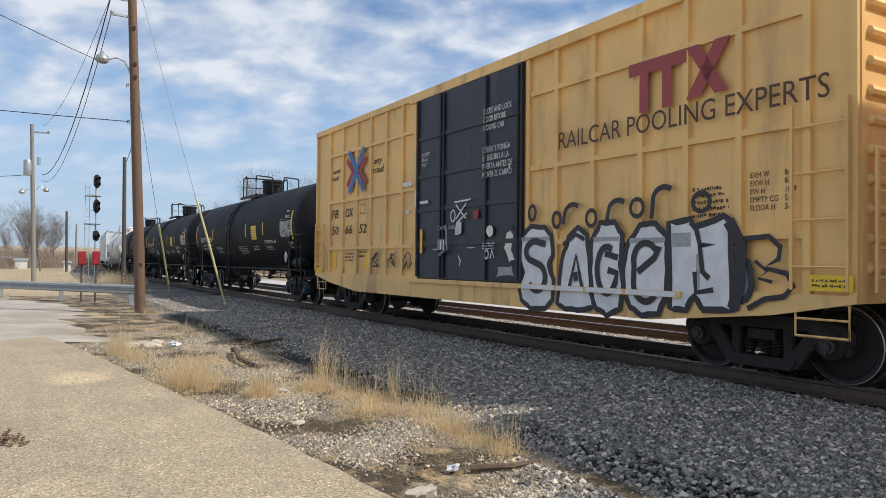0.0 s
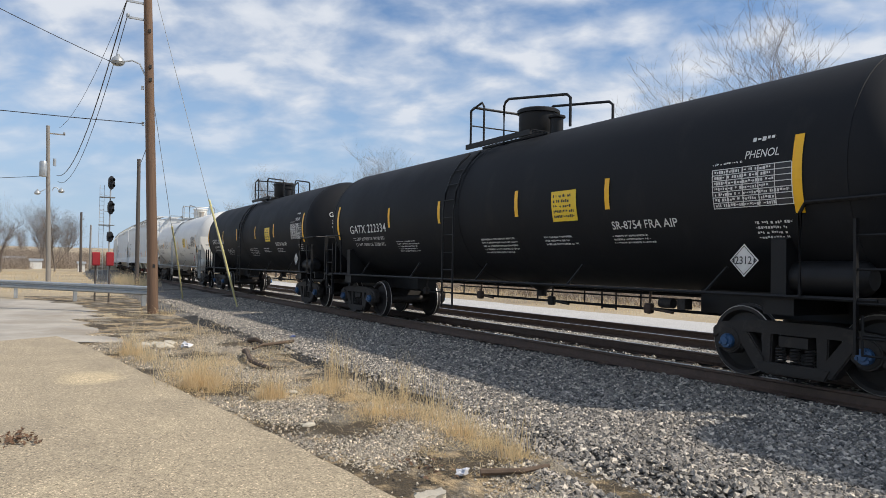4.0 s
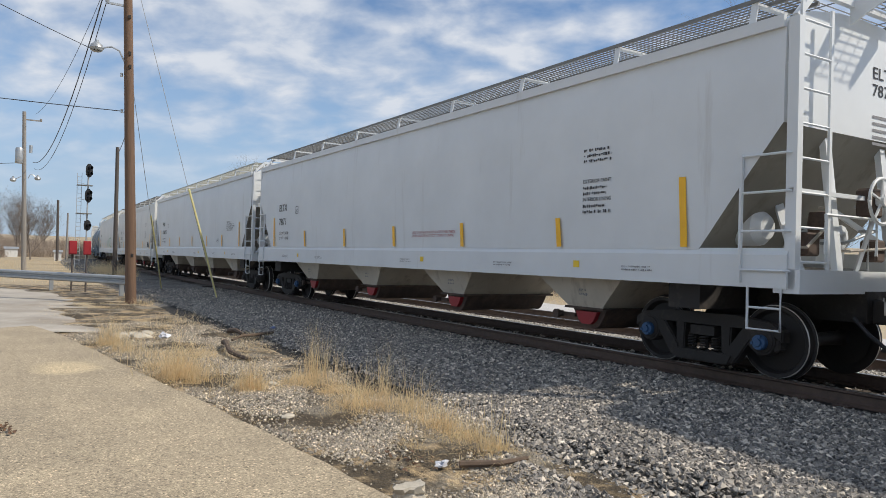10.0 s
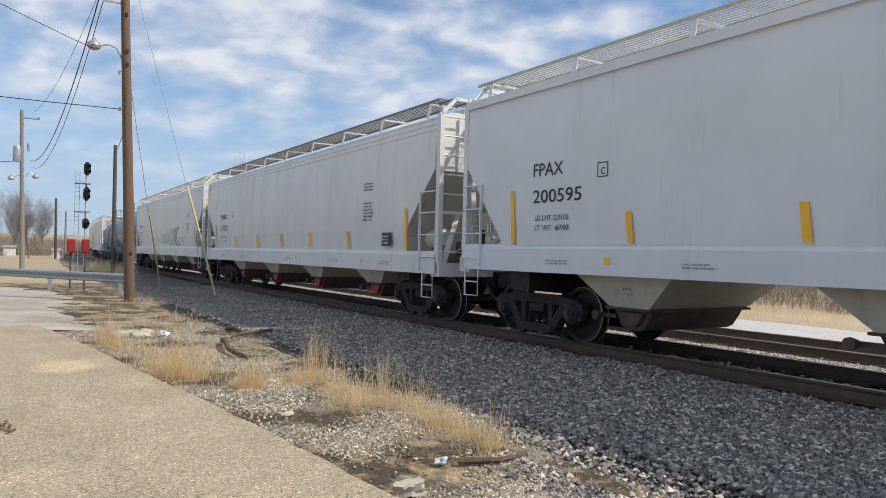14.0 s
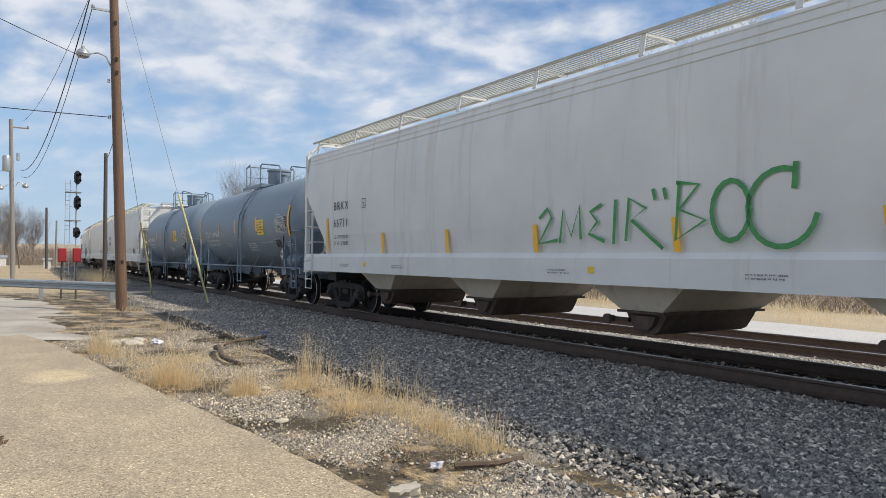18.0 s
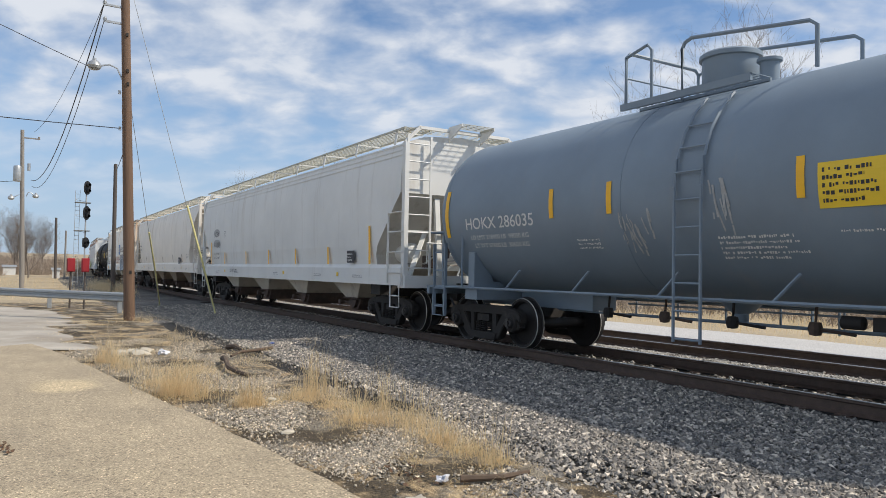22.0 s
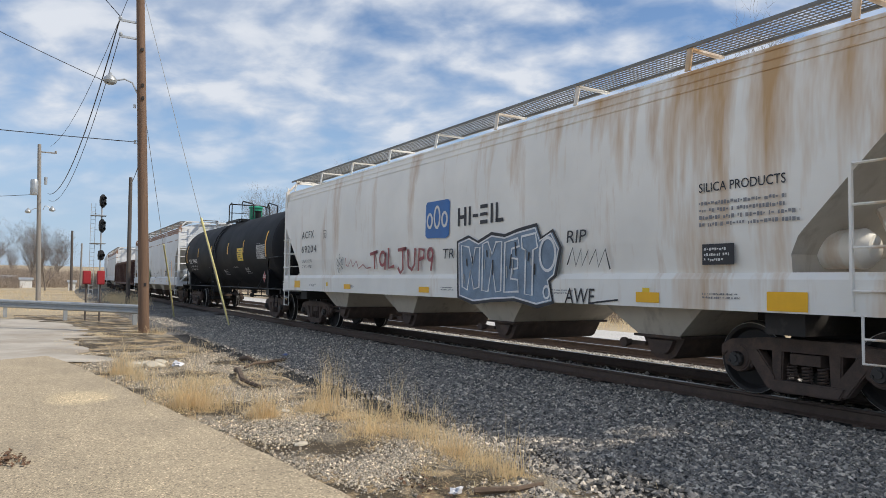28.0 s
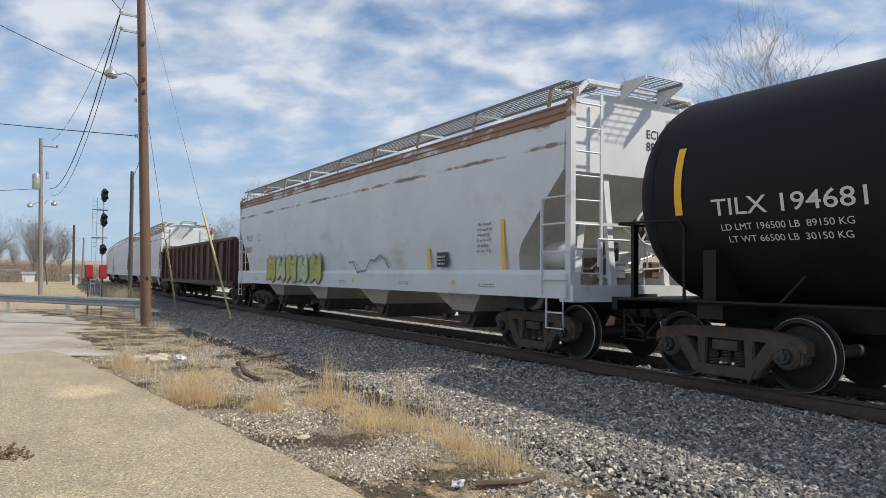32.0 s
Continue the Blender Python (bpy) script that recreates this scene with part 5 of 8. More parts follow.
        part("end_sill", bm, paint, car)
        bm = B()
        slanted_box(bm, (xe, -hw, 2.25), (xe, hw, 2.25), 0.05, 0.05)
        tube(bm, [(xe + s * 0.06, -1.0, 1.55), (xe + s * 0.06, -1.0, 2.0), (xe + s * 0.06, 0.1, 2.0), (xe + s * 0.06, 0.1, 1.55)], 0.02, 5)
        part("end_handrail", bm, paint, car)
        bm = B()
        slanted_box(bm, (xe, -hw + 0.02, roof - 0.02), (xe, -1.2, roof + 0.34), 0.07, 0.07)
        slanted_box(bm, (xe, hw - 0.02, roof - 0.02), (xe, 1.2, roof + 0.34), 0.07, 0.07)
        slanted_box(bm, (xe, -1.22, roof + 0.34), (xe, 1.22, roof + 0.34), 0.07, 0.07)
        part("end_arch", bm, paint, car)
        coupler(car, s * (e + 0.20), s)
        air_hose(car, s * (e + 0.15), s)
        grating(car, "end_walk", min(xe, xe - s * 0.7), max(xe, xe - s * 0.7), -1.2, 1.2, roof + 0.37, walk_m, 0.11)
        grating(car, "end_walk", min(xe, xe + s * 0.52), max(xe, xe + s * 0.52), -0.42, 0.42, roof + 0.43, walk_m, 0.07)
        for yy in (-0.43, 0.43):
            bm = B()
            prism(bm, [(xe - s * 0.02, roof + 0.10), (xe + s * 0.54, roof + 0.37), (xe + s * 0.54, roof + 0.43), (xe - s * 0.02, roof + 0.43)], yy - 0.012, yy + 0.012)
            part("walk_bracket", bm, paint, car)
    bm = B()
    lathe(bm, [(0.0, -0.5), (0.15, -0.48), (0.23, -0.38), (0.23, 0.38), (0.15, 0.48), (0.0, 0.5)], (e - 1.15, -0.85, z1 + 0.30), "x", 16)
    part("air_reservoir", bm, paint, car)
    bm = B()
    lathe(bm, [(0.0, -0.26), (0.16, -0.24), (0.16, 0.24), (0.0, 0.26)], (e - 0.65, 0.35, z1 + 0.22), "x", 12)
    box(bm, e - 0.95, e - 0.55, 0.0, 0.3, z1 - 0.1, z1 + 0.3)
    tube(bm, [(e - 0.6, -0.5, 1.4), (e - 0.4, -0.3, 1.75), (e - 0.35, 0.3, 1.85), (e - 0.6, 0.7, 1.5)], 0.022, 5)
    part("brake_gear", bm, paint, car)
    brake_wheel(car, e + 0.24, 0.05, 2.22, paint)
    # valves, pipes and levers on the leading platform
    bm = B()
    lathe(bm, [(0.0, -0.18), (0.13, -0.16), (0.15, 0.0), (0.13, 0.16), (0.0, 0.18)], (e - 0.35, -0.25, z1 + 0.35), "z", 12)
    part("brake_valve", bm, M_TRUCK_RUST, car)
    for xa, xb, ya, yb, za, zb in ((e - 0.50, e - 0.22, -0.75, -0.45, -0.05, 0.24), (e - 0.16, e + 0.06, 0.30, 0.52, -0.1, 0.18)):
        bm = B()
        box(bm, xa, xb, ya, yb, z1 + za, z1 + zb)
        bmesh.ops.bevel(bm, geom=bm.edges, offset=0.025, segments=1, affect="EDGES")
        part("valve_box", bm, M_TRUCK_RUST, car)
    for i, (ya, yb, za, zb) in enumerate(((-0.9, -0.3, 0.05, 0.45), (-0.2, 0.5, 0.12, 0.30), (-0.6, -0.5, -0.2, 0.55), (0.15, 0.2, -0.2, 0.6), (-0.35, 0.9, 0.02, 0.10))):
        bm = B()
        xg = e - 0.12 + 0.05 * i
        tube(bm, [(xg - 0.3, ya, z1 + za), (xg, ya, z1 + za), (xg, yb, z1 + zb), (xg - 0.2, yb, z1 + zb)], 0.02, 6)
        part("brake_pipe", bm, M_GALV if i % 2 else M_DIRTY_TRIM, car)
    bm = B()
    slanted_box(bm, (e + 0.02, -0.1, z0 + 0.2), (e + 0.14, 0.05, 2.0), 0.06, 0.04)
    part("brake_lever", bm, paint, car)
    # roof: hatch trough, running boards on brackets
    bm = B()
    box(bm, -e + 0.7, e - 0.7, -0.32, 0.32, roof + 0.20, roof + 0.36)
    bmesh.ops.bevel(bm, geom=bm.edges, offset=0.05, segments=2, affect="EDGES")
    part("roof_hatch", bm, paint, car)
    for yy in (-1.46, 0.80):
        grating(car, "running_board", -e + 0.1, e - 0.1, yy, yy + 0.66, roof + 0.36, walk_m, 0.075, 9)
    k = 9
    for i in range(k):
        x = -e + 0.5 + (2 * e - 1.0) * i / (k - 1)
        for yy in (-1, 1):
            bm = B()
            slanted_box(bm, (x, yy * 1.50, roof + 0.0), (x, yy * 1.44, roof + 0.33), 0.09, 0.02)
            slanted_box(bm, (x, yy * 1.46, roof + 0.30), (x, yy * 0.80, roof + 0.30), 0.08, 0.03)
            part("walk_bracket", bm, paint, car)
    add_trucks(car, mid, tc, truck, cap)
    # near-side markings
    y = -hw - (0.024 if style == "flat" else 0.034)
    xs = stripe_xs if stripe_xs is not None else []
    for i, x in enumerate(xs):
        big = i in (0, len(xs) - 1)
        stripes(car, [(x, z1 + 0.03, z1 + (0.93 if big else 0.48), 0.05)], stripe_m, y - 0.004, None, 0.11)
    if mark:
        letters(car, mark, mark_x, 2.70 + sill_lift, 0.21, lettering, y, None, 0.004 if style == "flat" else 0.0, spacing=1.0 if style == "flat" else 1.25, fit=mark_w)
        letters(car, number, mark_x, 2.27 + sill_lift, 0.21, lettering, y, None, 0.004 if style == "flat" else 0.0, spacing=1.0 if style == "flat" else 1.25, fit=number_w)
        if weights[0]:
            letters(car, weights[0], mark_x + 0.06, 1.98 + sill_lift, 0.085, lettering, y, None, 0.004, fit=0.80)
            letters(car, weights[1], mark_x + 0.06, 1.82 + sill_lift, 0.085, lettering, y, None, 0.004, fit=0.80)
        if style == "flat" or rust_edge:
            letters(car, mark + "\n" + number, 0, 0, 0.15, lettering, 0, bold=0.008, fit=0.62, head=(e + 0.006, 0.55, 3.80))
            for i in range(5):
                w_ = 0.62 - 0.07 * (i % 3)
                me = raw_mesh("small_print", [(e + 0.006, 0.25 + a, 3.30 - 0.085 * i + b) for a, b in ((0, 0), (w_, 0), (w_, 0.035), (0, 0.035))], [(0, 1, 2, 3)], M_INK_SOFT)
                part("small_print", me, None, car, "faded line of small print")
        px = mark_x + mark_w + 0.75
        plates(car, "plate_mark", [(px, px + 0.015, 2.58, 2.80), (px + 0.2, px + 0.215, 2.58, 2.80), (px, px + 0.2, 2.58, 2.595), (px, px + 0.2, 2.785, 2.80)], lettering, y)["kind"] = "stuff"
        letters(car, "C", px + 0.065, 2.62 , 0.10, lettering, y, None, 0.004)
    if capacity_x:
        bars(car, capacity_x, 2.85, 0.6, 0.22, 3, lettering, y, None, 6)
        bars(car, capacity_x, 2.14, 0.6, 0.47, 6, lettering, y, None, 7)
    if notice_x:
        nx, nz = notice_x, 1.56 + max(0.0, sill_lift)
        plates(car, "data_panel", [(nx, nx + 0.45, nz, nz + 0.30)], M_INK, y, None, 0.006, "black panel with white print")
        bars(car, nx + 0.03, nz + 0.03, 0.38, 0.22, 3, M_WHITE, y - 0.004, None, 8)
    ys = -hw - 0.034
    for i, x in enumerate((-e + 2.3, -e + 5.0, 0.5, 4.0, e - 2.4)):
        bars(car, x, 1.27 + sill_lift, 0.6, 0.09, 2, M_INK_SOFT, ys, None, 30 + i)
    for i, x in enumerate((-e + 3.6, 1.4, e - 3.4)):
        plates(car, "sill_label", [(x, x + 0.13, 1.30 + sill_lift, 1.40 + sill_lift)], M_PLACARD_Y, ys, None, 0.005, "small yellow label")
    return car, e, y


# -- boxcar --
def bubble(cx, cz, rx, rz_, seed):
    rnd = random.Random(seed)
    return [(cx + rx * math.cos(a) * rnd.uniform(0.88, 1.12), cz + rz_ * math.sin(a) * rnd.uniform(0.9, 1.1)) for a in [2 * math.pi * i / 20 for i in range(20)]]


def boxcar(front, rear, label, marked=True):
    car, mid, tc = new_car("boxcar", front, rear, label, "boxcar")
    e, hw, z0, zt = tc / 2 + 1.5, 1.56, 0.98, 5.02
    bm = B()
    sec = [(-hw, z0), (-hw, zt - 0.05), (-1.2, zt + 0.06), (0, zt + 0.12), (1.2, zt + 0.06), (hw, zt - 0.05), (hw, z0)]
    prism(bm, sec, -e, e, "x")
    part("body", bm, M_BOX, car)
    y = -hw
    for s in (-1, 1):
        bm = B()
        box(bm, -e, e, min(s * hw, s * (hw + 0.07)), max(s * hw, s * (hw + 0.07)), zt - 0.16, zt - 0.02)
        part("top_chord", bm, M_BOX, car)
        bm = B()
        prism(bm, [(-e + 0.02, 0.98), (-tc / 2 - 0.5, 0.80), (-tc / 2 + 1.3, 0.62), (tc / 2 - 1.3, 0.62), (tc / 2 + 0.5, 0.80), (e - 0.02, 0.98), (e - 0.02, 1.06), (-e + 0.02, 1.06)],
              min(s * (hw - 0.06), s * (hw + 0.06)), max(s * (hw - 0.06), s * (hw + 0.06)))
        part("side_sill", bm, M_BOX, car)
    door0, door1 = -1.62, 1.98
    posts = [-e + 0.06, -6.61, -5.74, -4.86, -4.06, -3.23, -2.42, -1.83, door1 + 0.12, 2.83, 3.67, 4.62, 5.40, 6.19, 7.05, e - 0.06]
    for s in (-1, 1):
        for x in posts:
            bm = B()
            box(bm, x - 0.045, x + 0.045, min(s * hw, s * (hw + 0.06)), max(s * hw, s * (hw + 0.06)), 1.06, zt - 0.16)
            part("side_post", bm, M_BOX, car)
        for z in (1.71, 2.95, 4.20):
            for a, b in ((-6.61, door0 - 0.25), (door1 + 0.2, e - 0.6)):
                bm = B()
                box(bm, a, b, min(s * hw, s * (hw + 0.055)), max(s * hw, s * (hw + 0.055)), z - 0.04, z + 0.04)
                part("side_rib", bm, M_BOX, car)
        # sliding plug door with its bars
        ya, yb = sorted((s * (hw + 0.02), s * (hw + 0.11)))
        bm = B()
        box(bm, door0, door1, ya, yb, 1.02, zt - 0.22)
        bmesh.ops.bevel(bm, geom=bm.edges, offset=0.02, segments=1, affect="EDGES")
        door = part("door", bm, M_DOOR, car, "black sliding plug door")
        yo = s * (hw + 0.11)
        for x in (door0 + 0.06, door0 + 1.0, door0 + 1.12, door1 - 1.0, door1 - 0.06):
            bm = B()
            tube(bm, [(x, yo + s * 0.03, 1.06), (x, yo + s * 0.03, zt - 0.26)], 0.028, 6)
            part("locking_bar", bm, M_DOOR, door)
        for z in (1.75, 2.45, 3.15, 3.95):
            bm = B()
            box(bm, door0 + 0.02, door1 - 0.02, min(yo, yo + s * 0.03), max(yo, yo + s * 0.03), z - 0.04, z + 0.04)
            part("door_rib", bm, M_DOOR, door)
        bm = B()
        tube(bm, [(door0 + 1.05, yo + s * 0.07, 1.5), (door0 + 1.35, yo + s * 0.09, 1.62), (door0 + 1.35, yo + s * 0.09, 2.1)], 0.03, 6)
        part("door_handle", bm, M_GALV, door)
        for za, zb, w_ in ((0.94, 1.02, 0.12), (zt - 0.22, zt - 0.165, 0.10)):
            bm = B()
            box(bm, door0 - 0.4, door1 + 3.4, min(s * hw, s * (hw + w_)), max(s * hw, s * (hw + w_)), za, zb)
            part("door_track", bm, M_BOX, car)
    for s in (-1, 1):
        for z in [1.35 + 0.31 * k for k in range(11)]:
            bm = B()
            lathe(bm, [(0.0, -hw + 0.08), (0.06, -hw + 0.12), (0.06, hw - 0.12), (0.0, hw - 0.08)], (s * e, 0, z), "y", 8)
            part("end_corrugation", bm, M_BOX, car)
        for yy in (-1, 1):
            ladder(car, "side_ladder", (s * (e - 0.72), yy * (hw + 0.09), 1.1), (s * (e - 0.72), yy * (hw + 0.09), 3.15 if s > 0 else 2.4), (s * 0.62, 0, 0), 4, M_BOX)
            ladder(car, "end_ladder", (s * (e + 0.10), yy * (hw - 0.1), 1.1), (s * (e + 0.10), yy * (hw - 0.1), 2.6), (0, -yy * 0.45, 0), 5, M_BOX)
            stirrup(car, s * (e - 0.42), yy * (hw + 0.02), 0.98, M_BOX, 0.60, 0.38)
        coupler(car, s * (e + 0.02), s)
        air_hose(car, s * (e + 0.05), s)
    bm = B()
    box(bm, -e, e, -0.3, 0.3, 0.68, 0.98)
    for s in (-1, 1):
        box(bm, s * tc / 2 - 0.25, s * tc / 2 + 0.25, -1.4, 1.4, 0.78, 0.98)
    for x in (-2.5, -0.8, 1.0, 2.6):
        box(bm, x - 0.06, x + 0.06, -1.45, 1.45, 0.76, 0.98)
    part("underframe", bm, M_TRUCK, car)
    bm = B()
    tube(bm, [(-tc / 2 + 1, -0.6, 0.62), (tc / 2 - 1, -0.6, 0.62)], 0.025, 5)
    lathe(bm, [(0.0, -0.45), (0.2, -0.4), (0.2, 0.4), (0.0, 0.45)], (1.8, 0.6, 0.66), "x", 12)
    part("brake_rigging", bm, M_TRUCK, car)
    add_trucks(car, mid, tc, "dust", "grey")
    brake_wheel(car, e + 0.22, 0.4, 2.4, M_BOX)
    yp = -hw - 0.064
    yf = -hw - 0.004
    plates(car, "reflective_stripe", [(7.10, 7.58, 1.10, 1.27)], M_PLACARD_Y, yp, None, 0.03, "yellow notice")
    bars(car, 7.14, 1.13, 0.38, 0.11, 2, M_INK, yp - 0.034, None, 77)
    plates(car, "reflective_stripe", [(-7.5, -7.1, 1.05, 1.18)], M_PLACARD_Y, yp, None, 0.006, "yellow notice")
    if not marked:
        return car
    # slogan and emblem, painted across posts and panels
    letters(car, "RAILCAR POOLING EXPERTS", 2.92, 3.18, 0.27, M_BROWN_INK, yp, fit=4.40)
    plates(car, "emblem", [(4.42, 5.42, 3.99, 4.17), (4.62, 4.78, 3.46, 3.99), (5.02, 5.18, 3.46, 3.99), [(5.42, 4.17), (5.62, 4.17), (6.06, 3.50), (5.86, 3.50)], [(5.86, 4.17), (6.08, 4.17), (5.64, 3.50), (5.42, 3.50)]], M_LOGO_RED, yp, None, 0.006, "faded red block emblem")
    letters(car, "next\nload", -6.50, 3.72, 0.125, M_BROWN_INK, yf, None, 0.014, fit=0.46, lean=0.2)
    letters(car, "any\nroad", -3.98, 3.72, 0.155, M_BROWN_INK, yf, None, 0.014, fit=0.58, lean=0.2)
    cx, cz = -4.86, 3.66
    blue, red = [], []
    for sx in (-1, 1):
        red += ribbon([(cx + sx * 0.56, cz + 0.28 if sx > 0 else cz + 0.32), (cx + sx * 0.20, cz - 0.02), (cx + sx * 0.56, cz - 0.36)], 0.17)
        blue += ribbon([(cx + sx * 0.46, cz + 0.52), (cx + sx * 0.06, cz + 0.10), (cx + sx * 0.04, cz - 0.10), (cx + sx * 0.46, cz - 0.54)], 0.15)
    plates(car, "emblem", blue, M_BLUE, yp, None, 0.007, "blue crossed arrows emblem")
    plates(car, "emblem", red, M_RED, yp, None, 0.005, "red crossed arrows emblem")
    for txt, x_, w_ in (("FB", -6.56, 0.44), ("OX", -5.66, 0.48)):
        letters(car, txt, x_, 2.52, 0.22, M_BROWN_INK, yf, None, 0.016, fit=w_, lean=0.2)
    for txt, x_ in (("50", -6.56), ("66", -5.66), ("52", -4.80)):
        letters(car, txt, x_, 2.08, 0.22, M_BROWN_INK, yf, None, 0.016, fit=0.44, lean=0.2)
    plates(car, "plate_mark", [(-4.70, -4.685, 2.56, 2.80), (-4.45, -4.435, 2.56, 2.80), (-4.70, -4.45, 2.56, 2.575), (-4.70, -4.45, 2.785, 2.80)], M_BROWN_INK, yf)["kind"] = "stuff"
    bars(car, -5.62, 1.35, 0.6, 0.26, 3, M_BROWN_INK, yf, None, 52)
    bars(car, -4.78, 1.45, 0.5, 0.2, 2, M_BROWN_INK, yf, None, 53)
    plates(car, "reflective_stripe", [(-6.52, -6.2, 1.18, 1.58), (-4.45, -4.15, 1.18, 1.58)], M_STRIPE, yf, None, 0.005, "faded yellow patches")
    plates(car, "paint_patch", [(-2.35, -1.95, 3.02, 3.12), (-2.2, -2.05, 2.42, 2.5), (-1.80, -1.70, 2.55, 2.9)], M_WHITE, yf, None, 0.062, "chalky white paint patches")
    yd = -hw - 0.115
    letters(car, "CLOSE AND LOCK\nDOOR BEFORE\nMOVING CAR", 0.92, 4.06, 0.105, M_WHITE, yd - 0.035, None, 0.008, fit=0.86)
    letters(car, "CIERRE Y PONGA\nEL SEGURO A LA\nPUERTA ANTES DE\nMOVER EL CARRO", 0.90, 3.36, 0.105, M_WHITE, yd - 0.035, None, 0.008, fit=0.90)
    letters(car, "SECURITY\nDEVICE\nONLY", door0 + 0.26, 3.56, 0.075, M_WHITE, yd - 0.035, None, 0.004, fit=0.34)
    letters(car, "DO NOT LUBE DOOR", door0 + 0.95, 2.02, 0.065, M_WHITE, yd - 0.035, None, 0.004, fit=0.72)
    plates(car, "door_tag", [(door0 + 0.95, door0 + 1.2, 1.62, 1.82), (door0 + 1.6, door0 + 1.75, 1.9, 2.05), (door0 + 0.2, door0 + 0.55, 2.58, 2.64)], M_WHITE, yd, None, 0.04, "white paper tags")
    plates(car, "reflective_stripe", [(door0 + 0.22, door0 + 0.32, 1.55, 2.05)], M_STRIPE, yd, None, 0.04)
    letters(car, "EXH W\nEXW H\nEW H\nEMPTY CG\nFLOOR H", 6.32, 2.40, 0.068, M_BROWN_INK, yf, None, 0.006, fit=0.36)
    letters(car, "8-2\n8-0\n16-9\n5-0\n3-8", 6.76, 2.40, 0.068, M_BROWN_INK, yf, None, 0.006, fit=0.14)
    bars(car, 5.48, 1.95, 0.55, 0.42, 5, M_BROWN_INK, yf, None, 51)

    # sprayed swollen letters: white bodies with wobbly dark outlines, counters, rings and hooks above
    def spray(outline, seed, depth, fill=M_WHITE_SPRAY):
        rnd = random.Random(seed)
        pts = []
        for (ax, az), (bx, bz) in zip(outline, outline[1:] + outline[:1]):
            for k_ in range(3):
                pts.append((ax + (bx - ax) * k_ / 3 + rnd.uniform(-0.012, 0.012), az + (bz - az) * k_ / 3 + rnd.uniform(-0.012, 0.012)))
        plates(car, "graffiti", [pts], fill, yp, None, depth, "white sprayed letter body")
        plates(car, "graffiti", ribbon(pts + pts[:1], 0.085), M_INK, yp, None, depth + 0.003, "wobbly black sprayed outline")["kind"] = "stuff"
    spray([(1.90, 1.50), (1.98, 1.82), (2.24, 1.98), (2.58, 1.96), (2.76, 1.80), (2.80, 1.50), (2.68, 1.34), (2.82, 1.12), (2.80, 0.80), (2.62, 0.64), (2.22, 0.62), (1.98, 0.74), (1.92, 0.98), (2.04, 1.22)], 61, 0.010)
    spray([(2.90, 0.74), (3.02, 1.40), (3.18, 1.78), (3.40, 1.93), (3.58, 1.80), (3.66, 1.30), (3.74, 0.74), (3.50, 0.66), (3.12, 0.66)], 62, 0.012)
    spray([(3.66, 1.28), (3.70, 1.70), (3.88, 1.97), (4.16, 1.96), (4.32, 1.78), (4.28, 1.36), (4.34, 1.06), (4.28, 0.74), (4.02, 0.62), (3.78, 0.72), (3.68, 0.96)], 63, 0.014)
    spray([(4.34, 1.30), (4.44, 1.68), (4.66, 1.90), (4.94, 1.93), (5.12, 1.74), (5.14, 1.30), (5.12, 0.96), (4.98, 0.72), (4.70, 0.66), (4.46, 0.78), (4.36, 1.00)], 64, 0.016)
    spray([(5.18, 0.80), (5.16, 1.92), (5.52, 1.95), (5.56, 1.84), (6.02, 1.96), (6.10, 1.90), (6.14, 0.82), (5.72, 0.80), (5.56, 0.98), (5.44, 0.78)], 65, 0.018)
    inner = ribbon([(2.62, 1.68)] + arc(2.36, 1.56, 0.24, 0.17, 60, 230, 9) + arc(2.40, 1.14, 0.22, 0.22, 80, -150, 12), 0.11)
    inner += ribbon([(3.20, 0.98), (3.36, 1.50), (3.50, 0.98), (3.20, 0.98)], 0.085) + ribbon([(3.30, 1.16), (3.40, 1.18)], 0.14) + ribbon([(3.06, 1.66), (3.34, 1.82), (3.54, 1.74)], 0.07)
    inner += ribbon(arc(4.02, 1.28, 0.20, 0.34, 60, 330, 14) + [(4.22, 1.24), (4.04, 1.28)], 0.10) + ribbon([(3.98, 1.52), (4.24, 1.46)], 0.09)
    inner += ribbon([(4.62, 1.26), (4.92, 1.46), (5.00, 1.60)] + arc(4.76, 1.42, 0.22, 0.24, 40, 200, 9) + arc(4.76, 1.12, 0.22, 0.26, 180, 320, 9), 0.095)
    inner += ribbon([(5.60, 1.84), (5.66, 1.62), (5.86, 1.62), (5.66, 1.60), (5.70, 1.28), (5.80, 1.20)], 0.075) + ribbon([(5.58, 1.28), (5.60, 1.02), (5.86, 1.06)], 0.07)
    inner += ribbon([(6.08, 1.90), (6.26, 1.60), (6.22, 1.10), (6.14, 0.84)], 0.16)
    for cx_, cz_ in ((2.28, 2.20), (2.90, 2.06), (3.69, 2.05), (4.60, 2.15), (5.68, 2.16)):
        inner += ribbon(arc(cx_, cz_, 0.09 + 0.012 * (cx_ - 2.2), 0.12, 0, 360, 14), 0.06)
    for cx_, top_ in ((3.06, 2.28), (4.02, 2.28), (4.86, 2.40)):
        inner += ribbon([(cx_, 1.98), (cx_ + 0.02, 2.10)] + arc(cx_ + 0.22, top_ - 0.16, 0.19, 0.16, 175, 50, 8), 0.075)
    inner += ribbon([(6.28, 1.68), (6.62, 1.70), (6.76, 1.58), (6.74, 1.44), (6.56, 1.34), (6.84, 1.28), (6.92, 1.14), (6.80, 1.02), (6.56, 0.98), (6.34, 0.86)], 0.065)
    inner += ribbon([(6.44, 1.42), (6.60, 1.30), (6.48, 1.22), (6.66, 1.18)], 0.045)
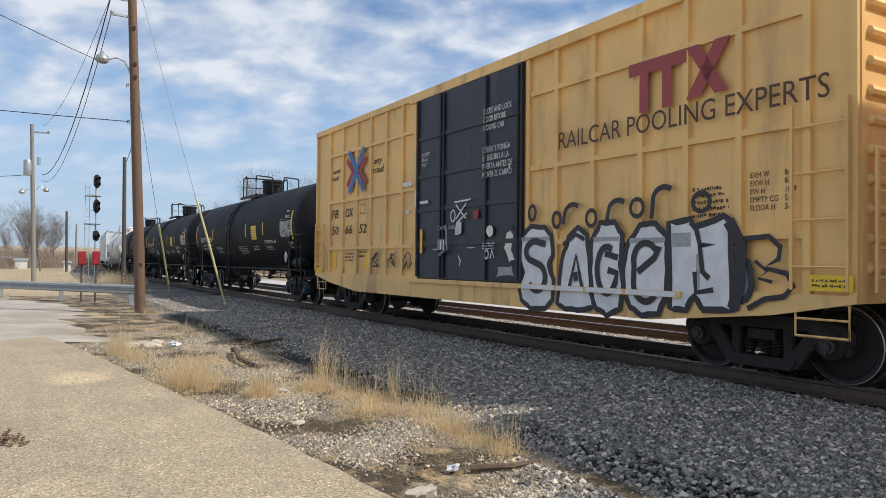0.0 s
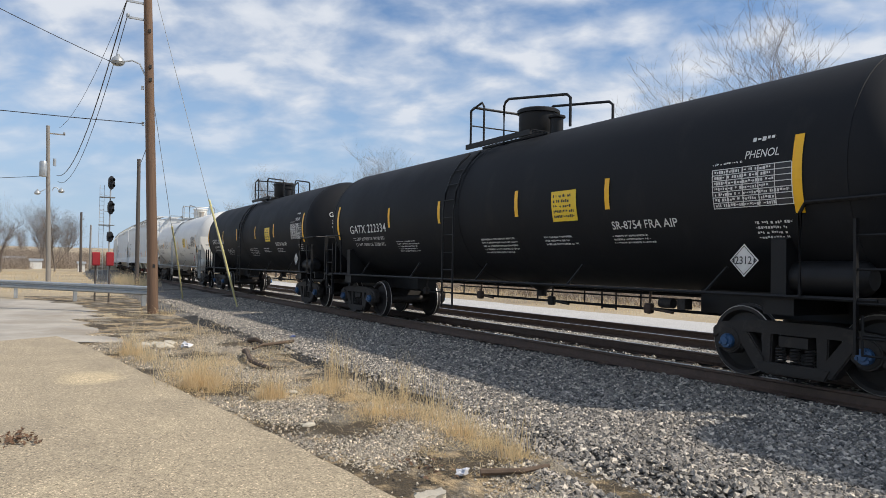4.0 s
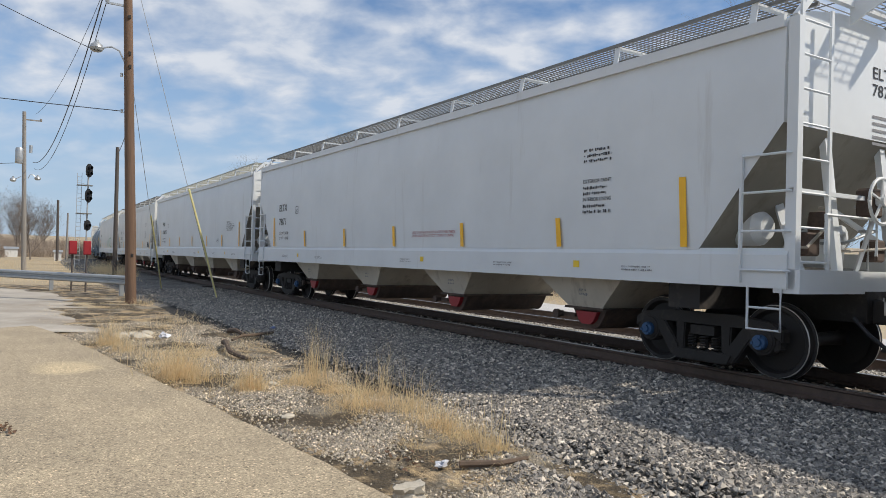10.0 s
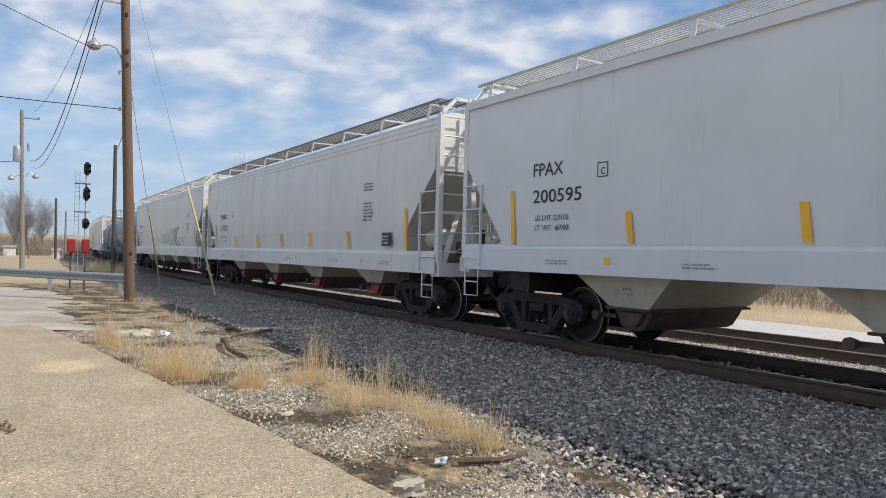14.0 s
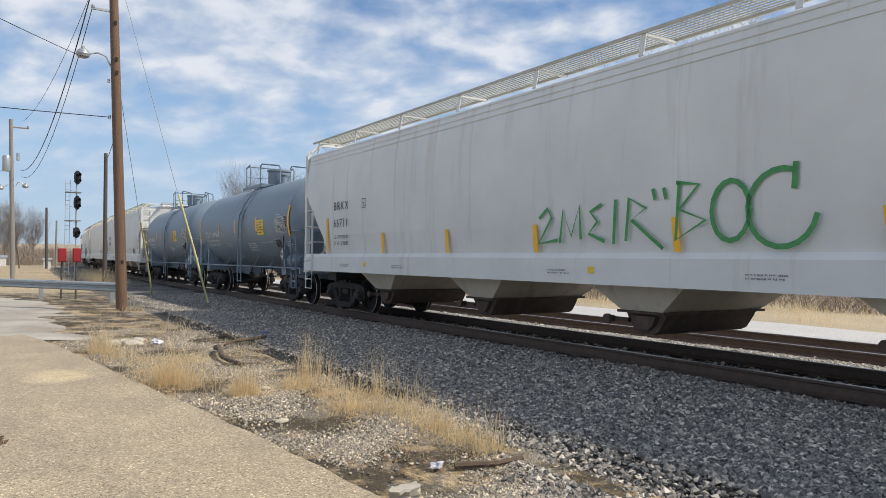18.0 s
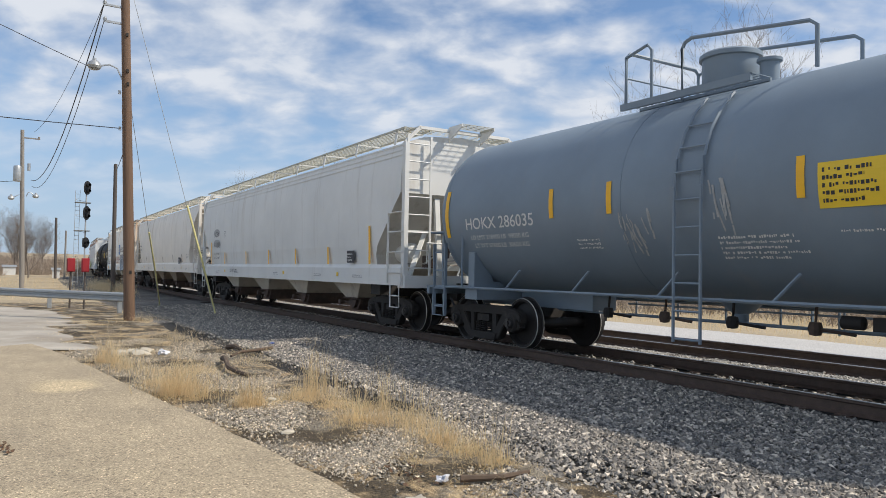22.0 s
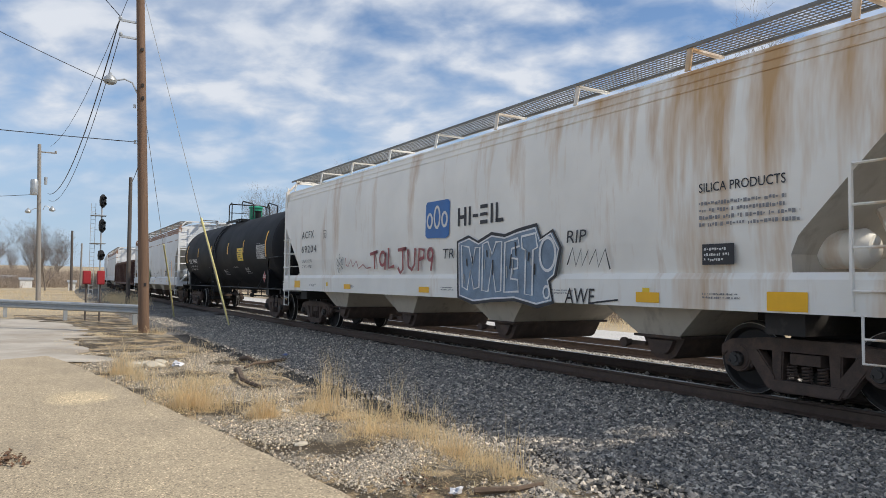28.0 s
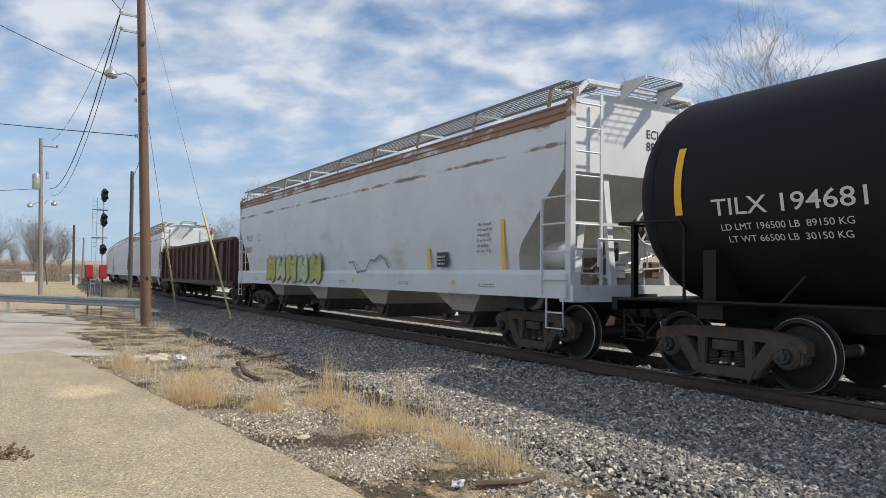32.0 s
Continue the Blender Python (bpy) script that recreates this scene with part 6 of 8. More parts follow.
    plates(car, "graffiti", inner, M_INK, yp, None, 0.025, "black sprayed strokes, rings and hooks")["kind"] = "stuff"
    for xa, xb, za, zb in ((1.96, 2.74, 1.74, 1.80), (3.74, 4.26, 1.70, 1.76), (4.46, 5.10, 1.66, 1.73), (5.22, 5.52, 1.60, 1.78), (5.60, 5.66, 1.05, 1.5)):
        plates(car, "graffiti", [(xa, xb, za, zb)], M_OVERSPRAY, yp, None, 0.021, "grey shading inside the letters")
    for xa, w_ in ((2.04, 0.84), (2.94, 0.62), (3.62, 0.74), (4.42, 0.88)):
        plates(car, "graffiti", [(xa, xa + w_, 0.946, 1.014)], M_WHITE_SPRAY, -hw - 0.12, None, 0.004, "spray paint on the door track")
    spray([(6.16, 0.94), (6.20, 1.46), (6.34, 1.40), (6.40, 1.12), (6.30, 0.96)], 71, 0.008, M_BLUE_SPRAY)
    spray([(1.52, 1.62), (1.58, 1.90), (1.74, 1.98), (1.86, 1.86), (1.80, 1.60), (1.92, 1.40), (1.70, 1.34)], 72, 0.066, M_HOP_CREAM)
    spray([(1.30, 1.08), (1.34, 1.34), (1.80, 1.36), (1.86, 1.12)], 73, 0.062, M_OVERSPRAY)
    # marks on the door
    plates(car, "door_tag", [(0.02, 0.20, 1.92, 2.14)], M_WHITE, yd, None, 0.040, "white paper tag")
    plates(car, "door_tag", [(0.60, 0.78, 2.18, 2.34)], M_RED, yd, None, 0.040, "small red plate")
    plates(car, "door_tag", [bubble(1.15, 1.94, 0.11, 0.10, 3)], M_HOP_CREAM, yd, None, 0.040, "tan paint blot")
    for pts_ in (arc(-0.10, 2.27, 0.08, 0.11, 0, 360, 14), [(0.0, 2.20), (0.36, 2.48)], [(0.0, 2.48), (0.36, 2.20)], [(0.05, 2.14), (0.4, 2.3)], [(-0.06, 2.53), (0.52, 2.55)], arc(1.05, 1.52, 0.06, 0.08, 0, 360, 10), [(1.16, 1.44), (1.22, 1.60), (1.28, 1.46)], [(0.10, 1.50), (0.18, 1.40), (0.14, 1.30)], [(1.72, 3.0), (1.72, 3.08)]):
        plates(car, "chalk_mark", ribbon(pts_, 0.032), M_WHITE, yd, None, 0.042, "white chalk mark")
    for x_, z_, w_, h_, n_ in ((-0.85, 1.60, 0.55, 0.05, 1), (0.92, 1.60, 0.42, 0.14, 3), (0.42, 1.62, 0.3, 0.05, 1)):
        bars(car, x_, z_, w_, h_, n_, M_WHITE, yd - 0.036, None, int(z_ * 10 + n_))
    tags = []
    for k, x in enumerate((-4.05, -3.15, -2.38)):
        rnd = random.Random(80 + k)
        tags += ribbon([(x + rnd.uniform(0, 0.55), 1.18 + rnd.uniform(0, 0.42)) for _ in range(12)], 0.038)
    plates(car, "graffiti", tags, M_INK, yp, None, 0.008, "thin black scrawl")["kind"] = "stuff"
    return car


# -- gondola --
def gondola(front, rear, label):
    car, mid, tc = new_car("gondola_car", front, rear, label, "gondola car")
    e, hw, z0, zt = tc / 2 + 1.6, 1.55, 1.0, 2.75
    for s in (-1, 1):
        bm = B()
        box(bm, -e, e, min(s * hw, s * (hw - 0.06)), max(s * hw, s * (hw - 0.06)), z0, zt)
        part("side_wall", bm, M_GON, car)
        bm = B()
        box(bm, -e, e, min(s * (hw - 0.08), s * (hw + 0.1)), max(s * (hw - 0.08), s * (hw + 0.1)), zt, zt + 0.12)
        box(bm, -e, e, min(s * (hw - 0.08), s * (hw + 0.06)), max(s * (hw - 0.08), s * (hw + 0.06)), z0 - 0.12, z0 + 0.06)
        part("side_chord", bm, M_GON, car)
        for i in range(14):
            x = -e + 0.3 + (2 * e - 0.6) * i / 13
            bm = B()
            prism(bm, [(s * hw, z0), (s * (hw + 0.13), z0 + 0.15), (s * (hw + 0.13), zt - 0.12), (s * hw, zt)], x - 0.08, x + 0.08, "x")
            part("side_post", bm, M_GON, car)
        bm = B()
        box(bm, s * e - 0.05, s * e + 0.05, -hw, hw, z0, zt + 0.05)
        part("end_wall", bm, M_GON, car)
        coupler(car, s * (e + 0.02), s)
        for yy in (-1, 1):
            ladder(car, "side_ladder", (s * (e - 0.5), yy * (hw + 0.15), 1.0), (s * (e - 0.5), yy * (hw + 0.15), 2.7), (s * 0.42, 0, 0), 4, M_GON)
    bm = B()
    box(bm, -e, e, -hw, hw, z0 - 0.08, z0)
    box(bm, -e, e, -0.3, 0.3, 0.70, z0)
    part("floor", bm, M_GON, car)
    add_trucks(car, mid, tc, "rust", "grey")
    return car


# the train, from the leading car visible to the last
boxcar(10.9, -1.25, "plain yellow boxcar with a black plug door", False)
boxcar(-5.54, -17.78, "yellow boxcar with black plug door and white graffiti")
TL = [(0.07, 1.55, 1.3, 0.36, 5, 11), (2.04, 1.70, 0.85, 0.20, 3, 12), (-3.6, 1.62, 1.2, 0.32, 5, 13), (3.70, 1.70, 0.95, 0.17, 3, 14), (6.2, 1.72, 0.5, 0.26, 4, 15)]
for f_, r_, num, n0, lim, lt, st in ((-22.29, -34.86, "222336", 2.25, "207200 LB  94200 KG", "78300 LB  35600 KG", (-7.03, -3.75, -1.29, 1.50, 3.73, 6.80)), (-38.92, -51.94, "222334", 2.4, "207600 LB  94100 KG", "78400 LB  35550 KG", (-7.03, -3.80, -1.38, 1.40, 3.72, 6.82)), (-56.05, -68.65, "222316", 2.6, "207900 LB  94250 KG", "78100 LB  35450 KG", (-7.08, -4.06, -1.60, 1.28, 3.70, 6.88))):
    c_ = tank_car(f_, r_, M_BLACK, M_BLACK_TRIM, "black tank car with yellow stripes and white stencilled lettering", mark="GATX", number=num, placard="2312", lines=TL,
                  stripe_list=st, notice=(n0, n0 + 0.62), weights=("LD LMT " + lim, "LT WT " + lt))
    letters(c_, "SR-8754 FRA AIP", 3.75, 1.95, 0.125, M_WHITE, 0, (2.53, 1.475), 0.008, fit=1.26)
    letters(c_, "PHENOL", 6.12, 2.74, 0.10, M_WHITE, 0, (2.53, 1.475), 0.006, fit=0.46, lean=0.15)
    bars(c_, 6.2, 2.92, 0.36, 0.11, 1, M_WHITE, 0, (2.53, 1.475), 17)
c_ = tank_car(-72.9, -86.5, M_WHITE_TANK, M_DIRTY_TRIM, "dirty white insulated tank car with black lettering", lettering=M_INK, mark="TELX", number="73287", placard="1993", placard_m=M_RED,
              lines=[(1.3, 1.62, 0.9, 0.2, 3, 11), (4.66, 1.72, 0.95, 0.08, 1, 14)], dome=M_WHITE_TANK, rail_m=M_GALV, insulated=True, truck="dust", cap="grey", r=1.50, zc=2.52,
              stripe_list=(-7.0, -4.35, -1.57, 1.42, 4.50, 6.96), notice=(3.10, 3.84), table=(5.68, 6.80), mark_x=-6.45, mark_w=2.0, placard_x=6.35, ladder_x=-0.43, stripe_z=2.28,
              weights=("LD LMT 200800 LB  88900 KG", "LT WT 77800 LB  28200 KG"))
letters(c_, "DOT E-13856\nSR-8266", 4.66, 2.17, 0.105, M_INK, 0, (2.52, 1.50), 0.008, fit=0.95)
letters(c_, "WAS HERE", -3.80, 2.12, 0.12, M_INK, 0, (2.52, 1.50), 0.0, fit=1.1)
plates(c_, "graffiti", ribbon([(-3.85, 2.28), (-3.83, 2.62), (-3.6, 2.30), (-3.55, 2.62), (-3.35, 2.28), (-3.3, 2.6), (-3.05, 2.58), (-3.15, 2.28), (-2.9, 2.3), (-2.8, 2.62), (-2.58, 2.55), (-2.7, 2.42), (-2.43, 2.25)], 0.03), M_INK, 0, (2.52, 1.50), 0.005, "black scrawled tag")
plates(c_, "graffiti", ribbon([(2.6, 1.85), (2.75, 2.0), (3.0, 1.92), (3.2, 1.98), (3.5, 1.88), (3.2, 1.9), (3.3, 1.7)], 0.02) + ribbon(arc(-0.95, 2.55, 0.12, 0.16, 0, 360, 10), 0.015), M_INK_SOFT, 0, (2.52, 1.50), 0.005, "faint black sketch")
c6, e6, y6 = hopper_car(-90.65, -106.72, M_HOP_A, "clean pale grey covered hopper car with yellow stripes", mark="ELTX", number="7871", cap="blue", outlet_m=M_RED, mark_x=-7.58, mark_w=0.70, number_w=0.63,
           stripe_xs=[-8.05, -5.34, -2.55, 0.15, 2.92, 5.69, 8.10], weights=("LD LMT 218500", "LT  WT   67500"))
bars(c6, 6.25, 2.85, 0.6, 0.24, 3, M_INK, y6, None, 6)
letters(c6, "EXTERIOR PAINT", 6.25, 2.56, 0.055, M_INK, y6, None, 0.008, fit=0.58)
bars(c6, 6.25, 2.36, 0.6, 0.17, 2, M_INK, y6, None, 7)
letters(c6, "INTERIOR LINING", 6.25, 2.29, 0.055, M_INK, y6, None, 0.008, fit=0.58)
bars(c6, 6.25, 2.09, 0.6, 0.17, 2, M_INK, y6, None, 8)
letters(c6, "USED CAN WEAR RUBBER SHOES WHEN INSIDE\nSHARP OBJECTS MUST NOT CONTACT LINING", 1.0, 1.88, 0.05, M_RED, y6, None, 0.004, fit=1.7)
c7, e7, y7 = hopper_car(-110.75, -126.75, M_HOP_A, "pale grey covered hopper car with mesh roof walk", mark="FPAX", number="200595", walk_m=M_GRATE_PALE, mark_x=-7.50, mark_w=0.72, number_w=1.14,
           stripe_xs=[-8.05, -5.40, -2.84, 0.05, 2.92, 5.52, 8.02], weights=("LD LMT 220100", "LT  WT   65900"))
letters(c7, "LINING APPLIED 2-16\nCAUTION. DO NOT USE STEAM,\nBOILING WATER OR SHARP OBJECTS\nTO CLEAN. ENTER CAR WITH\nCLEAN SOFT SOLED SHOES", 6.2, 2.52, 0.055, M_INK, y7, None, 0.006, fit=1.2)
bars(c7, 4.7, 1.76, 0.36, 0.17, 3, M_INK, y7, None, 9)
hopper_car(-130.83, -146.50, M_HOP_C, "dusty grey covered hopper car", "round", mark="MBKX", number="170303", outlet_m=M_RED, mark_x=-7.16, mark_w=0.88, number_w=1.0, sill_lift=-0.14,
           stripe_xs=[-7.90, -5.08, -2.40, 0.0, 2.45, 5.09, 8.13], weights=("LD LMT 219800", "LT  WT   66200"), notice_x=7.03, capacity_x=6.0)
car9, e9, y9 = hopper_car(-150.55, -166.95, M_HOP_C, "grey covered hopper car with green graffiti scrawl", "round", mark="BRKX", number="66711", walk_m=M_GRATE_PALE, mark_x=-7.76, mark_w=0.85, number_w=0.78,
           sill_lift=-0.10, stripe_xs=[-8.19, -5.10, -2.45, 0.18, 2.98, 5.58, 8.24], weights=("LD LMT 218500 LBS", "LT  WT   67500 LBS"), capacity_x=6.6)
gz = []
for pts in ([(0.3, 2.05), (0.5, 2.2), (0.6, 2.05), (0.3, 1.65), (0.75, 1.7)], [(0.8, 1.65), (0.86, 2.15), (1.05, 1.75), (1.22, 2.2), (1.26, 1.7)], [(1.68, 2.2), (1.45, 2.1), (1.6, 1.95), (1.42, 1.78), (1.75, 1.66)],
            [(1.92, 1.62), (1.95, 2.25)], [(2.15, 1.66), (2.2, 2.25), (2.5, 2.1), (2.25, 1.95), (2.8, 1.55)], [(2.62, 2.35), (2.66, 2.2)], [(2.8, 2.35), (2.84, 2.2)], [(3.0, 2.4), (3.35, 2.35), (3.05, 2.05), (3.45, 1.9), (3.0, 1.66), (3.05, 2.4)]):
    gz += ribbon(pts, 0.055)
gz += ribbon(arc(3.8, 2.0, 0.26, 0.36, 0, 360, 16), 0.065) + ribbon(arc(4.45, 2.0, 0.42, 0.44, 70, 350, 16), 0.065) + ribbon([(4.62, 2.5), (4.6, 2.2)], 0.07)
plates(car9, "graffiti", gz, M_GREEN_SPRAY, y9, None, 0.012, "green sprayed scrawl")
for f_, r_, mk, num, mx, st in ((-170.87, -180.05, "TILX", "161467", -4.40, (-5.34, -2.35, -0.26, 2.25, 5.38)), (-184.20, -193.38, "HOKX", "286035", -4.57, (-5.22, -2.10, -0.82, 2.12, 5.23))):
    c_ = tank_car(f_, r_, M_GREY_TANK, M_GREY_TANK, "slate grey tank car with yellow stripes and white lettering", cap="grey", dome=M_GREY_TANK, mark=mk, number=num, placard="1824",
             stripe_list=st, notice=(2.32, 3.03), table=(4.18, 5.22), mark_x=mx, mark_w=2.0, placard_x=4.53, ladder_x=0.42, r=1.53, zc=2.52, over=1.44, dome_x=0.1, weights=("LD LMT 218400 LB  99050 KG", "LT WT 67600 LB  30650 KG"),
             lines=[(0.95, 1.52, 1.2, 0.36, 5, 11), (2.5, 1.84, 0.8, 0.06, 1, 12), (-1.6, 1.72, 0.6, 0.2, 3, 13), (3.2, 1.84, 0.6, 0.06, 1, 14), (4.9, 1.60, 0.45, 0.3, 4, 15)])
    plates(c_, "data_panel", [(3.91, 4.44, 1.62, 1.95)], M_INK, 0, (2.52, 1.53), 0.006, "black panel with a white border")
    plates(c_, "panel_border", [(3.90, 4.45, 1.945, 1.962), (3.90, 4.45, 1.608, 1.625), (3.895, 3.912, 1.608, 1.962), (4.438, 4.455, 1.608, 1.962), (4.19, 4.203, 1.68, 1.95), (3.91, 4.44, 1.672, 1.684)], M_WHITE, 0, (2.52, 1.53), 0.010)
    bars(c_, 3.95, 1.84, 0.2, 0.07, 2, M_WHITE, 0, (2.52, 1.538), 31)
    if mk == "HOKX":
        rw = random.Random(12)
        for x0_, x1_, za, zb, n_ in ((-0.75, -0.10, 1.60, 2.30, 16), (0.86, 1.20, 2.00, 2.62, 9)):
            for k in range(n_):
                x, z = rw.uniform(x0_, x1_), rw.uniform(za + 0.3, zb)
                plates(c_, "paint_smear", ribbon([(x, z), (x + rw.uniform(0, 0.05), z - rw.uniform(0.05, 0.15)), (x + rw.uniform(0.02, 0.10), z - rw.uniform(0.2, 0.5))], rw.uniform(0.012, 0.035)), M_OVERSPRAY, 0, (2.52, 1.53), 0.004, "pale paint smear")
car12, e12, y12 = hopper_car(-197.25, -212.30, M_HOP_C, "dusty pale grey covered hopper car with stencilled number", "round", mark="ACFX", number="41095", walk_m=M_GRATE_PALE, mark_x=-7.04, mark_w=0.72, number_w=0.90,
           sill_lift=-0.08, stripe_xs=[-7.50, -5.36, -2.53, 0.0, 2.50, 4.98, 7.49], weights=("LD LMT 194400", "LT  WT   68600"), notice_x=6.22)
plates(car12, "paint_patch", [bubble(-6.68, 2.78, 0.46, 0.16, 3), bubble(-6.62, 2.36, 0.52, 0.16, 4)], M_OVERSPRAY, y12, None, 0.002, "grey overspray patches")
letters(car12, "CENTER FLOW", -4.6, 1.25, 0.10, M_INK, -1.614, None, 0.006, fit=0.9, lean=0.15)
car13, e13, y13 = hopper_car(-216.40, -231.70, M_HOP_CREAM, "cream covered hopper car with enclosed sloping ends", "barrel", bay_m=M_BROWN_CHUTE, walk_m=M_GRATE_PALE, over=1.5, notice_x=5.06)
for x in (-7.0, -4.78, -2.41, 0.73, 3.67, 5.98):
    plates(car13, "reflective_stripe", ribbon([(x - 0.16, 2.0), (x + 0.16, 1.64)], 0.05), M_BROWN_INK, y13, None, 0.012)
bars(car13, -7.5, 2.35, 0.7, 0.42, 2, M_INK_SOFT, y13, None, 92)
bars(car13, 6.9, 1.8, 0.5, 0.2, 3, M_INK_SOFT, y13, None, 93)
note_ = bars(car13, 0.0, 1.75, 0.62, 0.45, 6, M_INK, 0.0, None, 94)
note_.location, note_.rotation_euler = (e13 - 1.62, -1.272, 0), (0, 0, math.atan2(0.57, 1.61))
car14, e14, y14 = hopper_car(-235.80, -251.76, M_HOP_RUST, "white covered hopper car with heavy rust streaks and graffiti", "round", mark="ACFX", number="69204", walk_m=M_GRATE, truck="rust",
           mark_x=-7.79, mark_w=1.0, number_w=1.22, sill_lift=-0.06, over=1.38, weights=("LD LMT 155300", "LT  WT   67700"))
ys_ = -1.58 - 0.034
for x, w_, za, zb in ((-8.11, 0.50, 1.17, 1.38), (-4.28, 0.44, 1.18, 1.30), (-0.2, 0.44, 1.16, 1.28), (2.85, 0.44, 1.15, 1.28), (6.05, 0.42, 1.14, 1.28), (8.12, 0.50, 1.10, 1.32)):
    plates(car14, "reflective_stripe", [(x - w_ / 2, x + w_ / 2, za, zb)], M_STRIPE, ys_, None, 0.006)
cs = [(0.76, 3.06), (-0.09, 3.06), (-0.15, 3.0), (-0.16, 2.36), (-0.09, 2.30), (0.70, 2.28), (0.80, 2.34), (0.83, 3.0)]
plates(car14, "emblem", [cs], M_BLUE, y14, None, 0.008, "blue rounded square emblem")
plates(car14, "emblem", ribbon(arc(0.03, 2.66, 0.10, 0.14, 0, 360, 14), 0.06) + ribbon(arc(0.33, 2.72, 0.11, 0.22, 0, 360, 14), 0.06) + ribbon(arc(0.63, 2.66, 0.10, 0.14, 0, 360, 14), 0.06), M_WHITE, y14, None, 0.014, "white rings on the emblem")["kind"] = "stuff"
plates(car14, "emblem", [(1.13, 1.20, 2.48, 2.84), (1.36, 1.43, 2.48, 2.84), (1.20, 1.36, 2.62, 2.69), (1.52, 1.59, 2.48, 2.84), (1.66, 1.84, 2.62, 2.68), (1.92, 2.16, 2.48, 2.55), (1.92, 2.16, 2.63, 2.69), (1.92, 2.16, 2.77, 2.84), (2.26, 2.33, 2.48, 2.84), (2.42, 2.49, 2.48, 2.84), (2.42, 2.66, 2.48, 2.55)], M_INK, y14, None, 0.008, "black block marks")["kind"] = "stuff"
letters(car14, "SILICA PRODUCTS", 6.92, 2.56, 0.115, M_INK, y14, None, 0.006, fit=1.2)
bars(car14, 6.92, 2.10, 1.55, 0.36, 4, M_INK_SOFT, y14, None, 90)
plates(car14, "data_panel", [(6.97, 7.44, 1.64, 1.90)], M_INK, y14, None, 0.006, "black panel with white print")
bars(car14, 7.0, 1.67, 0.4, 0.2, 3, M_WHITE, y14 - 0.004, None, 98)
rz = random.Random(31)


BODY = [(1.18, 1.10), (1.14, 2.18), (1.52, 2.26), (1.86, 2.14), (2.30, 2.28), (2.72, 2.22), (3.12, 2.30), (3.62, 2.36), (3.74, 2.12), (4.04, 2.24), (4.24, 1.96), (4.12, 1.52), (3.96, 1.42), (4.06, 1.08), (3.66, 1.00), (3.02, 1.10), (2.30, 1.06), (1.70, 1.00)]
plates(car14, "graffiti", [BODY], M_BLUE_SPRAY, y14, None, 0.010, "slate blue sprayed block of letters")
plates(car14, "graffiti", ribbon(BODY + BODY[:1], 0.06), M_INK, y14, None, 0.013, "dark sprayed outline")["kind"] = "stuff"
plates(car14, "graffiti", ribbon([(2.68 + (x_ - 2.68) * 0.965, 1.64 + (z_ - 1.64) * 0.93) for x_, z_ in BODY + BODY[:1]], 0.03), M_WHITE_SPRAY, y14, None, 0.016, "white sprayed edge line")["kind"] = "stuff"
LOOPS = ([(1.30, 2.10), (1.34, 1.30), (1.52, 1.24), (1.62, 1.62), (1.74, 1.26), (1.92, 1.30), (1.94, 2.04), (1.78, 2.04), (1.70, 1.72), (1.56, 2.06), (1.30, 2.10)],
         [(2.04, 2.10), (2.02, 1.24), (2.22, 1.22), (2.34, 1.74), (2.46, 1.22), (2.62, 1.24), (2.64, 2.12), (2.46, 2.12), (2.34, 1.90), (2.20, 2.14), (2.04, 2.10)],
         [(2.74, 2.10), (2.72, 1.22), (3.14, 1.24), (3.12, 1.44), (2.92, 1.46), (2.94, 1.62), (3.12, 1.64), (3.12, 1.80), (2.92, 1.82), (2.94, 1.98), (3.16, 2.02), (3.12, 2.16), (2.74, 2.10)],
         [(3.22, 2.18), (3.24, 1.98), (3.34, 1.94), (3.32, 1.20), (3.52, 1.18), (3.54, 1.94), (3.66, 1.98), (3.60, 2.22), (3.22, 2.18)])
for i, loop_ in enumerate(LOOPS):
    plates(car14, "graffiti", ribbon(loop_, 0.042), M_WHITE_SPRAY, y14, None, 0.019 + 0.001 * i, "white letter outline")["kind"] = "stuff"
    for k in range(4):
        x, z = loop_[1][0] + 0.08 + 0.09 * k, 1.36 + rz.uniform(0, 0.5)
        plates(car14, "graffiti", ribbon([(x, z), (x + rz.uniform(-0.03, 0.05), z + rz.uniform(0.12, 0.28))], 0.035), M_INK if k % 2 else M_OVERSPRAY, y14, None, 0.025, "dark shading stroke")
plates(car14, "graffiti", ribbon(arc(3.92, 1.86, 0.20, 0.27, 0, 360, 18), 0.05) + ribbon(arc(3.90, 1.24, 0.08, 0.10, 0, 360, 10), 0.04), M_WHITE_SPRAY, y14, None, 0.024, "white letter outline")["kind"] = "stuff"
plates(car14, "graffiti", ribbon([(-4.40, 1.98), (-4.36, 1.80), (-4.22, 1.76), (-4.06, 1.94), (-3.92, 1.74), (-3.72, 1.90), (-3.56, 1.70), (-3.30, 1.80), (-3.10, 1.70), (-2.84, 1.72)], 0.028), M_RED_SPRAY, y14, None, 0.010, "thin red scrawl")
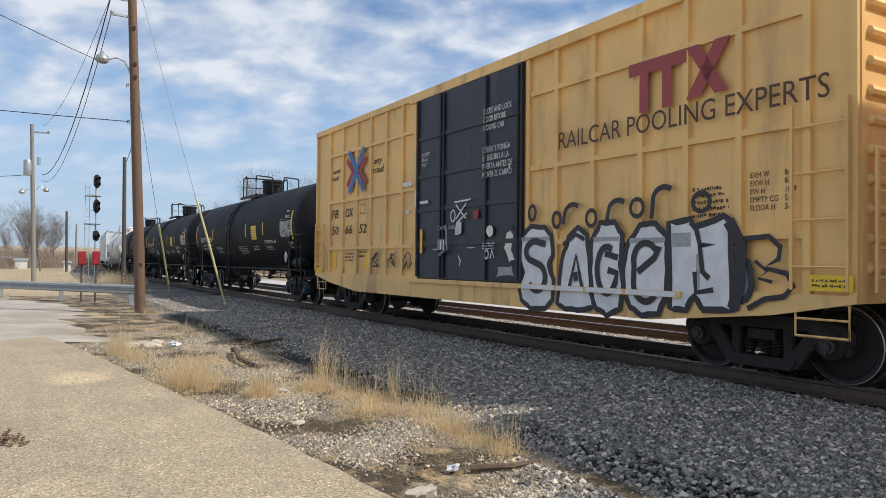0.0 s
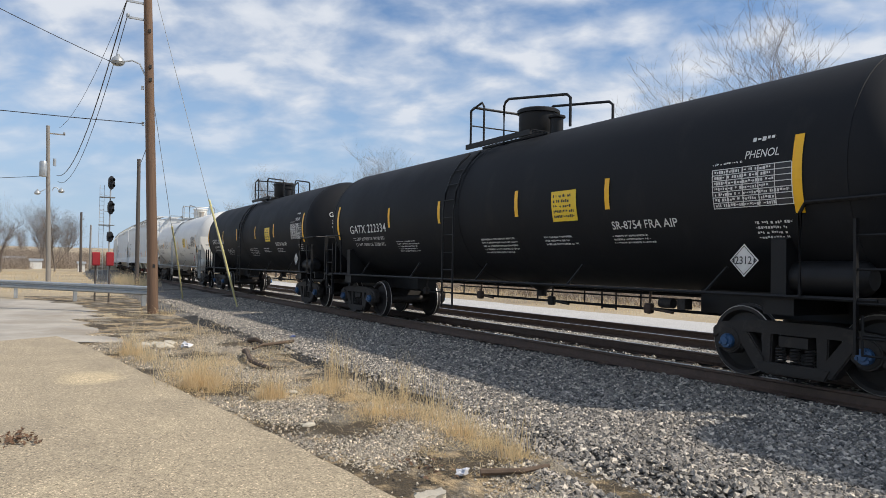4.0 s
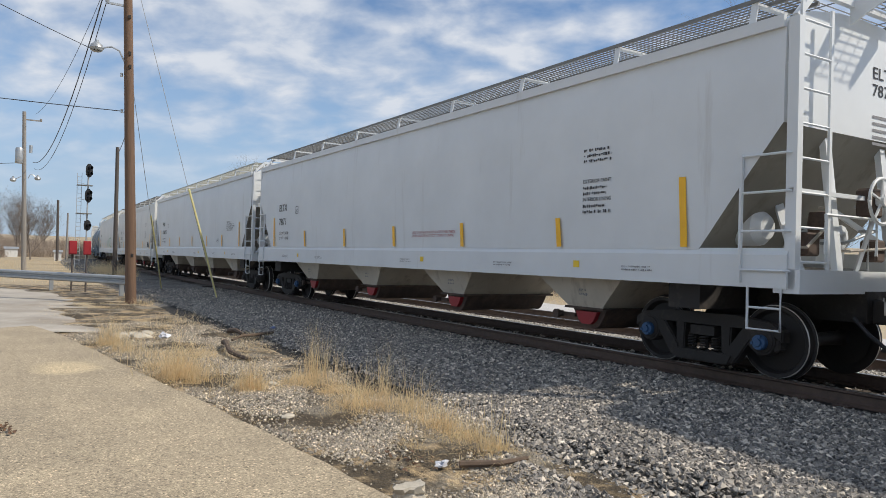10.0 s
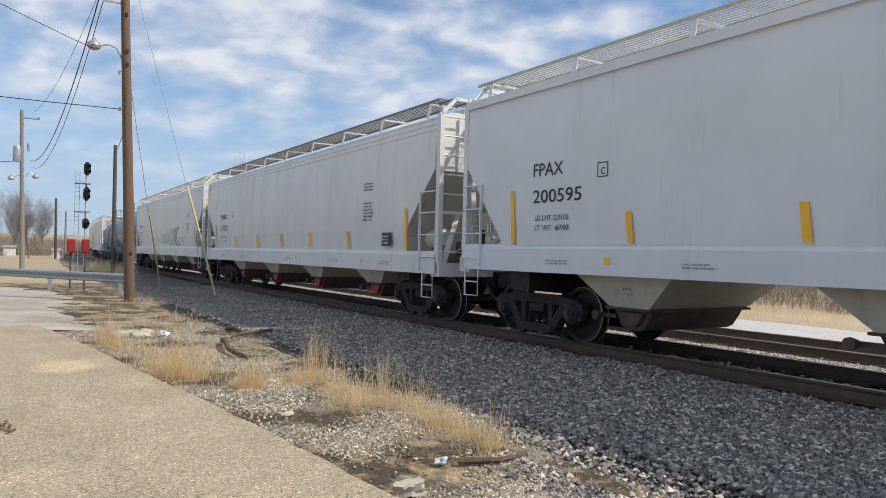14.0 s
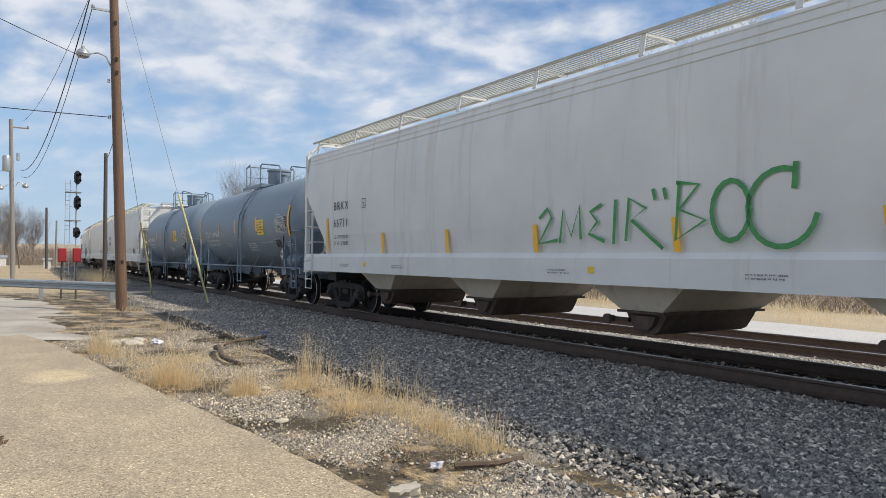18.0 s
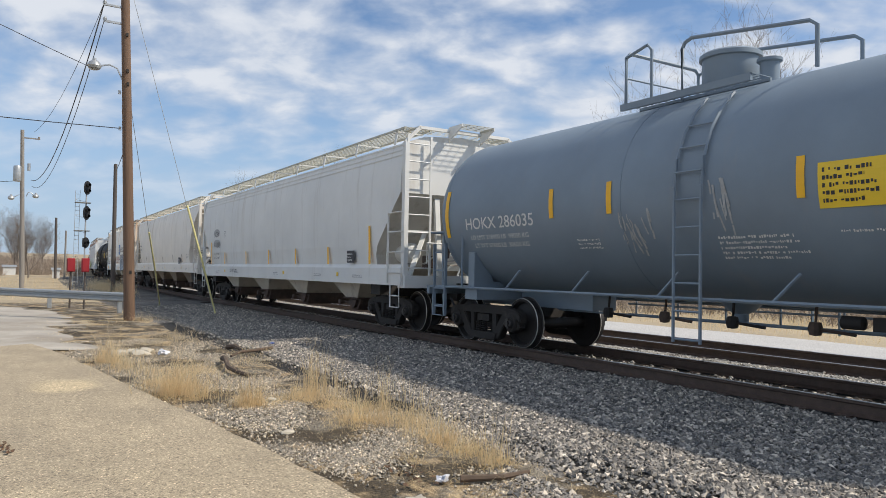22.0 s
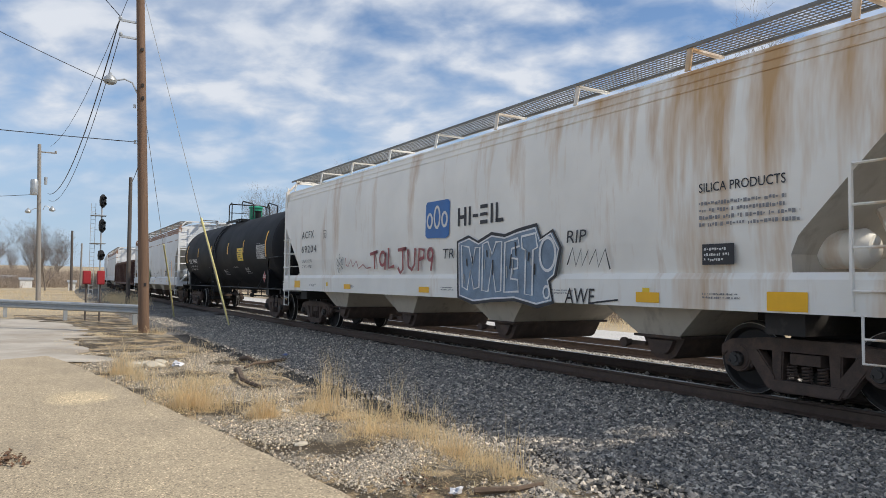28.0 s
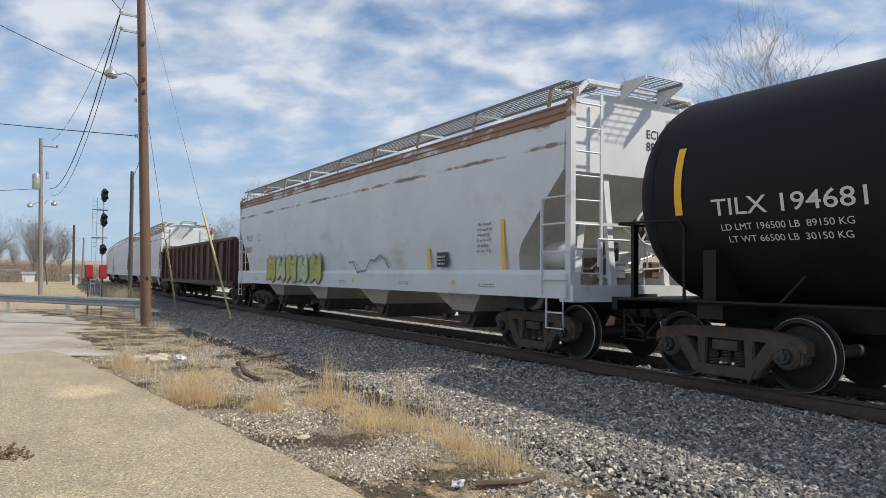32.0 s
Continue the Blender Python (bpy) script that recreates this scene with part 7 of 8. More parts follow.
SCRAWL = ([(-2.90, 2.04), (-2.48, 2.10), (-2.66, 2.06), (-2.62, 1.68)], arc(-2.20, 1.92, 0.15, 0.16, 20, 330, 10) + [(-2.04, 2.06), (-2.06, 1.66)], [(-1.90, 2.16), (-1.86, 1.70), (-1.58, 1.74)],
          [(-1.42, 2.10), (-1.02, 2.12), (-1.18, 2.10), (-1.16, 1.66), (-1.28, 1.58), (-1.40, 1.70)], [(-0.94, 2.10), (-0.90, 1.72), (-0.74, 1.64), (-0.62, 1.76), (-0.60, 2.12)], [(-0.44, 1.62), (-0.42, 2.10), (-0.20, 2.06), (-0.22, 1.90), (-0.42, 1.86)],
          arc(0.06, 1.96, 0.11, 0.12, 0, 360, 10) + [(0.16, 1.92), (0.10, 1.62)])
for i, pts_ in enumerate(SCRAWL):
    plates(car14, "graffiti", ribbon(pts_, 0.075), M_RED_SPRAY, y14, None, 0.010, "faded red sprayed letter")
for pts_ in ([(-5.02, 1.98), (-4.56, 1.70)], [(-4.98, 1.68), (-4.60, 2.02)], arc(-4.94, 1.86, 0.05, 0.07, 0, 360, 8), arc(-4.62, 1.88, 0.05, 0.07, 0, 360, 8), arc(-4.8, 2.04, 0.04, 0.06, 30, 330, 8), arc(-4.82, 1.66, 0.05, 0.06, 0, 300, 8)):
    plates(car14, "graffiti", ribbon(pts_, 0.018), M_INK, y14, None, 0.010, "thin black pen tag")
for txt, x, z, h_, w_ in (("TR", 0.56, 1.86, 0.20, 0.46), ("RIP", 4.38, 2.02, 0.20, 0.44), ("AWE", 4.34, 1.08, 0.24, 0.66)):
    letters(car14, txt, x, z, h_, M_INK, y14 - 0.008, None, 0.0, fit=w_, lean=0.1, label="thin black sprayed word")
plates(car14, "graffiti", ribbon([(4.40, 1.68), (4.52, 1.94), (4.60, 1.66), (4.72, 1.92), (4.74, 1.66), (4.88, 1.90), (4.90, 1.68), (5.04, 1.90), (5.10, 1.64), (5.24, 1.90), (5.34, 1.60)], 0.03), M_INK, y14, None, 0.012, "thin black sprayed word")
plates(car14, "graffiti", ribbon([(4.95, 1.10), (5.5, 1.16)], 0.025), M_INK, y14, None, 0.012, "thin black stroke")
tank_car(-255.77, -269.43, M_BLACK, M_BLACK_TRIM, "black tank car with a green valve housing", dome_r=0.28, dome_dx=0.10, loop=(-0.05, 1.6), bare_end=True, mark="TILX", number="194681", placard="2050", placard_m=M_RED, dome=M_GREEN, r=1.50, zc=2.55, cap="grey", truck="rust",
         stripe_list=(-7.22, -4.45, -1.65, 1.45, 3.92, 6.92), notice=(3.0, 3.84), table=(5.75, 6.88), mark_x=-6.70, mark_w=1.95, placard_x=6.54, ladder_x=-1.0, stripe_z=2.68,
         weights=("LD LMT 196500 LB  89150 KG", "LT WT 66500 LB  30150 KG"), lines=[(0.1, 1.5, 0.8, 0.3, 4, 11), (2.0, 1.85, 0.8, 0.06, 1, 12), (-2.6, 1.9, 0.5, 0.06, 1, 13), (3.6, 1.55, 0.8, 0.3, 4, 14)])
car16, e16, y16 = hopper_car(-273.46, -290.0, M_HOP_ECU, "weathered white covered hopper car with a rusted top edge", "round", mark="ECUX", number="880393", rust_edge=True, truck="rust", sill_lift=-0.10,
           mark_x=-8.6, stripe_xs=[-8.8, 5.4, 8.08], notice_x=5.75)
for i, x in enumerate((-5.45, -4.4, -3.35, -2.3, -1.2)):
    j_ = [rz.uniform(-0.08, 0.08) for _ in range(8)]
    form = [(x - 0.46, 1.14 + j_[0]), (x - 0.50 + j_[1], 1.84), (x - 0.12, 1.96 + j_[2]), (x + 0.04, 1.78 + j_[3]), (x + 0.40 + j_[4], 2.02), (x + 0.50, 1.24 + j_[5]), (x + 0.18, 1.10), (x + 0.02 + j_[6], 1.30 + j_[7])]
    plates(car16, "graffiti", [form], M_YEL_SPRAY if i % 2 == 0 else M_LIME_SPRAY, y16, None, 0.036, "yellow green sprayed letter")
    plates(car16, "graffiti", ribbon(form + form[:1], 0.05) + ribbon([(x - 0.2, 1.45 + j_[1]), (x - 0.12, 1.72), (x + 0.22, 1.62 + j_[2])], 0.045), M_INK_SOFT, y16, None, 0.040, "thin dark sprayed outline")["kind"] = "stuff"
plates(car16, "graffiti", ribbon([(1.2 + 0.26 * k, 1.65 + rz.uniform(-0.22, 0.22)) for k in range(10)], 0.05), M_INK_SOFT, y16, None, 0.010, "faded grey graffiti")
bars(car16, 7.26, 1.8, 0.5, 0.6, 6, M_INK_SOFT, y16, None, 95)
gondola(-294.0, -308.6, "brown ribbed gondola car, weathered paint")
hopper_car(-312.6, -328.4, M_HOP_ECU, "weathered white covered hopper car", "round", rust_edge=True, truck="rust")
hopper_car(-332.4, -348.4, M_HOP_A, "pale grey covered hopper car")
hopper_car(-352.4, -368.4, M_HOP_B, "white covered hopper car")
hopper_car(-372.4, -388.4, M_HOP_A, "pale grey covered hopper car")


# ---- poles, wires, signal and guard rail ----
def utility_pole(name, base, top, r0, r1, m, label):
    pole = thing(name, pose(*base), label, "utility pole")
    d = Vector(top) - Vector(base)
    bm = B()
    tube(bm, [d * (i / 6) - (Vector((0, 0, 0.4)) if i == 0 else Vector()) for i in range(7)], r0, 14, r1)
    part("pole_shaft", bm, m, pole)
    return pole


POLE_BASE, POLE_TOP = Vector((-23.5, 3.60, -0.3)), Vector((-23.60, 3.12, 11.6))


def on_pole(z):
    return POLE_BASE.lerp(POLE_TOP, (z - POLE_BASE.z) / (POLE_TOP.z - POLE_BASE.z))


def cobra_lamp(pole, at, reach):
    """A bracket lamp: curved arm, photocell, hood and glass bowl."""
    a = Vector(at)
    bm = B()
    r = Vector(reach)
    tube(bm, [a, a + r * 0.25 + Vector((0, 0, 0.30)), a + r * 0.6 + Vector((0, 0, 0.36)), a + r + Vector((0, 0, 0.26))], 0.025, 7)
    arm = part("lamp_arm", bm, M_GALV, pole)
    h = a + r * 1.25 + Vector((0, 0, 0.2))
    bm = B()
    lathe(bm, [(0.0, 0.20), (0.08, 0.19), (0.16, 0.12), (0.20, 0.02), (0.19, 0.0)], h, "z", 16)
    lathe(bm, [(0.05, 0.18), (0.05, 0.26), (0.0, 0.27)], h, "z", 10)
    part("lamp_hood", bm, M_GALV, pole)
    bm = B()
    lathe(bm, [(0.19, 0.0), (0.17, -0.05), (0.10, -0.09), (0.0, -0.10)], h, "z", 16)
    part("lamp_bowl", bm, M_LAMP, pole)


near_pole = utility_pole("utility_pole", POLE_BASE, POLE_TOP, 0.165, 0.115, M_POLE, "brown weathered wooden utility pole with a street lamp")


def rel(pole, p):
    return Vector(p) - pole.matrix_world.translation


near_pole.matrix_world = Matrix.Translation(POLE_BASE)
cobra_lamp(near_pole, rel(near_pole, on_pole(7.05)) + Vector((0, -0.12, 0)), (0.0, -0.62, 0.05))
for z in (8.75, 9.25):
    bm = B()
    p = rel(near_pole, on_pole(z))
    box(bm, p.x - 0.03, p.x + 0.03, p.y - 0.62, p.y - 0.1, p.z - 0.03, p.z + 0.03)
    lathe(bm, [(0.0, 0.0), (0.05, 0.01), (0.06, 0.07), (0.03, 0.12), (0.0, 0.13)], (p.x, p.y - 0.58, p.z), "z", 10)
    part("insulator_bracket", bm, M_GALV, near_pole)
for z in (5.55, 6.65):
    bm = B()
    p = rel(near_pole, on_pole(z))
    lathe(bm, [(0.0, -0.06), (0.045, -0.05), (0.03, 0.0), (0.045, 0.05), (0.0, 0.06)], (p.x - 0.02, p.y - 0.2, p.z), "z", 10)
    part("insulator", bm, M_GALV, near_pole)
for z in (1.2, 6.9, 7.3, 8.4):
    bm = B()
    p = rel(near_pole, on_pole(z))
    box(bm, p.x + 0.10, p.x + 0.17, p.y - 0.02, p.y + 0.05, p.z - 0.05, p.z + 0.05)
    part("bolt", bm, M_TRUCK, near_pole)

far_pole = utility_pole("utility_pole", (-55.0, 1.75, -0.3), (-54.98, 1.45, 10.3), 0.16, 0.11, M_POLE_GREY, "grey wooden utility pole with a transformer and lamps")
bm = B()
lathe(bm, [(0.0, -0.55), (0.22, -0.55), (0.24, -0.5), (0.24, 0.40), (0.20, 0.48), (0.0, 0.5)], (0.1, -0.50, 7.7), "z", 16)
part("transformer", bm, M_GALV, far_pole)
bm = B()
lathe(bm, [(0.0, -0.2), (0.10, -0.2), (0.10, 0.3), (0.0, 0.32)], (0.1, 0.15, 8.1), "z", 10)
part("cutout", bm, M_GALV, far_pole)
bm = B()
box(bm, -0.04, 0.04, -0.3, 0.75, 10.05, 10.13)
lathe(bm, [(0.0, 0.0), (0.07, 0.02), (0.06, 0.14), (0.0, 0.16)], (0, 0.68, 10.1), "z", 10)
part("crossarm", bm, M_POLE_GREY, far_pole)
for dy in (-0.75, 0.55):
    cobra_lamp(far_pole, (0.05, -0.05 + 0.1 * (dy > 0), 6.0 + 0.2 * (dy > 0)), (0, dy * 0.8, -0.15))

utility_pole("utility_pole", (-46.2, 6.1, -0.3), (-46.1, 6.02, 7.4), 0.13, 0.10, M_POLE_DARK, "dark slim wooden pole beside the track")
utility_pole("utility_pole", (-99.8, 6.65, -0.3), (-99.8, 6.55, 7.2), 0.17, 0.13, M_POLE_DARK, "dark distant wooden pole")
utility_pole("utility_pole", (-112.0, 8.6, -0.3), (-112.0, 8.6, 6.2), 0.14, 0.11, M_POLE_GREY, "pale distant wooden pole")


def hung(name, a, b, sag, r, m, label, n=14):
    a, b = Vector(a), Vector(b)
    bm = B()
    tube(bm, [a.lerp(b, i / n) - Vector((0, 0, sag * 4 * (i / n) * (1 - i / n))) for i in range(n + 1)], r, 5)
    ob = new(name, mesh_of(name, bm, m))
    return tagged(ob, label, "cable", "overhead cables")


hung("cable", on_pole(9.25) + Vector((0, -0.58, 0.1)), (-54.9, 2.05, 7.0), 1.6, 0.019, M_WIRE, "sagging black overhead cable between the poles")
hung("cable", on_pole(8.75) + Vector((0, -0.58, 0.1)), (-54.9, 2.1, 6.6), 1.7, 0.012, M_WIRE, "thin black overhead cable between the poles")
hung("cable", on_pole(11.0), (-54.9, 2.1, 10.2), 1.0, 0.010, M_WIRE, "thin black overhead wire")
hung("cable", on_pole(5.55) + Vector((0, -0.2, 0)), (-26.0, -24.0, 7.3), 0.5, 0.013, M_WIRE, "black service cable crossing the road end")
hung("cable", on_pole(7.05) + Vector((0, -0.85, 0.18)), (-12.0, -9.0, 8.95), 0.3, 0.010, M_WIRE, "thin black lamp feed cable")
hung("cable", on_pole(9.25) + Vector((0, -0.58, 0.1)), (-8.0, -6.0, 11.8), 0.2, 0.012, M_WIRE, "black overhead cable towards the road")
hung("cable", on_pole(5.55) + Vector((0, 0.1, 0)), (-46.1, 6.0, 6.9), 0.15, 0.014, M_WIRE, "thin black cable between the poles")
hung("cable", (-55, 1.3, 6.9), (-70.0, -18.0, 7.6), 0.5, 0.018, M_WIRE, "black overhead cable over the field")


def guy(anchor, top, guard_len, name="guy_wire"):
    a, b = Vector(anchor), Vector(top)
    g = thing(name, Matrix.Translation(a), "taut steel guy wire with a yellow plastic guard", "guy wire", "guy wires of the pole")
    bm = B()
    tube(bm, [Vector((0, 0, -0.1)), b - a], 0.009, 5)
    part("wire", bm, M_GALV, g)
    bm = B()
    d = (b - a).normalized()
    tube(bm, [d * 0.05, d * guard_len * 0.5 + Vector((0, 0.02, 0)), d * guard_len], 0.035, 8)
    part("guard", bm, M_GUARD, g)
    return g


guy((-25.2, 6.6, -0.25), on_pole(10.6), 3.9)
guy((-31.6, 5.98, -0.25), on_pole(7.2), 4.4)


def guard_rail():
    g = thing("guard_rail", pose(-32.6, 1.0, -0.28), "galvanised W-beam guard rail across the road end", "guard rail")
    a, b = Vector((-10.4, -6.0, 0)), Vector((5.4, 3.12, 0))
    out = Vector((0.5, -0.866, 0))
    prof = [(0.0, 0.40), (0.075, 0.44), (0.075, 0.50), (0.0, 0.555), (0.0, 0.575), (0.075, 0.63), (0.075, 0.69), (0.0, 0.73)]
    bm = B()
    rows = []
    for p in (a, a.lerp(b, 0.33), a.lerp(b, 0.66), b):
        rows.append([bm.verts.new((p.x + o * out.x, p.y + o * out.y, z)) for o, z in prof] + [bm.verts.new((p.x + (o - 0.006) * out.x, p.y + (o - 0.006) * out.y, z)) for o, z in prof[::-1]])
    n = len(rows[0])
    for r0, r1 in zip(rows, rows[1:]):
        for k in range(n):
            bm.faces.new((r0[k], r0[(k + 1) % n], r1[(k + 1) % n], r1[k]))
    bm.faces.new(rows[0])
    bm.faces.new(rows[-1][::-1])
    part("beam", bm, M_GALV, g)
    for i in range(5):
        p = a.lerp(b, 0.10 + 0.218 * i)
        bm = B()
        box(bm, p.x - 0.15, p.x - 0.01, p.y - 0.03, p.y + 0.11, -0.3, 0.70)
        bmesh.ops.bevel(bm, geom=bm.edges, offset=0.01, segments=1, affect="EDGES")
        part("post", bm, M_GALV, g)


guard_rail()


def signal():
    g = thing("railway_signal", pose(-59.7, 5.86, -0.3), "tall railway signal mast with three black oval heads", "railway signal")
    bm = B()
    tube(bm, [(0, 0, 0), (0, 0, 8.0)], 0.055, 10)
    part("mast", bm, M_SILVER, g)
    for z in (3.40, 5.62, 7.50):
        bm = B()
        ring = [(0.27 * math.cos(a), (0.52 if z > 4 else 0.40) * math.sin(a)) for a in [2 * math.pi * k / 24 for k in range(24)]]
        bmv = [(y, zz) for y, zz in ring]
        prism(bm, [(y, z + zz) for y, zz in bmv], 0.05, 0.12, "x")
        head = part("signal_head", bm, M_SIGNAL, g)
        head.rotation_euler = (0, 0, radians(28))
        for dz in ((0.22, -0.22) if z > 4 else (0.0,)):
            bm = B()
            lathe(bm, [(0.13, 0.0), (0.13, 0.26), (0.115, 0.26), (0.115, 0.02), (0.0, 0.02)], (0.12, 0, z + dz), "x", 14)
            part("visor", bm, M_SIGNAL, head)
        bm = B()
        box(bm, -0.14, 0.05, -0.12, 0.12, z - 0.34, z + 0.34)
        part("signal_case", bm, M_SIGNAL, head)
    bm = B()
    for off in (-0.72, -0.42):
        tube(bm, [(-0.1, off, 0.2), (-0.1, off, 7.3)], 0.018, 5)
    for k in range(22):
        tube(bm, [(-0.1, -0.72, 0.5 + 0.31 * k), (-0.1, -0.42, 0.5 + 0.31 * k)], 0.012, 5)
    for z in (4.3, 5.4, 6.6):
        tube(bm, [(-0.1, -0.72, z), (0, 0, z - 0.15)], 0.016, 5)
    part("ladder", bm, M_SILVER, g)
    for z in (6.35, 4.25):
        bm = B()
        box(bm, -0.35, 0.35, -0.75, 0.3, z, z + 0.05)
        part("platform", bm, M_GRATE, g)


signal()
for x, y, w in ((-30.95, 2.58, 0.28), (-29.9, 2.97, 0.26)):
    g = thing("red_box", pose(x, y, -0.27), "red metal box on a slim post", "sign box", "red boxes by the crossing")
    bm = B()
    tube(bm, [(0, 0, -0.1), (0, 0, 1.7)], 0.035, 8)
    part("post", bm, M_POLE_DARK, g)
    bm = B()
    box(bm, -0.04, 0.16, -w / 2, w / 2, 1.40, 1.92)
    bmesh.ops.bevel(bm, geom=bm.edges, offset=0.02, segments=1, affect="EDGES")
    part("case", bm, M_RED, g)
    bm = B()
    box(bm, 0.16, 0.18, -w / 2 + 0.03, w / 2 - 0.03, 1.44, 1.88)
    part("door", bm, M_RED, g)

# distant white sheds and cabinets beyond the field
for x, y, a, b, h in ((-130.0, -6.5, 5.0, 3.0, 2.2), (-122.0, 2.2, 1.6, 1.2, 1.6), (-104.0, 7.0, 0.8, 0.6, 1.4), (-138.0, -2.0, 6.0, 1.0, 1.5)):
    g = thing("shed", pose(x, y, ground_z(x, y) - 0.05), "small white distant shed at the field's edge", "shed")
    bm = B()
    box(bm, -b / 2, b / 2, -a / 2, a / 2, 0, h * 0.8)
    part("wall", bm, M_BOXWHITE, g)
    bm = B()
    prism(bm, [(-b / 2 - 0.15, h * 0.8), (0, h), (b / 2 + 0.15, h * 0.8)], -a / 2 - 0.15, a / 2 + 0.15)
    part("roof", bm, M_GALV, g)


# ---- bare trees and thicket ----
def branch(rnd, verts, faces, p, d, length, r, depth, tips):
    segs = 3 if depth < 3 else 2
    sides = 6 if depth == 0 else (4 if depth < 3 else 3)
    ring_prev = None
    pos, way_ = Vector(p), Vector(d).normalized()
    for i in range(segs + 1):
        rr = r * (1 - 0.55 * i / segs) if depth < 5 else r * (1 - 0.8 * i / segs)
        side = way_.cross(Vector((0.31, 0.2, 0.93)))
        side.normalize()
        upw = side.cross(way_)
        base = len(verts)
        for k in range(sides):
            a = 2 * math.pi * k / sides
            verts.append(tuple(pos + (side * math.cos(a) + upw * math.sin(a)) * rr))
        if ring_prev is not None:
            for k in range(sides):
                faces.append((ring_prev + k, ring_prev + (k + 1) % sides, base + (k + 1) % sides, base + k))
        ring_prev = base
        if i < segs:
            pos = pos + way_ * (length / segs)
            way_ = (way_ + Vector((rnd.uniform(-1, 1), rnd.uniform(-1, 1), rnd.uniform(-0.5, 0.9))) * (0.10 + 0.05 * depth)).normalized()
            tips.append((tuple(pos), tuple(way_), length, rr, depth, (i + 1) / segs))


def tree_meshes(seed, height, spread, depth_max=5, trunk_r=0.2, kids=(5, 4, 4, 3, 3)):
    rnd = random.Random(seed)
    tv, tf, cv, cf = [], [], [], []
    level = []
    branch(rnd, tv, tf, (0, 0, -0.3), (rnd.uniform(-0.06, 0.06), rnd.uniform(-0.06, 0.06), 1), height * 0.55, trunk_r, 0, level)
    for depth in range(1, depth_max + 1):
        nxt = []
        for pos, d, length, r, dep, along in level:
            if dep == 0 and along < 0.3:
                continue
            n = kids[depth - 1] if along > 0.9 else max(1, kids[depth - 1] - 2)
            for k in range(n):
                a = rnd.uniform(0, 2 * math.pi)
                out = Vector((math.cos(a), math.sin(a), rnd.uniform(-0.1, 0.6)))
                w_ = (Vector(d) * rnd.uniform(0.7, 1.1) + out * spread * rnd.uniform(0.5, 1.0) + Vector((0, 0, 0.12))).normalized()
                branch(rnd, cv, cf, pos, w_, length * rnd.uniform(0.52, 0.80), max(0.006, r * rnd.uniform(0.45, 0.7)), depth, nxt)
        level = nxt
    return raw_mesh("trunk", tv, tf, M_BARK, True), raw_mesh("crown", cv, cf, M_BARK, True), len(cf)


TREES = []
for i, (seed, height, spread) in enumerate(((3, 11, 0.62), (8, 10, 0.95), (15, 12, 0.55), (23, 9, 0.85))):
    trunk_me, crown_me, n_ = tree_meshes(seed, height, spread, 5, 0.20, (4, 4, 3, 3, 2))
    t_ = thing("tree", pose(-60 - 6 * i, 60 + 3 * i, 0), "leafless deciduous tree with fine grey-brown branches", "tree", "bare trees behind the line")
    part("trunk", trunk_me, None, t_)
    part("crown", crown_me, None, t_, "bare twigs")
    TREES.append(t_)


def plant_tree(kind, x, y, size, turn):
    o = copy_thing(TREES[kind], Matrix.Translation((x, y, ground_z(x, y) - 0.1)) @ Matrix.Rotation(turn, 4, "Z") @ Matrix.Scale(size, 4))
    o.scale = (size, size, size)
    return o


rnd_t = random.Random(77)


def at_azimuth(az, dist):
    return dist * math.sin(radians(az)), dist * math.cos(radians(az))


# single trees that stand up above the cars
for az, dist, kind, size in ((-38.4, 38, 1, 0.95), (-75.5, 84, 1, 0.60), (-74.0, 82, 3, 0.64), (-71.5, 76, 1, 0.62), (-69.3, 72, 3, 0.66), (-66.5, 66, 1, 0.58), (-64.0, 62, 3, 0.50), (-62.8, 62, 1, 0.8), (-60.5, 66, 3, 0.7), (-56.5, 70, 2, 0.62), (-65.0, 68, 0, 0.7), (-68.0, 78, 3, 0.75), (-70.5, 80, 1, 0.8), (-72.5, 84, 0, 0.78), (-74.5, 95, 3, 0.5),
                               (-48, 60, 2, 0.55), (-52, 64, 0, 0.6), (-31, 44, 1, 0.6), (-76, 105, 0, 0.5), (-78, 118, 1, 0.5), (-80, 130, 2, 0.48), (-87.8, 104, 3, 0.66), (-91.0, 96, 1, 0.62)):
    x, y = at_azimuth(az, dist)
    plant_tree(kind, x, y, size, rnd_t.uniform(0, 6.28))
for k in range(20):
    az = rnd_t.uniform(-96, -80)
    dist = rnd_t.uniform(125, 190)
    x, y = at_azimuth(az, dist)
    if y > line_y(max(x, -260)) - 4 and y < line_y(max(x, -260)) + 12:
        continue
    plant_tree((1, 3)[k % 2], x, y, rnd_t.uniform(0.5, 0.8), rnd_t.uniform(0, 6.28))
for k in range(40):
    x = rnd_t.uniform(-150, 30)
    y = line_y(x) + rnd_t.uniform(26, 60)
    plant_tree(k % 4, x, y, rnd_t.uniform(0.3, 0.5), rnd_t.uniform(0, 6.28))
for i, t_ in enumerate(TREES):
    x, y = -150 - 9 * i, 62 + 6 * i
    t_.matrix_world = Matrix.Translation((x, y, ground_z(x, y) - 0.1))


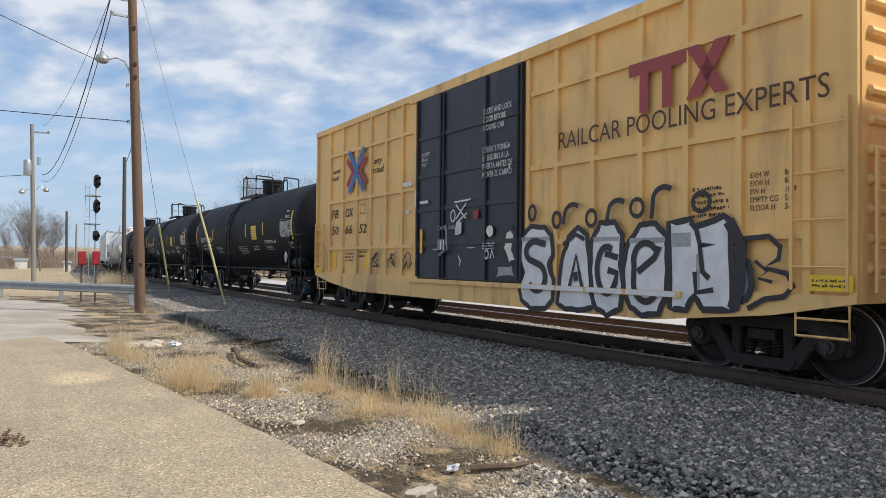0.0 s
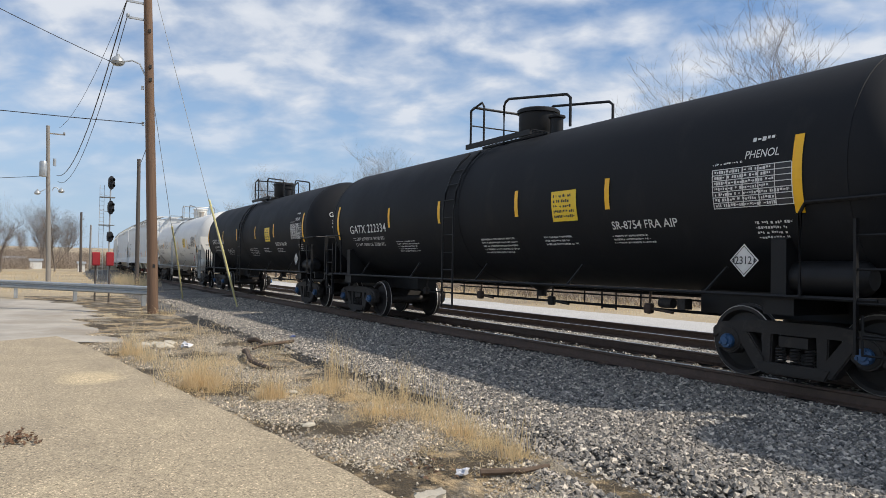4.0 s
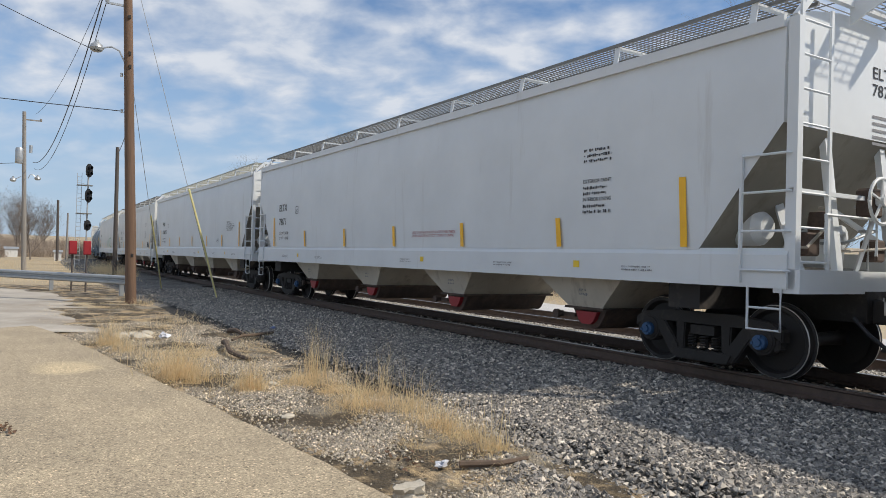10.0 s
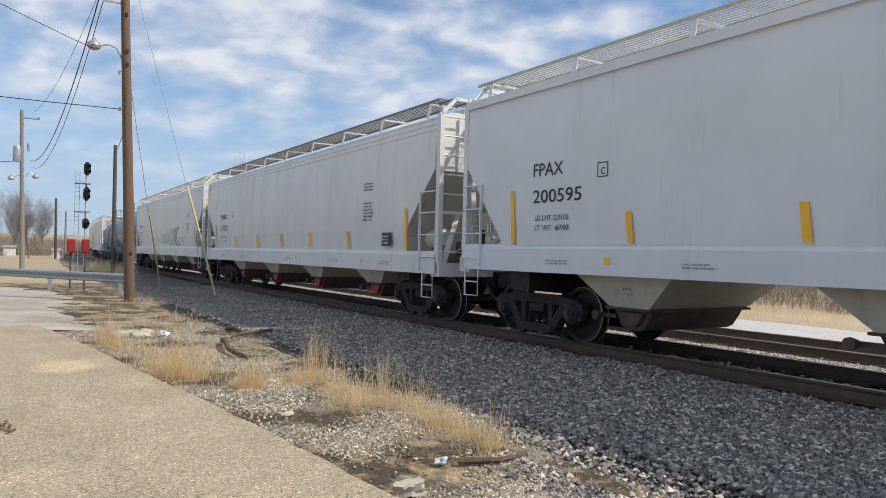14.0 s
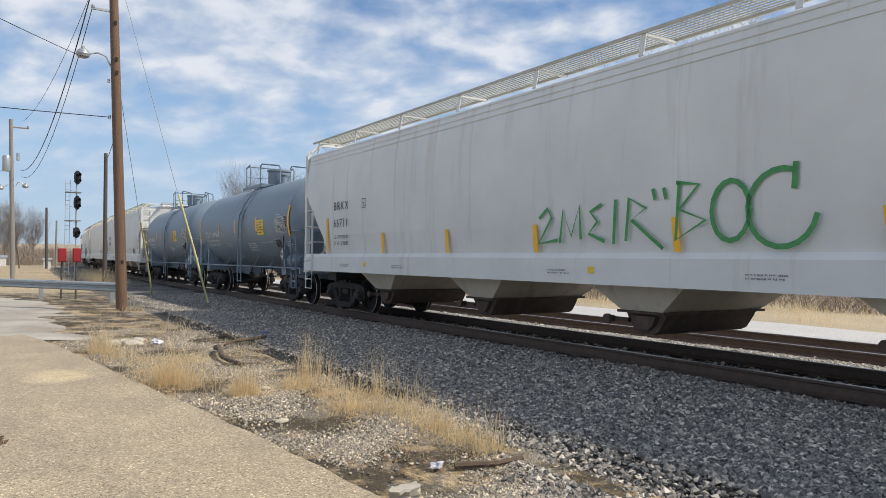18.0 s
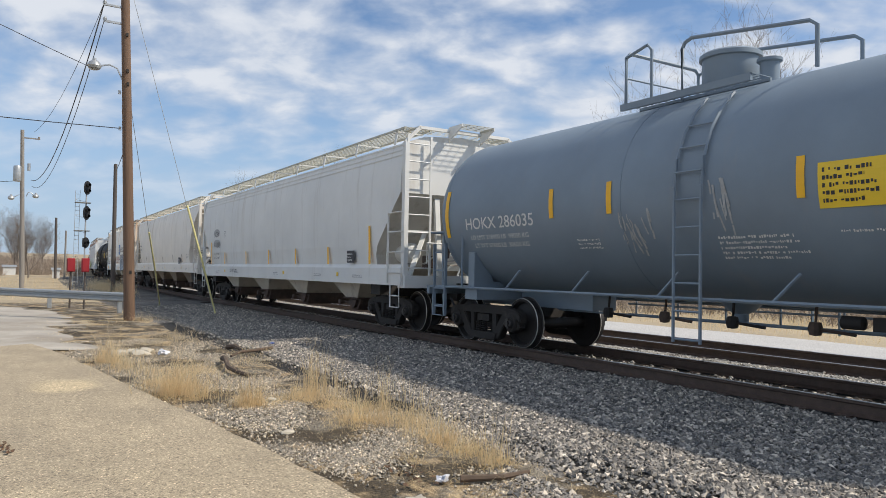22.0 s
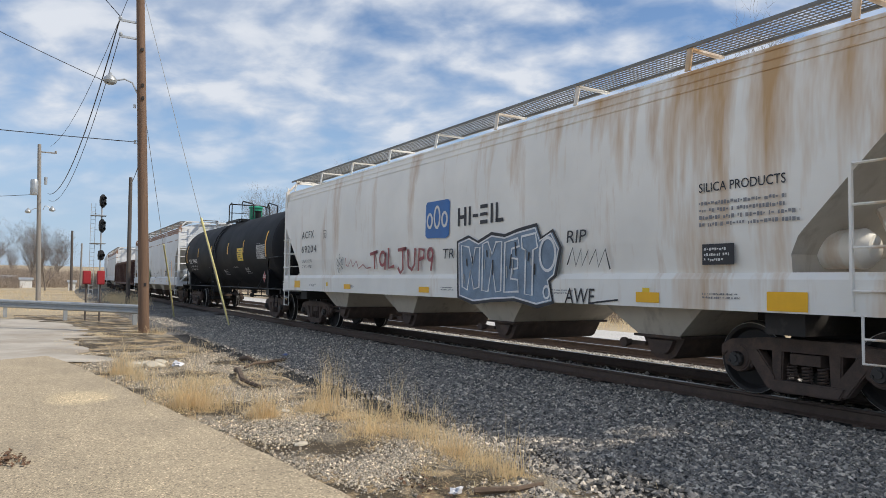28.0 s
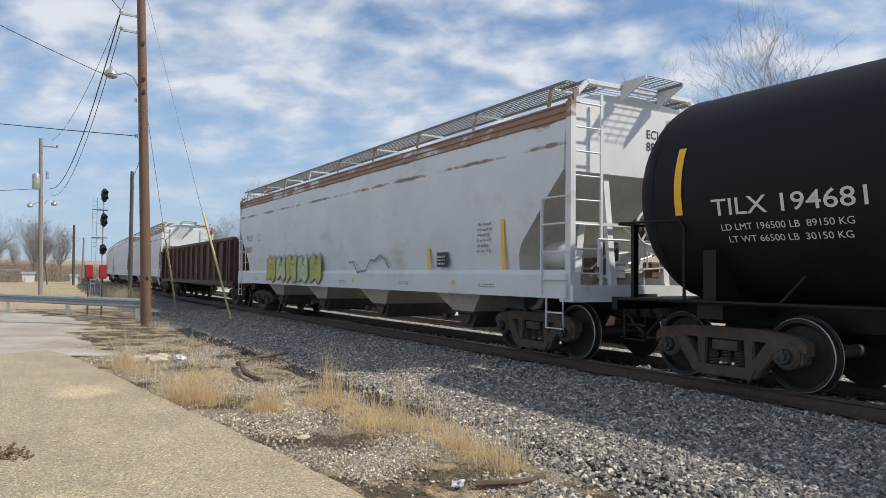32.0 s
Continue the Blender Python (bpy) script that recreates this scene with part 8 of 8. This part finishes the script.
def twig_patch(seed, n, lx, ly, h):
    rnd = random.Random(seed)
    verts, faces = [], []
    for _ in range(n):
        x, y = rnd.uniform(-lx / 2, lx / 2), rnd.uniform(-ly / 2, ly / 2)
        hh = h * rnd.uniform(0.35, 1.0) * (0.7 + 0.4 * noise.noise(Vector((x / 3, y / 3, seed))))
        p = Vector((x, y, 0))
        d = Vector((rnd.uniform(-0.35, 0.35), rnd.uniform(-0.35, 0.35), 1))
        w = rnd.uniform(0.01, 0.028)
        a = rnd.uniform(0, math.pi)
        side = Vector((math.cos(a), math.sin(a), 0)) * w
        for s in range(3):
            q = p + d * hh / 3
            o = len(verts)
            verts += [tuple(p - side), tuple(p + side), tuple(q + side * 0.7), tuple(q - side * 0.7)]
            faces.append((o, o + 1, o + 2, o + 3))
            for _k in range(2):
                e_ = q + Vector((rnd.uniform(-1, 1), rnd.uniform(-1, 1), rnd.uniform(0.1, 1.0))) * hh * 0.22
                o = len(verts)
                verts += [tuple(q - side * 0.5), tuple(q + side * 0.5), tuple(e_)]
                faces.append((o, o + 1, o + 2))
            p, d, side = q, d + Vector((rnd.uniform(-0.4, 0.4), rnd.uniform(-0.4, 0.4), 0)), side * 0.7
    return raw_mesh("thicket", verts, faces, M_TWIG)


THICKET = [twig_patch(s, 900, 12, 5, 3.2) for s in (1, 2, 3)]
k = 0
x = -170.0
while x < 40:
    for row in (0, 1, 2):
        px, py = x + rnd_t.uniform(-2, 2), line_y(x) + 17.5 + row * 7 + rnd_t.uniform(-1.5, 1.5)
        ob = new("thicket", THICKET[k % 3])
        s_ = rnd_t.uniform(0.55, 0.85) * (0.6 if row == 0 else 1.0)
        ob.matrix_world = Matrix.Translation((px, py, ground_z(px, py))) @ Matrix.Rotation(rnd_t.uniform(-0.2, 0.2) + (math.pi if k % 2 else 0), 4, "Z") @ Matrix.Diagonal((1, 1, s_, 1))
        tagged(ob, "dense leafless brown thicket behind the gravel road", "thicket", kind="stuff")
        k += 1
    x += 9.5
for k in range(40):
    az, dist = rnd_t.uniform(-97, -81), rnd_t.uniform(112, 200)
    x, y = at_azimuth(az, dist)
    if line_y(max(x, -260)) - 5 < y < line_y(max(x, -260)) + 8:
        continue
    ob = new("thicket", THICKET[k % 3])
    ob.matrix_world = Matrix.Translation((x, y, ground_z(x, y))) @ Matrix.Rotation(math.pi / 2 + rnd_t.uniform(-0.4, 0.4), 4, "Z") @ Matrix.Diagonal((1, 1, rnd_t.uniform(0.55, 1.15), 1))
    tagged(ob, "dense leafless brown woodland edge", "thicket", kind="stuff")


# ---- grass, stones and litter ----
def blades(name, spots, material, label, seed):
    """Dry grass: spots of (x, y, z, reach, count, height, droop, thickness)."""
    rnd = random.Random(seed)
    verts, faces = [], []
    for x, y, z, reach, n, h, droop, fine in spots:
        for _ in range(n):
            a, q = rnd.uniform(0, 6.283), reach * math.sqrt(rnd.random())
            p = Vector((x + q * math.cos(a), y + q * math.sin(a), z - 0.01))
            hh = h * rnd.uniform(0.3, 1.0) * (1.0 - 0.5 * (q / reach) ** 2)
            bow = Vector((rnd.gauss(0.10, droop), rnd.gauss(0, droop), 0))
            lean = (bow * 0.6 + Vector((0, 0, 1))).normalized()
            w = rnd.uniform(0.0011, 0.0024) * fine
            b = rnd.uniform(0, 3.14)
            side = Vector((math.cos(b), math.sin(b), 0)) * w
            p1 = p + lean * hh * 0.4
            p2 = p1 + (lean + bow * 0.55 + Vector((rnd.gauss(0, 0.12), rnd.gauss(0, 0.12), -0.05))).normalized() * hh * 0.35
            p3 = p2 + (lean + bow * 1.3 + Vector((rnd.gauss(0, 0.3), rnd.gauss(0, 0.3), -0.25))).normalized() * hh * 0.3
            o = len(verts)
            verts += [tuple(p - side), tuple(p + side), tuple(p1 + side * 0.85), tuple(p1 - side * 0.85), tuple(p2 + side * 0.6), tuple(p2 - side * 0.6), tuple(p3)]
            faces += [(o, o + 1, o + 2, o + 3), (o + 3, o + 2, o + 4, o + 5), (o + 5, o + 4, o + 6)]
    return tagged(new(name, raw_mesh(name, verts, faces, material)), label, "grass", kind="stuff")


rg = random.Random(5)
spots = []
GZ = -0.27
# low matted tufts: x, y, reach, count, height
TUFTS = ((-13.4, 1.75, 0.28, 200, 0.34), (-12.4, 1.80, 0.22, 120, 0.28), (-9.7, 2.10, 0.36, 420, 0.34), (-10.6, 2.0, 0.3, 160, 0.28), (-8.5, 2.66, 0.24, 300, 0.30), (-8.7, 3.40, 0.34, 360, 0.24), (-7.9, 3.55, 0.28, 260, 0.24),
         (-7.0, 3.29, 0.34, 520, 0.26), (-6.8, 3.70, 0.34, 480, 0.26), (-7.5, 3.75, 0.25, 220, 0.22), (-6.2, 3.62, 0.22, 260, 0.26), (-5.86, 3.68, 0.20, 320, 0.28), (-5.4, 3.70, 0.22, 280, 0.24), (-4.95, 3.66, 0.18, 240, 0.26), (-5.36, 3.12, 0.10, 80, 0.18),
         (-11.8, 2.5, 0.5, 200, 0.2), (-14.8, 2.5, 0.5, 140, 0.25), (-16.5, 3.3, 0.9, 320, 0.28), (-18.0, 3.9, 0.8, 220, 0.3), (-23.2, 3.9, 0.4, 200, 0.35), (-23.5, 3.3, 0.35, 120, 0.3), (-13.6, 4.3, 0.6, 180, 0.22), (-12.4, 3.9, 0.5, 120, 0.2))
for x, y, reach, n, h in TUFTS:
    n = int(n * (2.2 if -14.0 < x < -8.4 else 1.0))
    spots.append((x, y, GZ, reach * 0.8, int(n * 0.34), h * 1.45, 0.55, 1.2))
    spots.append((x, y, GZ, reach * 1.2, int(n * 0.45), h * 0.95, 1.3, 1.2))
    spots.append((x, y, GZ, reach * 2.2, int(n * 1.5), h * 0.75, 5.0, 1.2))
# stands of thin upright stalks
STALKS = ((-13.5, 1.80, 0.22, 26, 0.62, 0.22), (-12.0, 1.85, 0.2, 14, 0.60, 0.2), (-9.6, 2.15, 0.32, 60, 0.62, 0.3), (-8.5, 2.68, 0.18, 34, 0.50, 0.16), (-9.0, 3.75, 0.16, 34, 0.92, 0.08), (-8.6, 3.75, 0.14, 20, 0.90, 0.08), (-8.2, 4.0, 0.2, 16, 0.7, 0.14), (-7.6, 3.95, 0.12, 8, 1.0, 0.10),
          (-7.1, 3.5, 0.25, 22, 0.5, 0.25), (-6.4, 3.85, 0.2, 14, 0.58, 0.25), (-6.0, 3.75, 0.14, 16, 0.42, 0.2), (-5.1, 3.80, 0.14, 9, 0.72, 0.12), (-4.9, 3.66, 0.14, 14, 0.42, 0.25), (-16.5, 3.4, 0.7, 20, 0.5, 0.25), (-23.0, 4.0, 0.4, 30, 0.6, 0.2),
          (-13.1, 1.80, 0.35, 40, 0.66, 0.3), (-11.4, 1.95, 0.5, 34, 0.62, 0.3), (-9.9, 2.10, 0.42, 80, 0.72, 0.35), (-9.2, 2.35, 0.35, 50, 0.62, 0.35), (-8.3, 2.72, 0.22, 30, 0.6, 0.25), (-8.9, 3.7, 0.3, 40, 0.8, 0.2), (-7.4, 3.9, 0.35, 36, 0.75, 0.25), (-6.6, 3.9, 0.3, 26, 0.7, 0.3), (-5.6, 3.85, 0.3, 24, 0.6, 0.3))
# bunches that fan out from one root
FANS = ((-9.75, 2.08, 0.20, 190, 0.84, 0.42), (-9.25, 2.20, 0.14, 70, 0.66, 0.40), (-13.5, 1.74, 0.20, 120, 0.86, 0.34), (-12.7, 1.82, 0.16, 60, 0.62, 0.4), (-11.5, 1.95, 0.2, 60, 0.6, 0.4), (-8.45, 2.66, 0.15, 110, 0.60, 0.24), (-8.95, 3.66, 0.15, 60, 0.98, 0.12),
        (-7.1, 3.45, 0.24, 130, 0.56, 0.42), (-6.6, 3.75, 0.22, 100, 0.56, 0.42), (-5.9, 3.72, 0.16, 80, 0.46, 0.40), (-7.5, 3.9, 0.16, 40, 0.80, 0.2), (-5.0, 3.70, 0.14, 50, 0.46, 0.4))
for x, y, reach, n, h, droop in FANS:
    spots.append((x, y, GZ, reach, n, h * 1.1, droop, 1.35))
for x, y, reach, n, h, droop in STALKS:
    spots.append((x, y, GZ, reach * 1.5, int(n * 1.3), h * 1.15, droop, 1.35))
for _ in range(1500):
    x = rg.uniform(-24, -3.5)
    y = slab_edge(max(x, -16)) + rg.uniform(0.1, 2.6)
    if noise.noise(Vector((x * 0.8, y * 0.8, 9.1))) < -0.05:
        continue
    spots.append((x, y, GZ, 0.35, rg.randint(10, 26), rg.uniform(0.08, 0.22), 3.5, 1.2))
blades("dry_grass", spots, M_GRASS, "tufts of dry straw-coloured grass along the verge", 1)
spots = []
for _ in range(900):
    x = rg.uniform(-64, 16)
    y = line_y(x) + rg.uniform(9.7, 15.5)
    spots.append((x, y, GROUND_Z, 0.7, 16, rg.uniform(0.5, 1.0), 0.36, 1.8))
blades("dry_grass", spots, M_GRASS, "tall dry grass between gravel road and thicket", 2)
spots = []
for _ in range(1000):
    x = rg.uniform(-100, -33.5)
    y = rg.uniform(-12, 6.6)
    if y > line_y(x) - 3.4:
        continue
    spots.append((x, y, GROUND_Z, 1.0, 13, rg.uniform(0.35, 0.85) * (0.4 if x > -38 else 1.0), 0.36, 1.8))
for _ in range(70):
    x = rg.uniform(-58, -44)
    spots.append((x, line_y(x) - rg.uniform(2.7, 4.0), GROUND_Z + 0.05, 0.6, 40, rg.uniform(0.9, 1.5), 0.3, 1.8))
blades("dry_grass", spots, M_GRASS, "tall dry grass in the field beyond the guard rail", 3)


def stones(name, n, place, lo, hi, material, label, seed):
    rs = np.random.RandomState(seed)
    c = np.array([place(rs) for _ in range(n)])
    size = lo + (hi - lo) * rs.rand(n) ** 1.6
    base = np.array([[1, 0, 0], [-1, 0, 0], [0, 1, 0], [0, -1, 0], [0, 0, 1], [0, 0, -1]], float)
    v = base[None] * (0.65 + 0.7 * rs.rand(n, 6, 1)) + rs.uniform(-0.28, 0.28, (n, 6, 3))
    v *= size[:, None, None] * np.array([1.1, 0.9, 0.8])
    a = rs.rand(n) * 6.283
    ca, sa = np.cos(a)[:, None], np.sin(a)[:, None]
    tilt = rs.uniform(-1.0, 1.0, n)[:, None]
    x, y, z = v[..., 0], v[..., 1], v[..., 2]
    y, z = y * np.cos(tilt) - z * np.sin(tilt), y * np.sin(tilt) + z * np.cos(tilt)
    v = np.stack([x * ca - y * sa, x * sa + y * ca, z], -1) + c[:, None]
    tri = np.array([[0, 2, 4], [2, 1, 4], [1, 3, 4], [3, 0, 4], [2, 0, 5], [1, 2, 5], [3, 1, 5], [0, 3, 5]])
    f = (np.arange(n)[:, None, None] * 6 + tri[None]).reshape(-1, 3)
    me = raw_mesh(name, v.reshape(-1, 3).tolist(), f.tolist(), material)
    return tagged(new(name, me), label, "stones", kind="stuff")


def near_bed(rs):
    x = -1.6 - 30.0 * rs.rand() ** 1.7
    y = line_y(x) - 0.95 - 3.6 * rs.rand() ** 0.9
    return x, y, bed_z(x, y) + 0.004


def bed_foot(x):
    """Where the ballast ends on the verge: it spills nearer to the slab past the last tufts."""
    return float(np.interp(x, (-24.0, -12.0, -7.2, -5.8, -4.4, -3.4, -1.5), (4.6, 4.4, 4.35, 4.05, 3.5, 3.2, 2.7)))


def edge_bed(rs):
    x = -1.6 - 23.0 * rs.rand() ** 1.6
    y = bed_foot(x) + abs(rs.normal(0, 0.8)) + (rs.normal(0, 0.12) if rs.rand() < 0.4 else 0.0)
    return x, y, (bed_z(x, y) if y > line_y(x) - 5.4 else -0.262) + 0.006


def mid_bed(rs):
    x = -3.0 - 40.0 * rs.rand() ** 1.3
    y = line_y(x) + (rs.uniform(-0.6, 0.6) if rs.rand() < 0.2 else rs.uniform(0.95, 3.2))
    return x, y, bed_z(x, y) + 0.004


def verge_place(rs):
    while True:
        x = -2.2 - 15.0 * rs.rand() ** 1.5
        e0 = slab_edge(x)
        y = e0 + 0.02 + (bed_foot(x) + 0.15 - e0) * rs.rand() ** 0.8
        if noise.noise(Vector((x * 1.1, y * 1.1, 4.4))) + rs.normal(0, 0.17) < -0.06:
            return x, y, -0.262 + noisy(x, y, 0.9, 0.03)


stones("ballast_stones", 100000, near_bed, 0.013, 0.039, M_STONES, "loose dark grey crushed ballast stones", 11)
stones("ballast_stones", 24000, edge_bed, 0.011, 0.036, M_STONES, "loose dusty grey ballast at the foot of the bed", 14)
stones("ballast_stones", 16000, mid_bed, 0.018, 0.042, M_MID_STONES, "loose pale ballast stones between the tracks", 12)
stones("pebbles", 62000, verge_place, 0.0045, 0.0185, M_PALE_STONES, "pale loose gravel on the verge", 13)


def rock(name, x, y, z, sx, sy, sz, m, label, category, seed, crumpled=0.35):
    rnd = random.Random(seed)
    bm = B()
    bmesh.ops.create_icosphere(bm, subdivisions=2, radius=1.0)
    for v in bm.verts:
        k_ = 1 + crumpled * noise.noise(v.co * (1.3 if crumpled < 0.5 else 2.6) + Vector((seed, 0, 0)))
        v.co = Vector((v.co.x * sx * k_, v.co.y * sy * k_, v.co.z * sz * k_))
    ob = new(name, mesh_of(name, bm, m, angle=25))
    ob.matrix_world = pose(x, y, z, rnd.uniform(-8, 8), rnd.uniform(-8, 8), rnd.uniform(0, 180))
    return tagged(ob, label, category)


def chunk(x, y, z, sx, sy, sz, turn, label, seed):
    rnd = random.Random(seed)
    bm = B()
    box(bm, -sx, sx, -sy, sy, -sz, sz)
    bmesh.ops.subdivide_edges(bm, edges=bm.edges[:], cuts=3, use_grid_fill=True)
    for v in bm.verts:
        v.co += Vector((rnd.uniform(-1, 1) * sx, rnd.uniform(-1, 1) * sy, rnd.uniform(-1, 1) * sz)) * 0.24
    ob = new("rock", mesh_of("rock", bm, M_ROCK, angle=20))
    ob.matrix_world = pose(x, y, z, 4, -5, turn)
    return tagged(ob, label, "rock")


chunk(-4.30, 2.47, -0.23, 0.095, 0.06, 0.045, 70, "pale angular chunk of broken concrete", 1)
for i, (x, y, s_) in enumerate(((-14.5, 2.05, 0.17), (-14.4, 2.40, 0.15), (-14.7, 2.25, 0.12), (-14.9, 2.6, 0.12), (-8.7, 3.0, 0.06), (-6.9, 2.55, 0.06))):
    rock("rock", x, y, -0.25, s_ * 1.3, s_, s_ * 0.45, M_ROCK, "pale flat stone lying in the dead grass", "rock", 5 + i)
rock("litter", -14.2, 2.78, -0.23, 0.11, 0.08, 0.05, M_LITTER, "crumpled white and blue plastic wrapper", "litter", 20, 1.1)
rock("litter", -4.76, 3.03, -0.24, 0.06, 0.03, 0.03, M_LITTER, "crumpled clear plastic scrap", "litter", 21, 1.3)
rock("litter", -14.9, 5.1, -0.22, 0.10, 0.06, 0.04, M_LITTER_BLUE, "blue plastic scrap on the ballast", "litter", 22)


def stick(pts, r, label):
    bm = B()
    tube(bm, pts, r, 7, r * 0.6)
    ob = new("stick", mesh_of("stick", bm, M_STICK))
    return tagged(ob, label, "stick")


stick([(-14.0, 4.80, -0.20), (-13.4, 4.24, -0.17), (-13.1, 3.9, -0.15), (-12.85, 3.66, -0.19)], 0.034, "broken dark branch lying on the gravel")
stick([(-12.7, 3.47, -0.20), (-12.3, 3.40, -0.15), (-11.5, 3.24, -0.20), (-11.1, 3.26, -0.22), (-10.7, 3.32, -0.23)], 0.05, "bent dark root lying on the gravel")
stick([(-14.4, 4.03, -0.20), (-14.1, 4.08, -0.15), (-13.75, 4.14, -0.20)], 0.055, "rotten dark branch stub lying on the gravel")
stick([(-4.7, 3.15, -0.24), (-4.55, 3.45, -0.23), (-4.6, 3.75, -0.24)], 0.03, "grey split stick on the ground")


def leaves(x, y, n, reach, seed):
    rnd = random.Random(seed)
    verts, faces = [], []
    for _ in range(n):
        px, py = x + rnd.gauss(0, reach), y + rnd.gauss(0, reach * 0.6)
        a, s_ = rnd.uniform(0, 6.28), rnd.uniform(0.012, 0.032)
        o = len(verts)
        for k_ in range(5):
            b = a + k_ * 1.2566
            verts.append((px + s_ * math.cos(b), py + s_ * math.sin(b) * 0.7, -0.214 + rnd.uniform(0.0, 0.03)))
        faces.append(tuple(range(o, o + 5)))
    tagged(new("leaf_litter", raw_mesh("leaf_litter", verts, faces, M_LEAF)), "brown dead leaves on the concrete", "leaves", kind="stuff")


leaves(-7.3, 0.05, 90, 0.14, 1)
leaves(-4.9, 2.75, 26, 0.2, 2)

# ties last: many pieces sharing two meshes
for ob_, tie_, plate_, x, y, z, a in TIES:
    o = part("tie", tie_, None, ob_)
    o.location, o.rotation_euler = (x, y, z), (0, 0, a)
    if -30 < x:
        for sd in (-0.755, 0.755):
            pl = part("tie_plate", plate_, None, o)
            pl.location = (0, sd, 0)


# ---- what moves: every car along the bending line, and its wheels ----
def run_at(t):
    return float(np.interp(t, RUN_T, RUN_S))


def motions():
    for car, mid in CARS:
        rows = []
        for t, s in RUN:
            x = mid + s
            rows.append((t, pose(x, line_y(x), 0, 0, 0, math.degrees(line_turn(x)))))
        walk(car, rows)
    for ws, mid, along in WHEELSETS:
        loc = ws.location.copy()
        t_in = float(np.interp(-38 - mid - along, RUN_S, RUN_T))
        t_out = float(np.interp(4 - mid - along, RUN_S, RUN_T))
        ticks = [0.0]
        t = math.ceil(t_in * 15) / 15
        while t < t_out + 0.07 and t < 31.93:
            if t > 0.01:
                ticks.append(t)
            t += 1 / 15
        ticks.append(32.0)
        first, last = ticks[1] if len(ticks) > 2 else 0.0, ticks[-2]
        rows = []
        for t in ticks:
            turn = math.degrees((run_at(min(max(t, first), last if t == 32.0 and last < 31.8 else 32.0))) / WHEEL_R)
            rows.append((t, pose(loc.x, loc.y, loc.z, 0, turn % 360, 0)))
        walk(ws, rows)


motions()
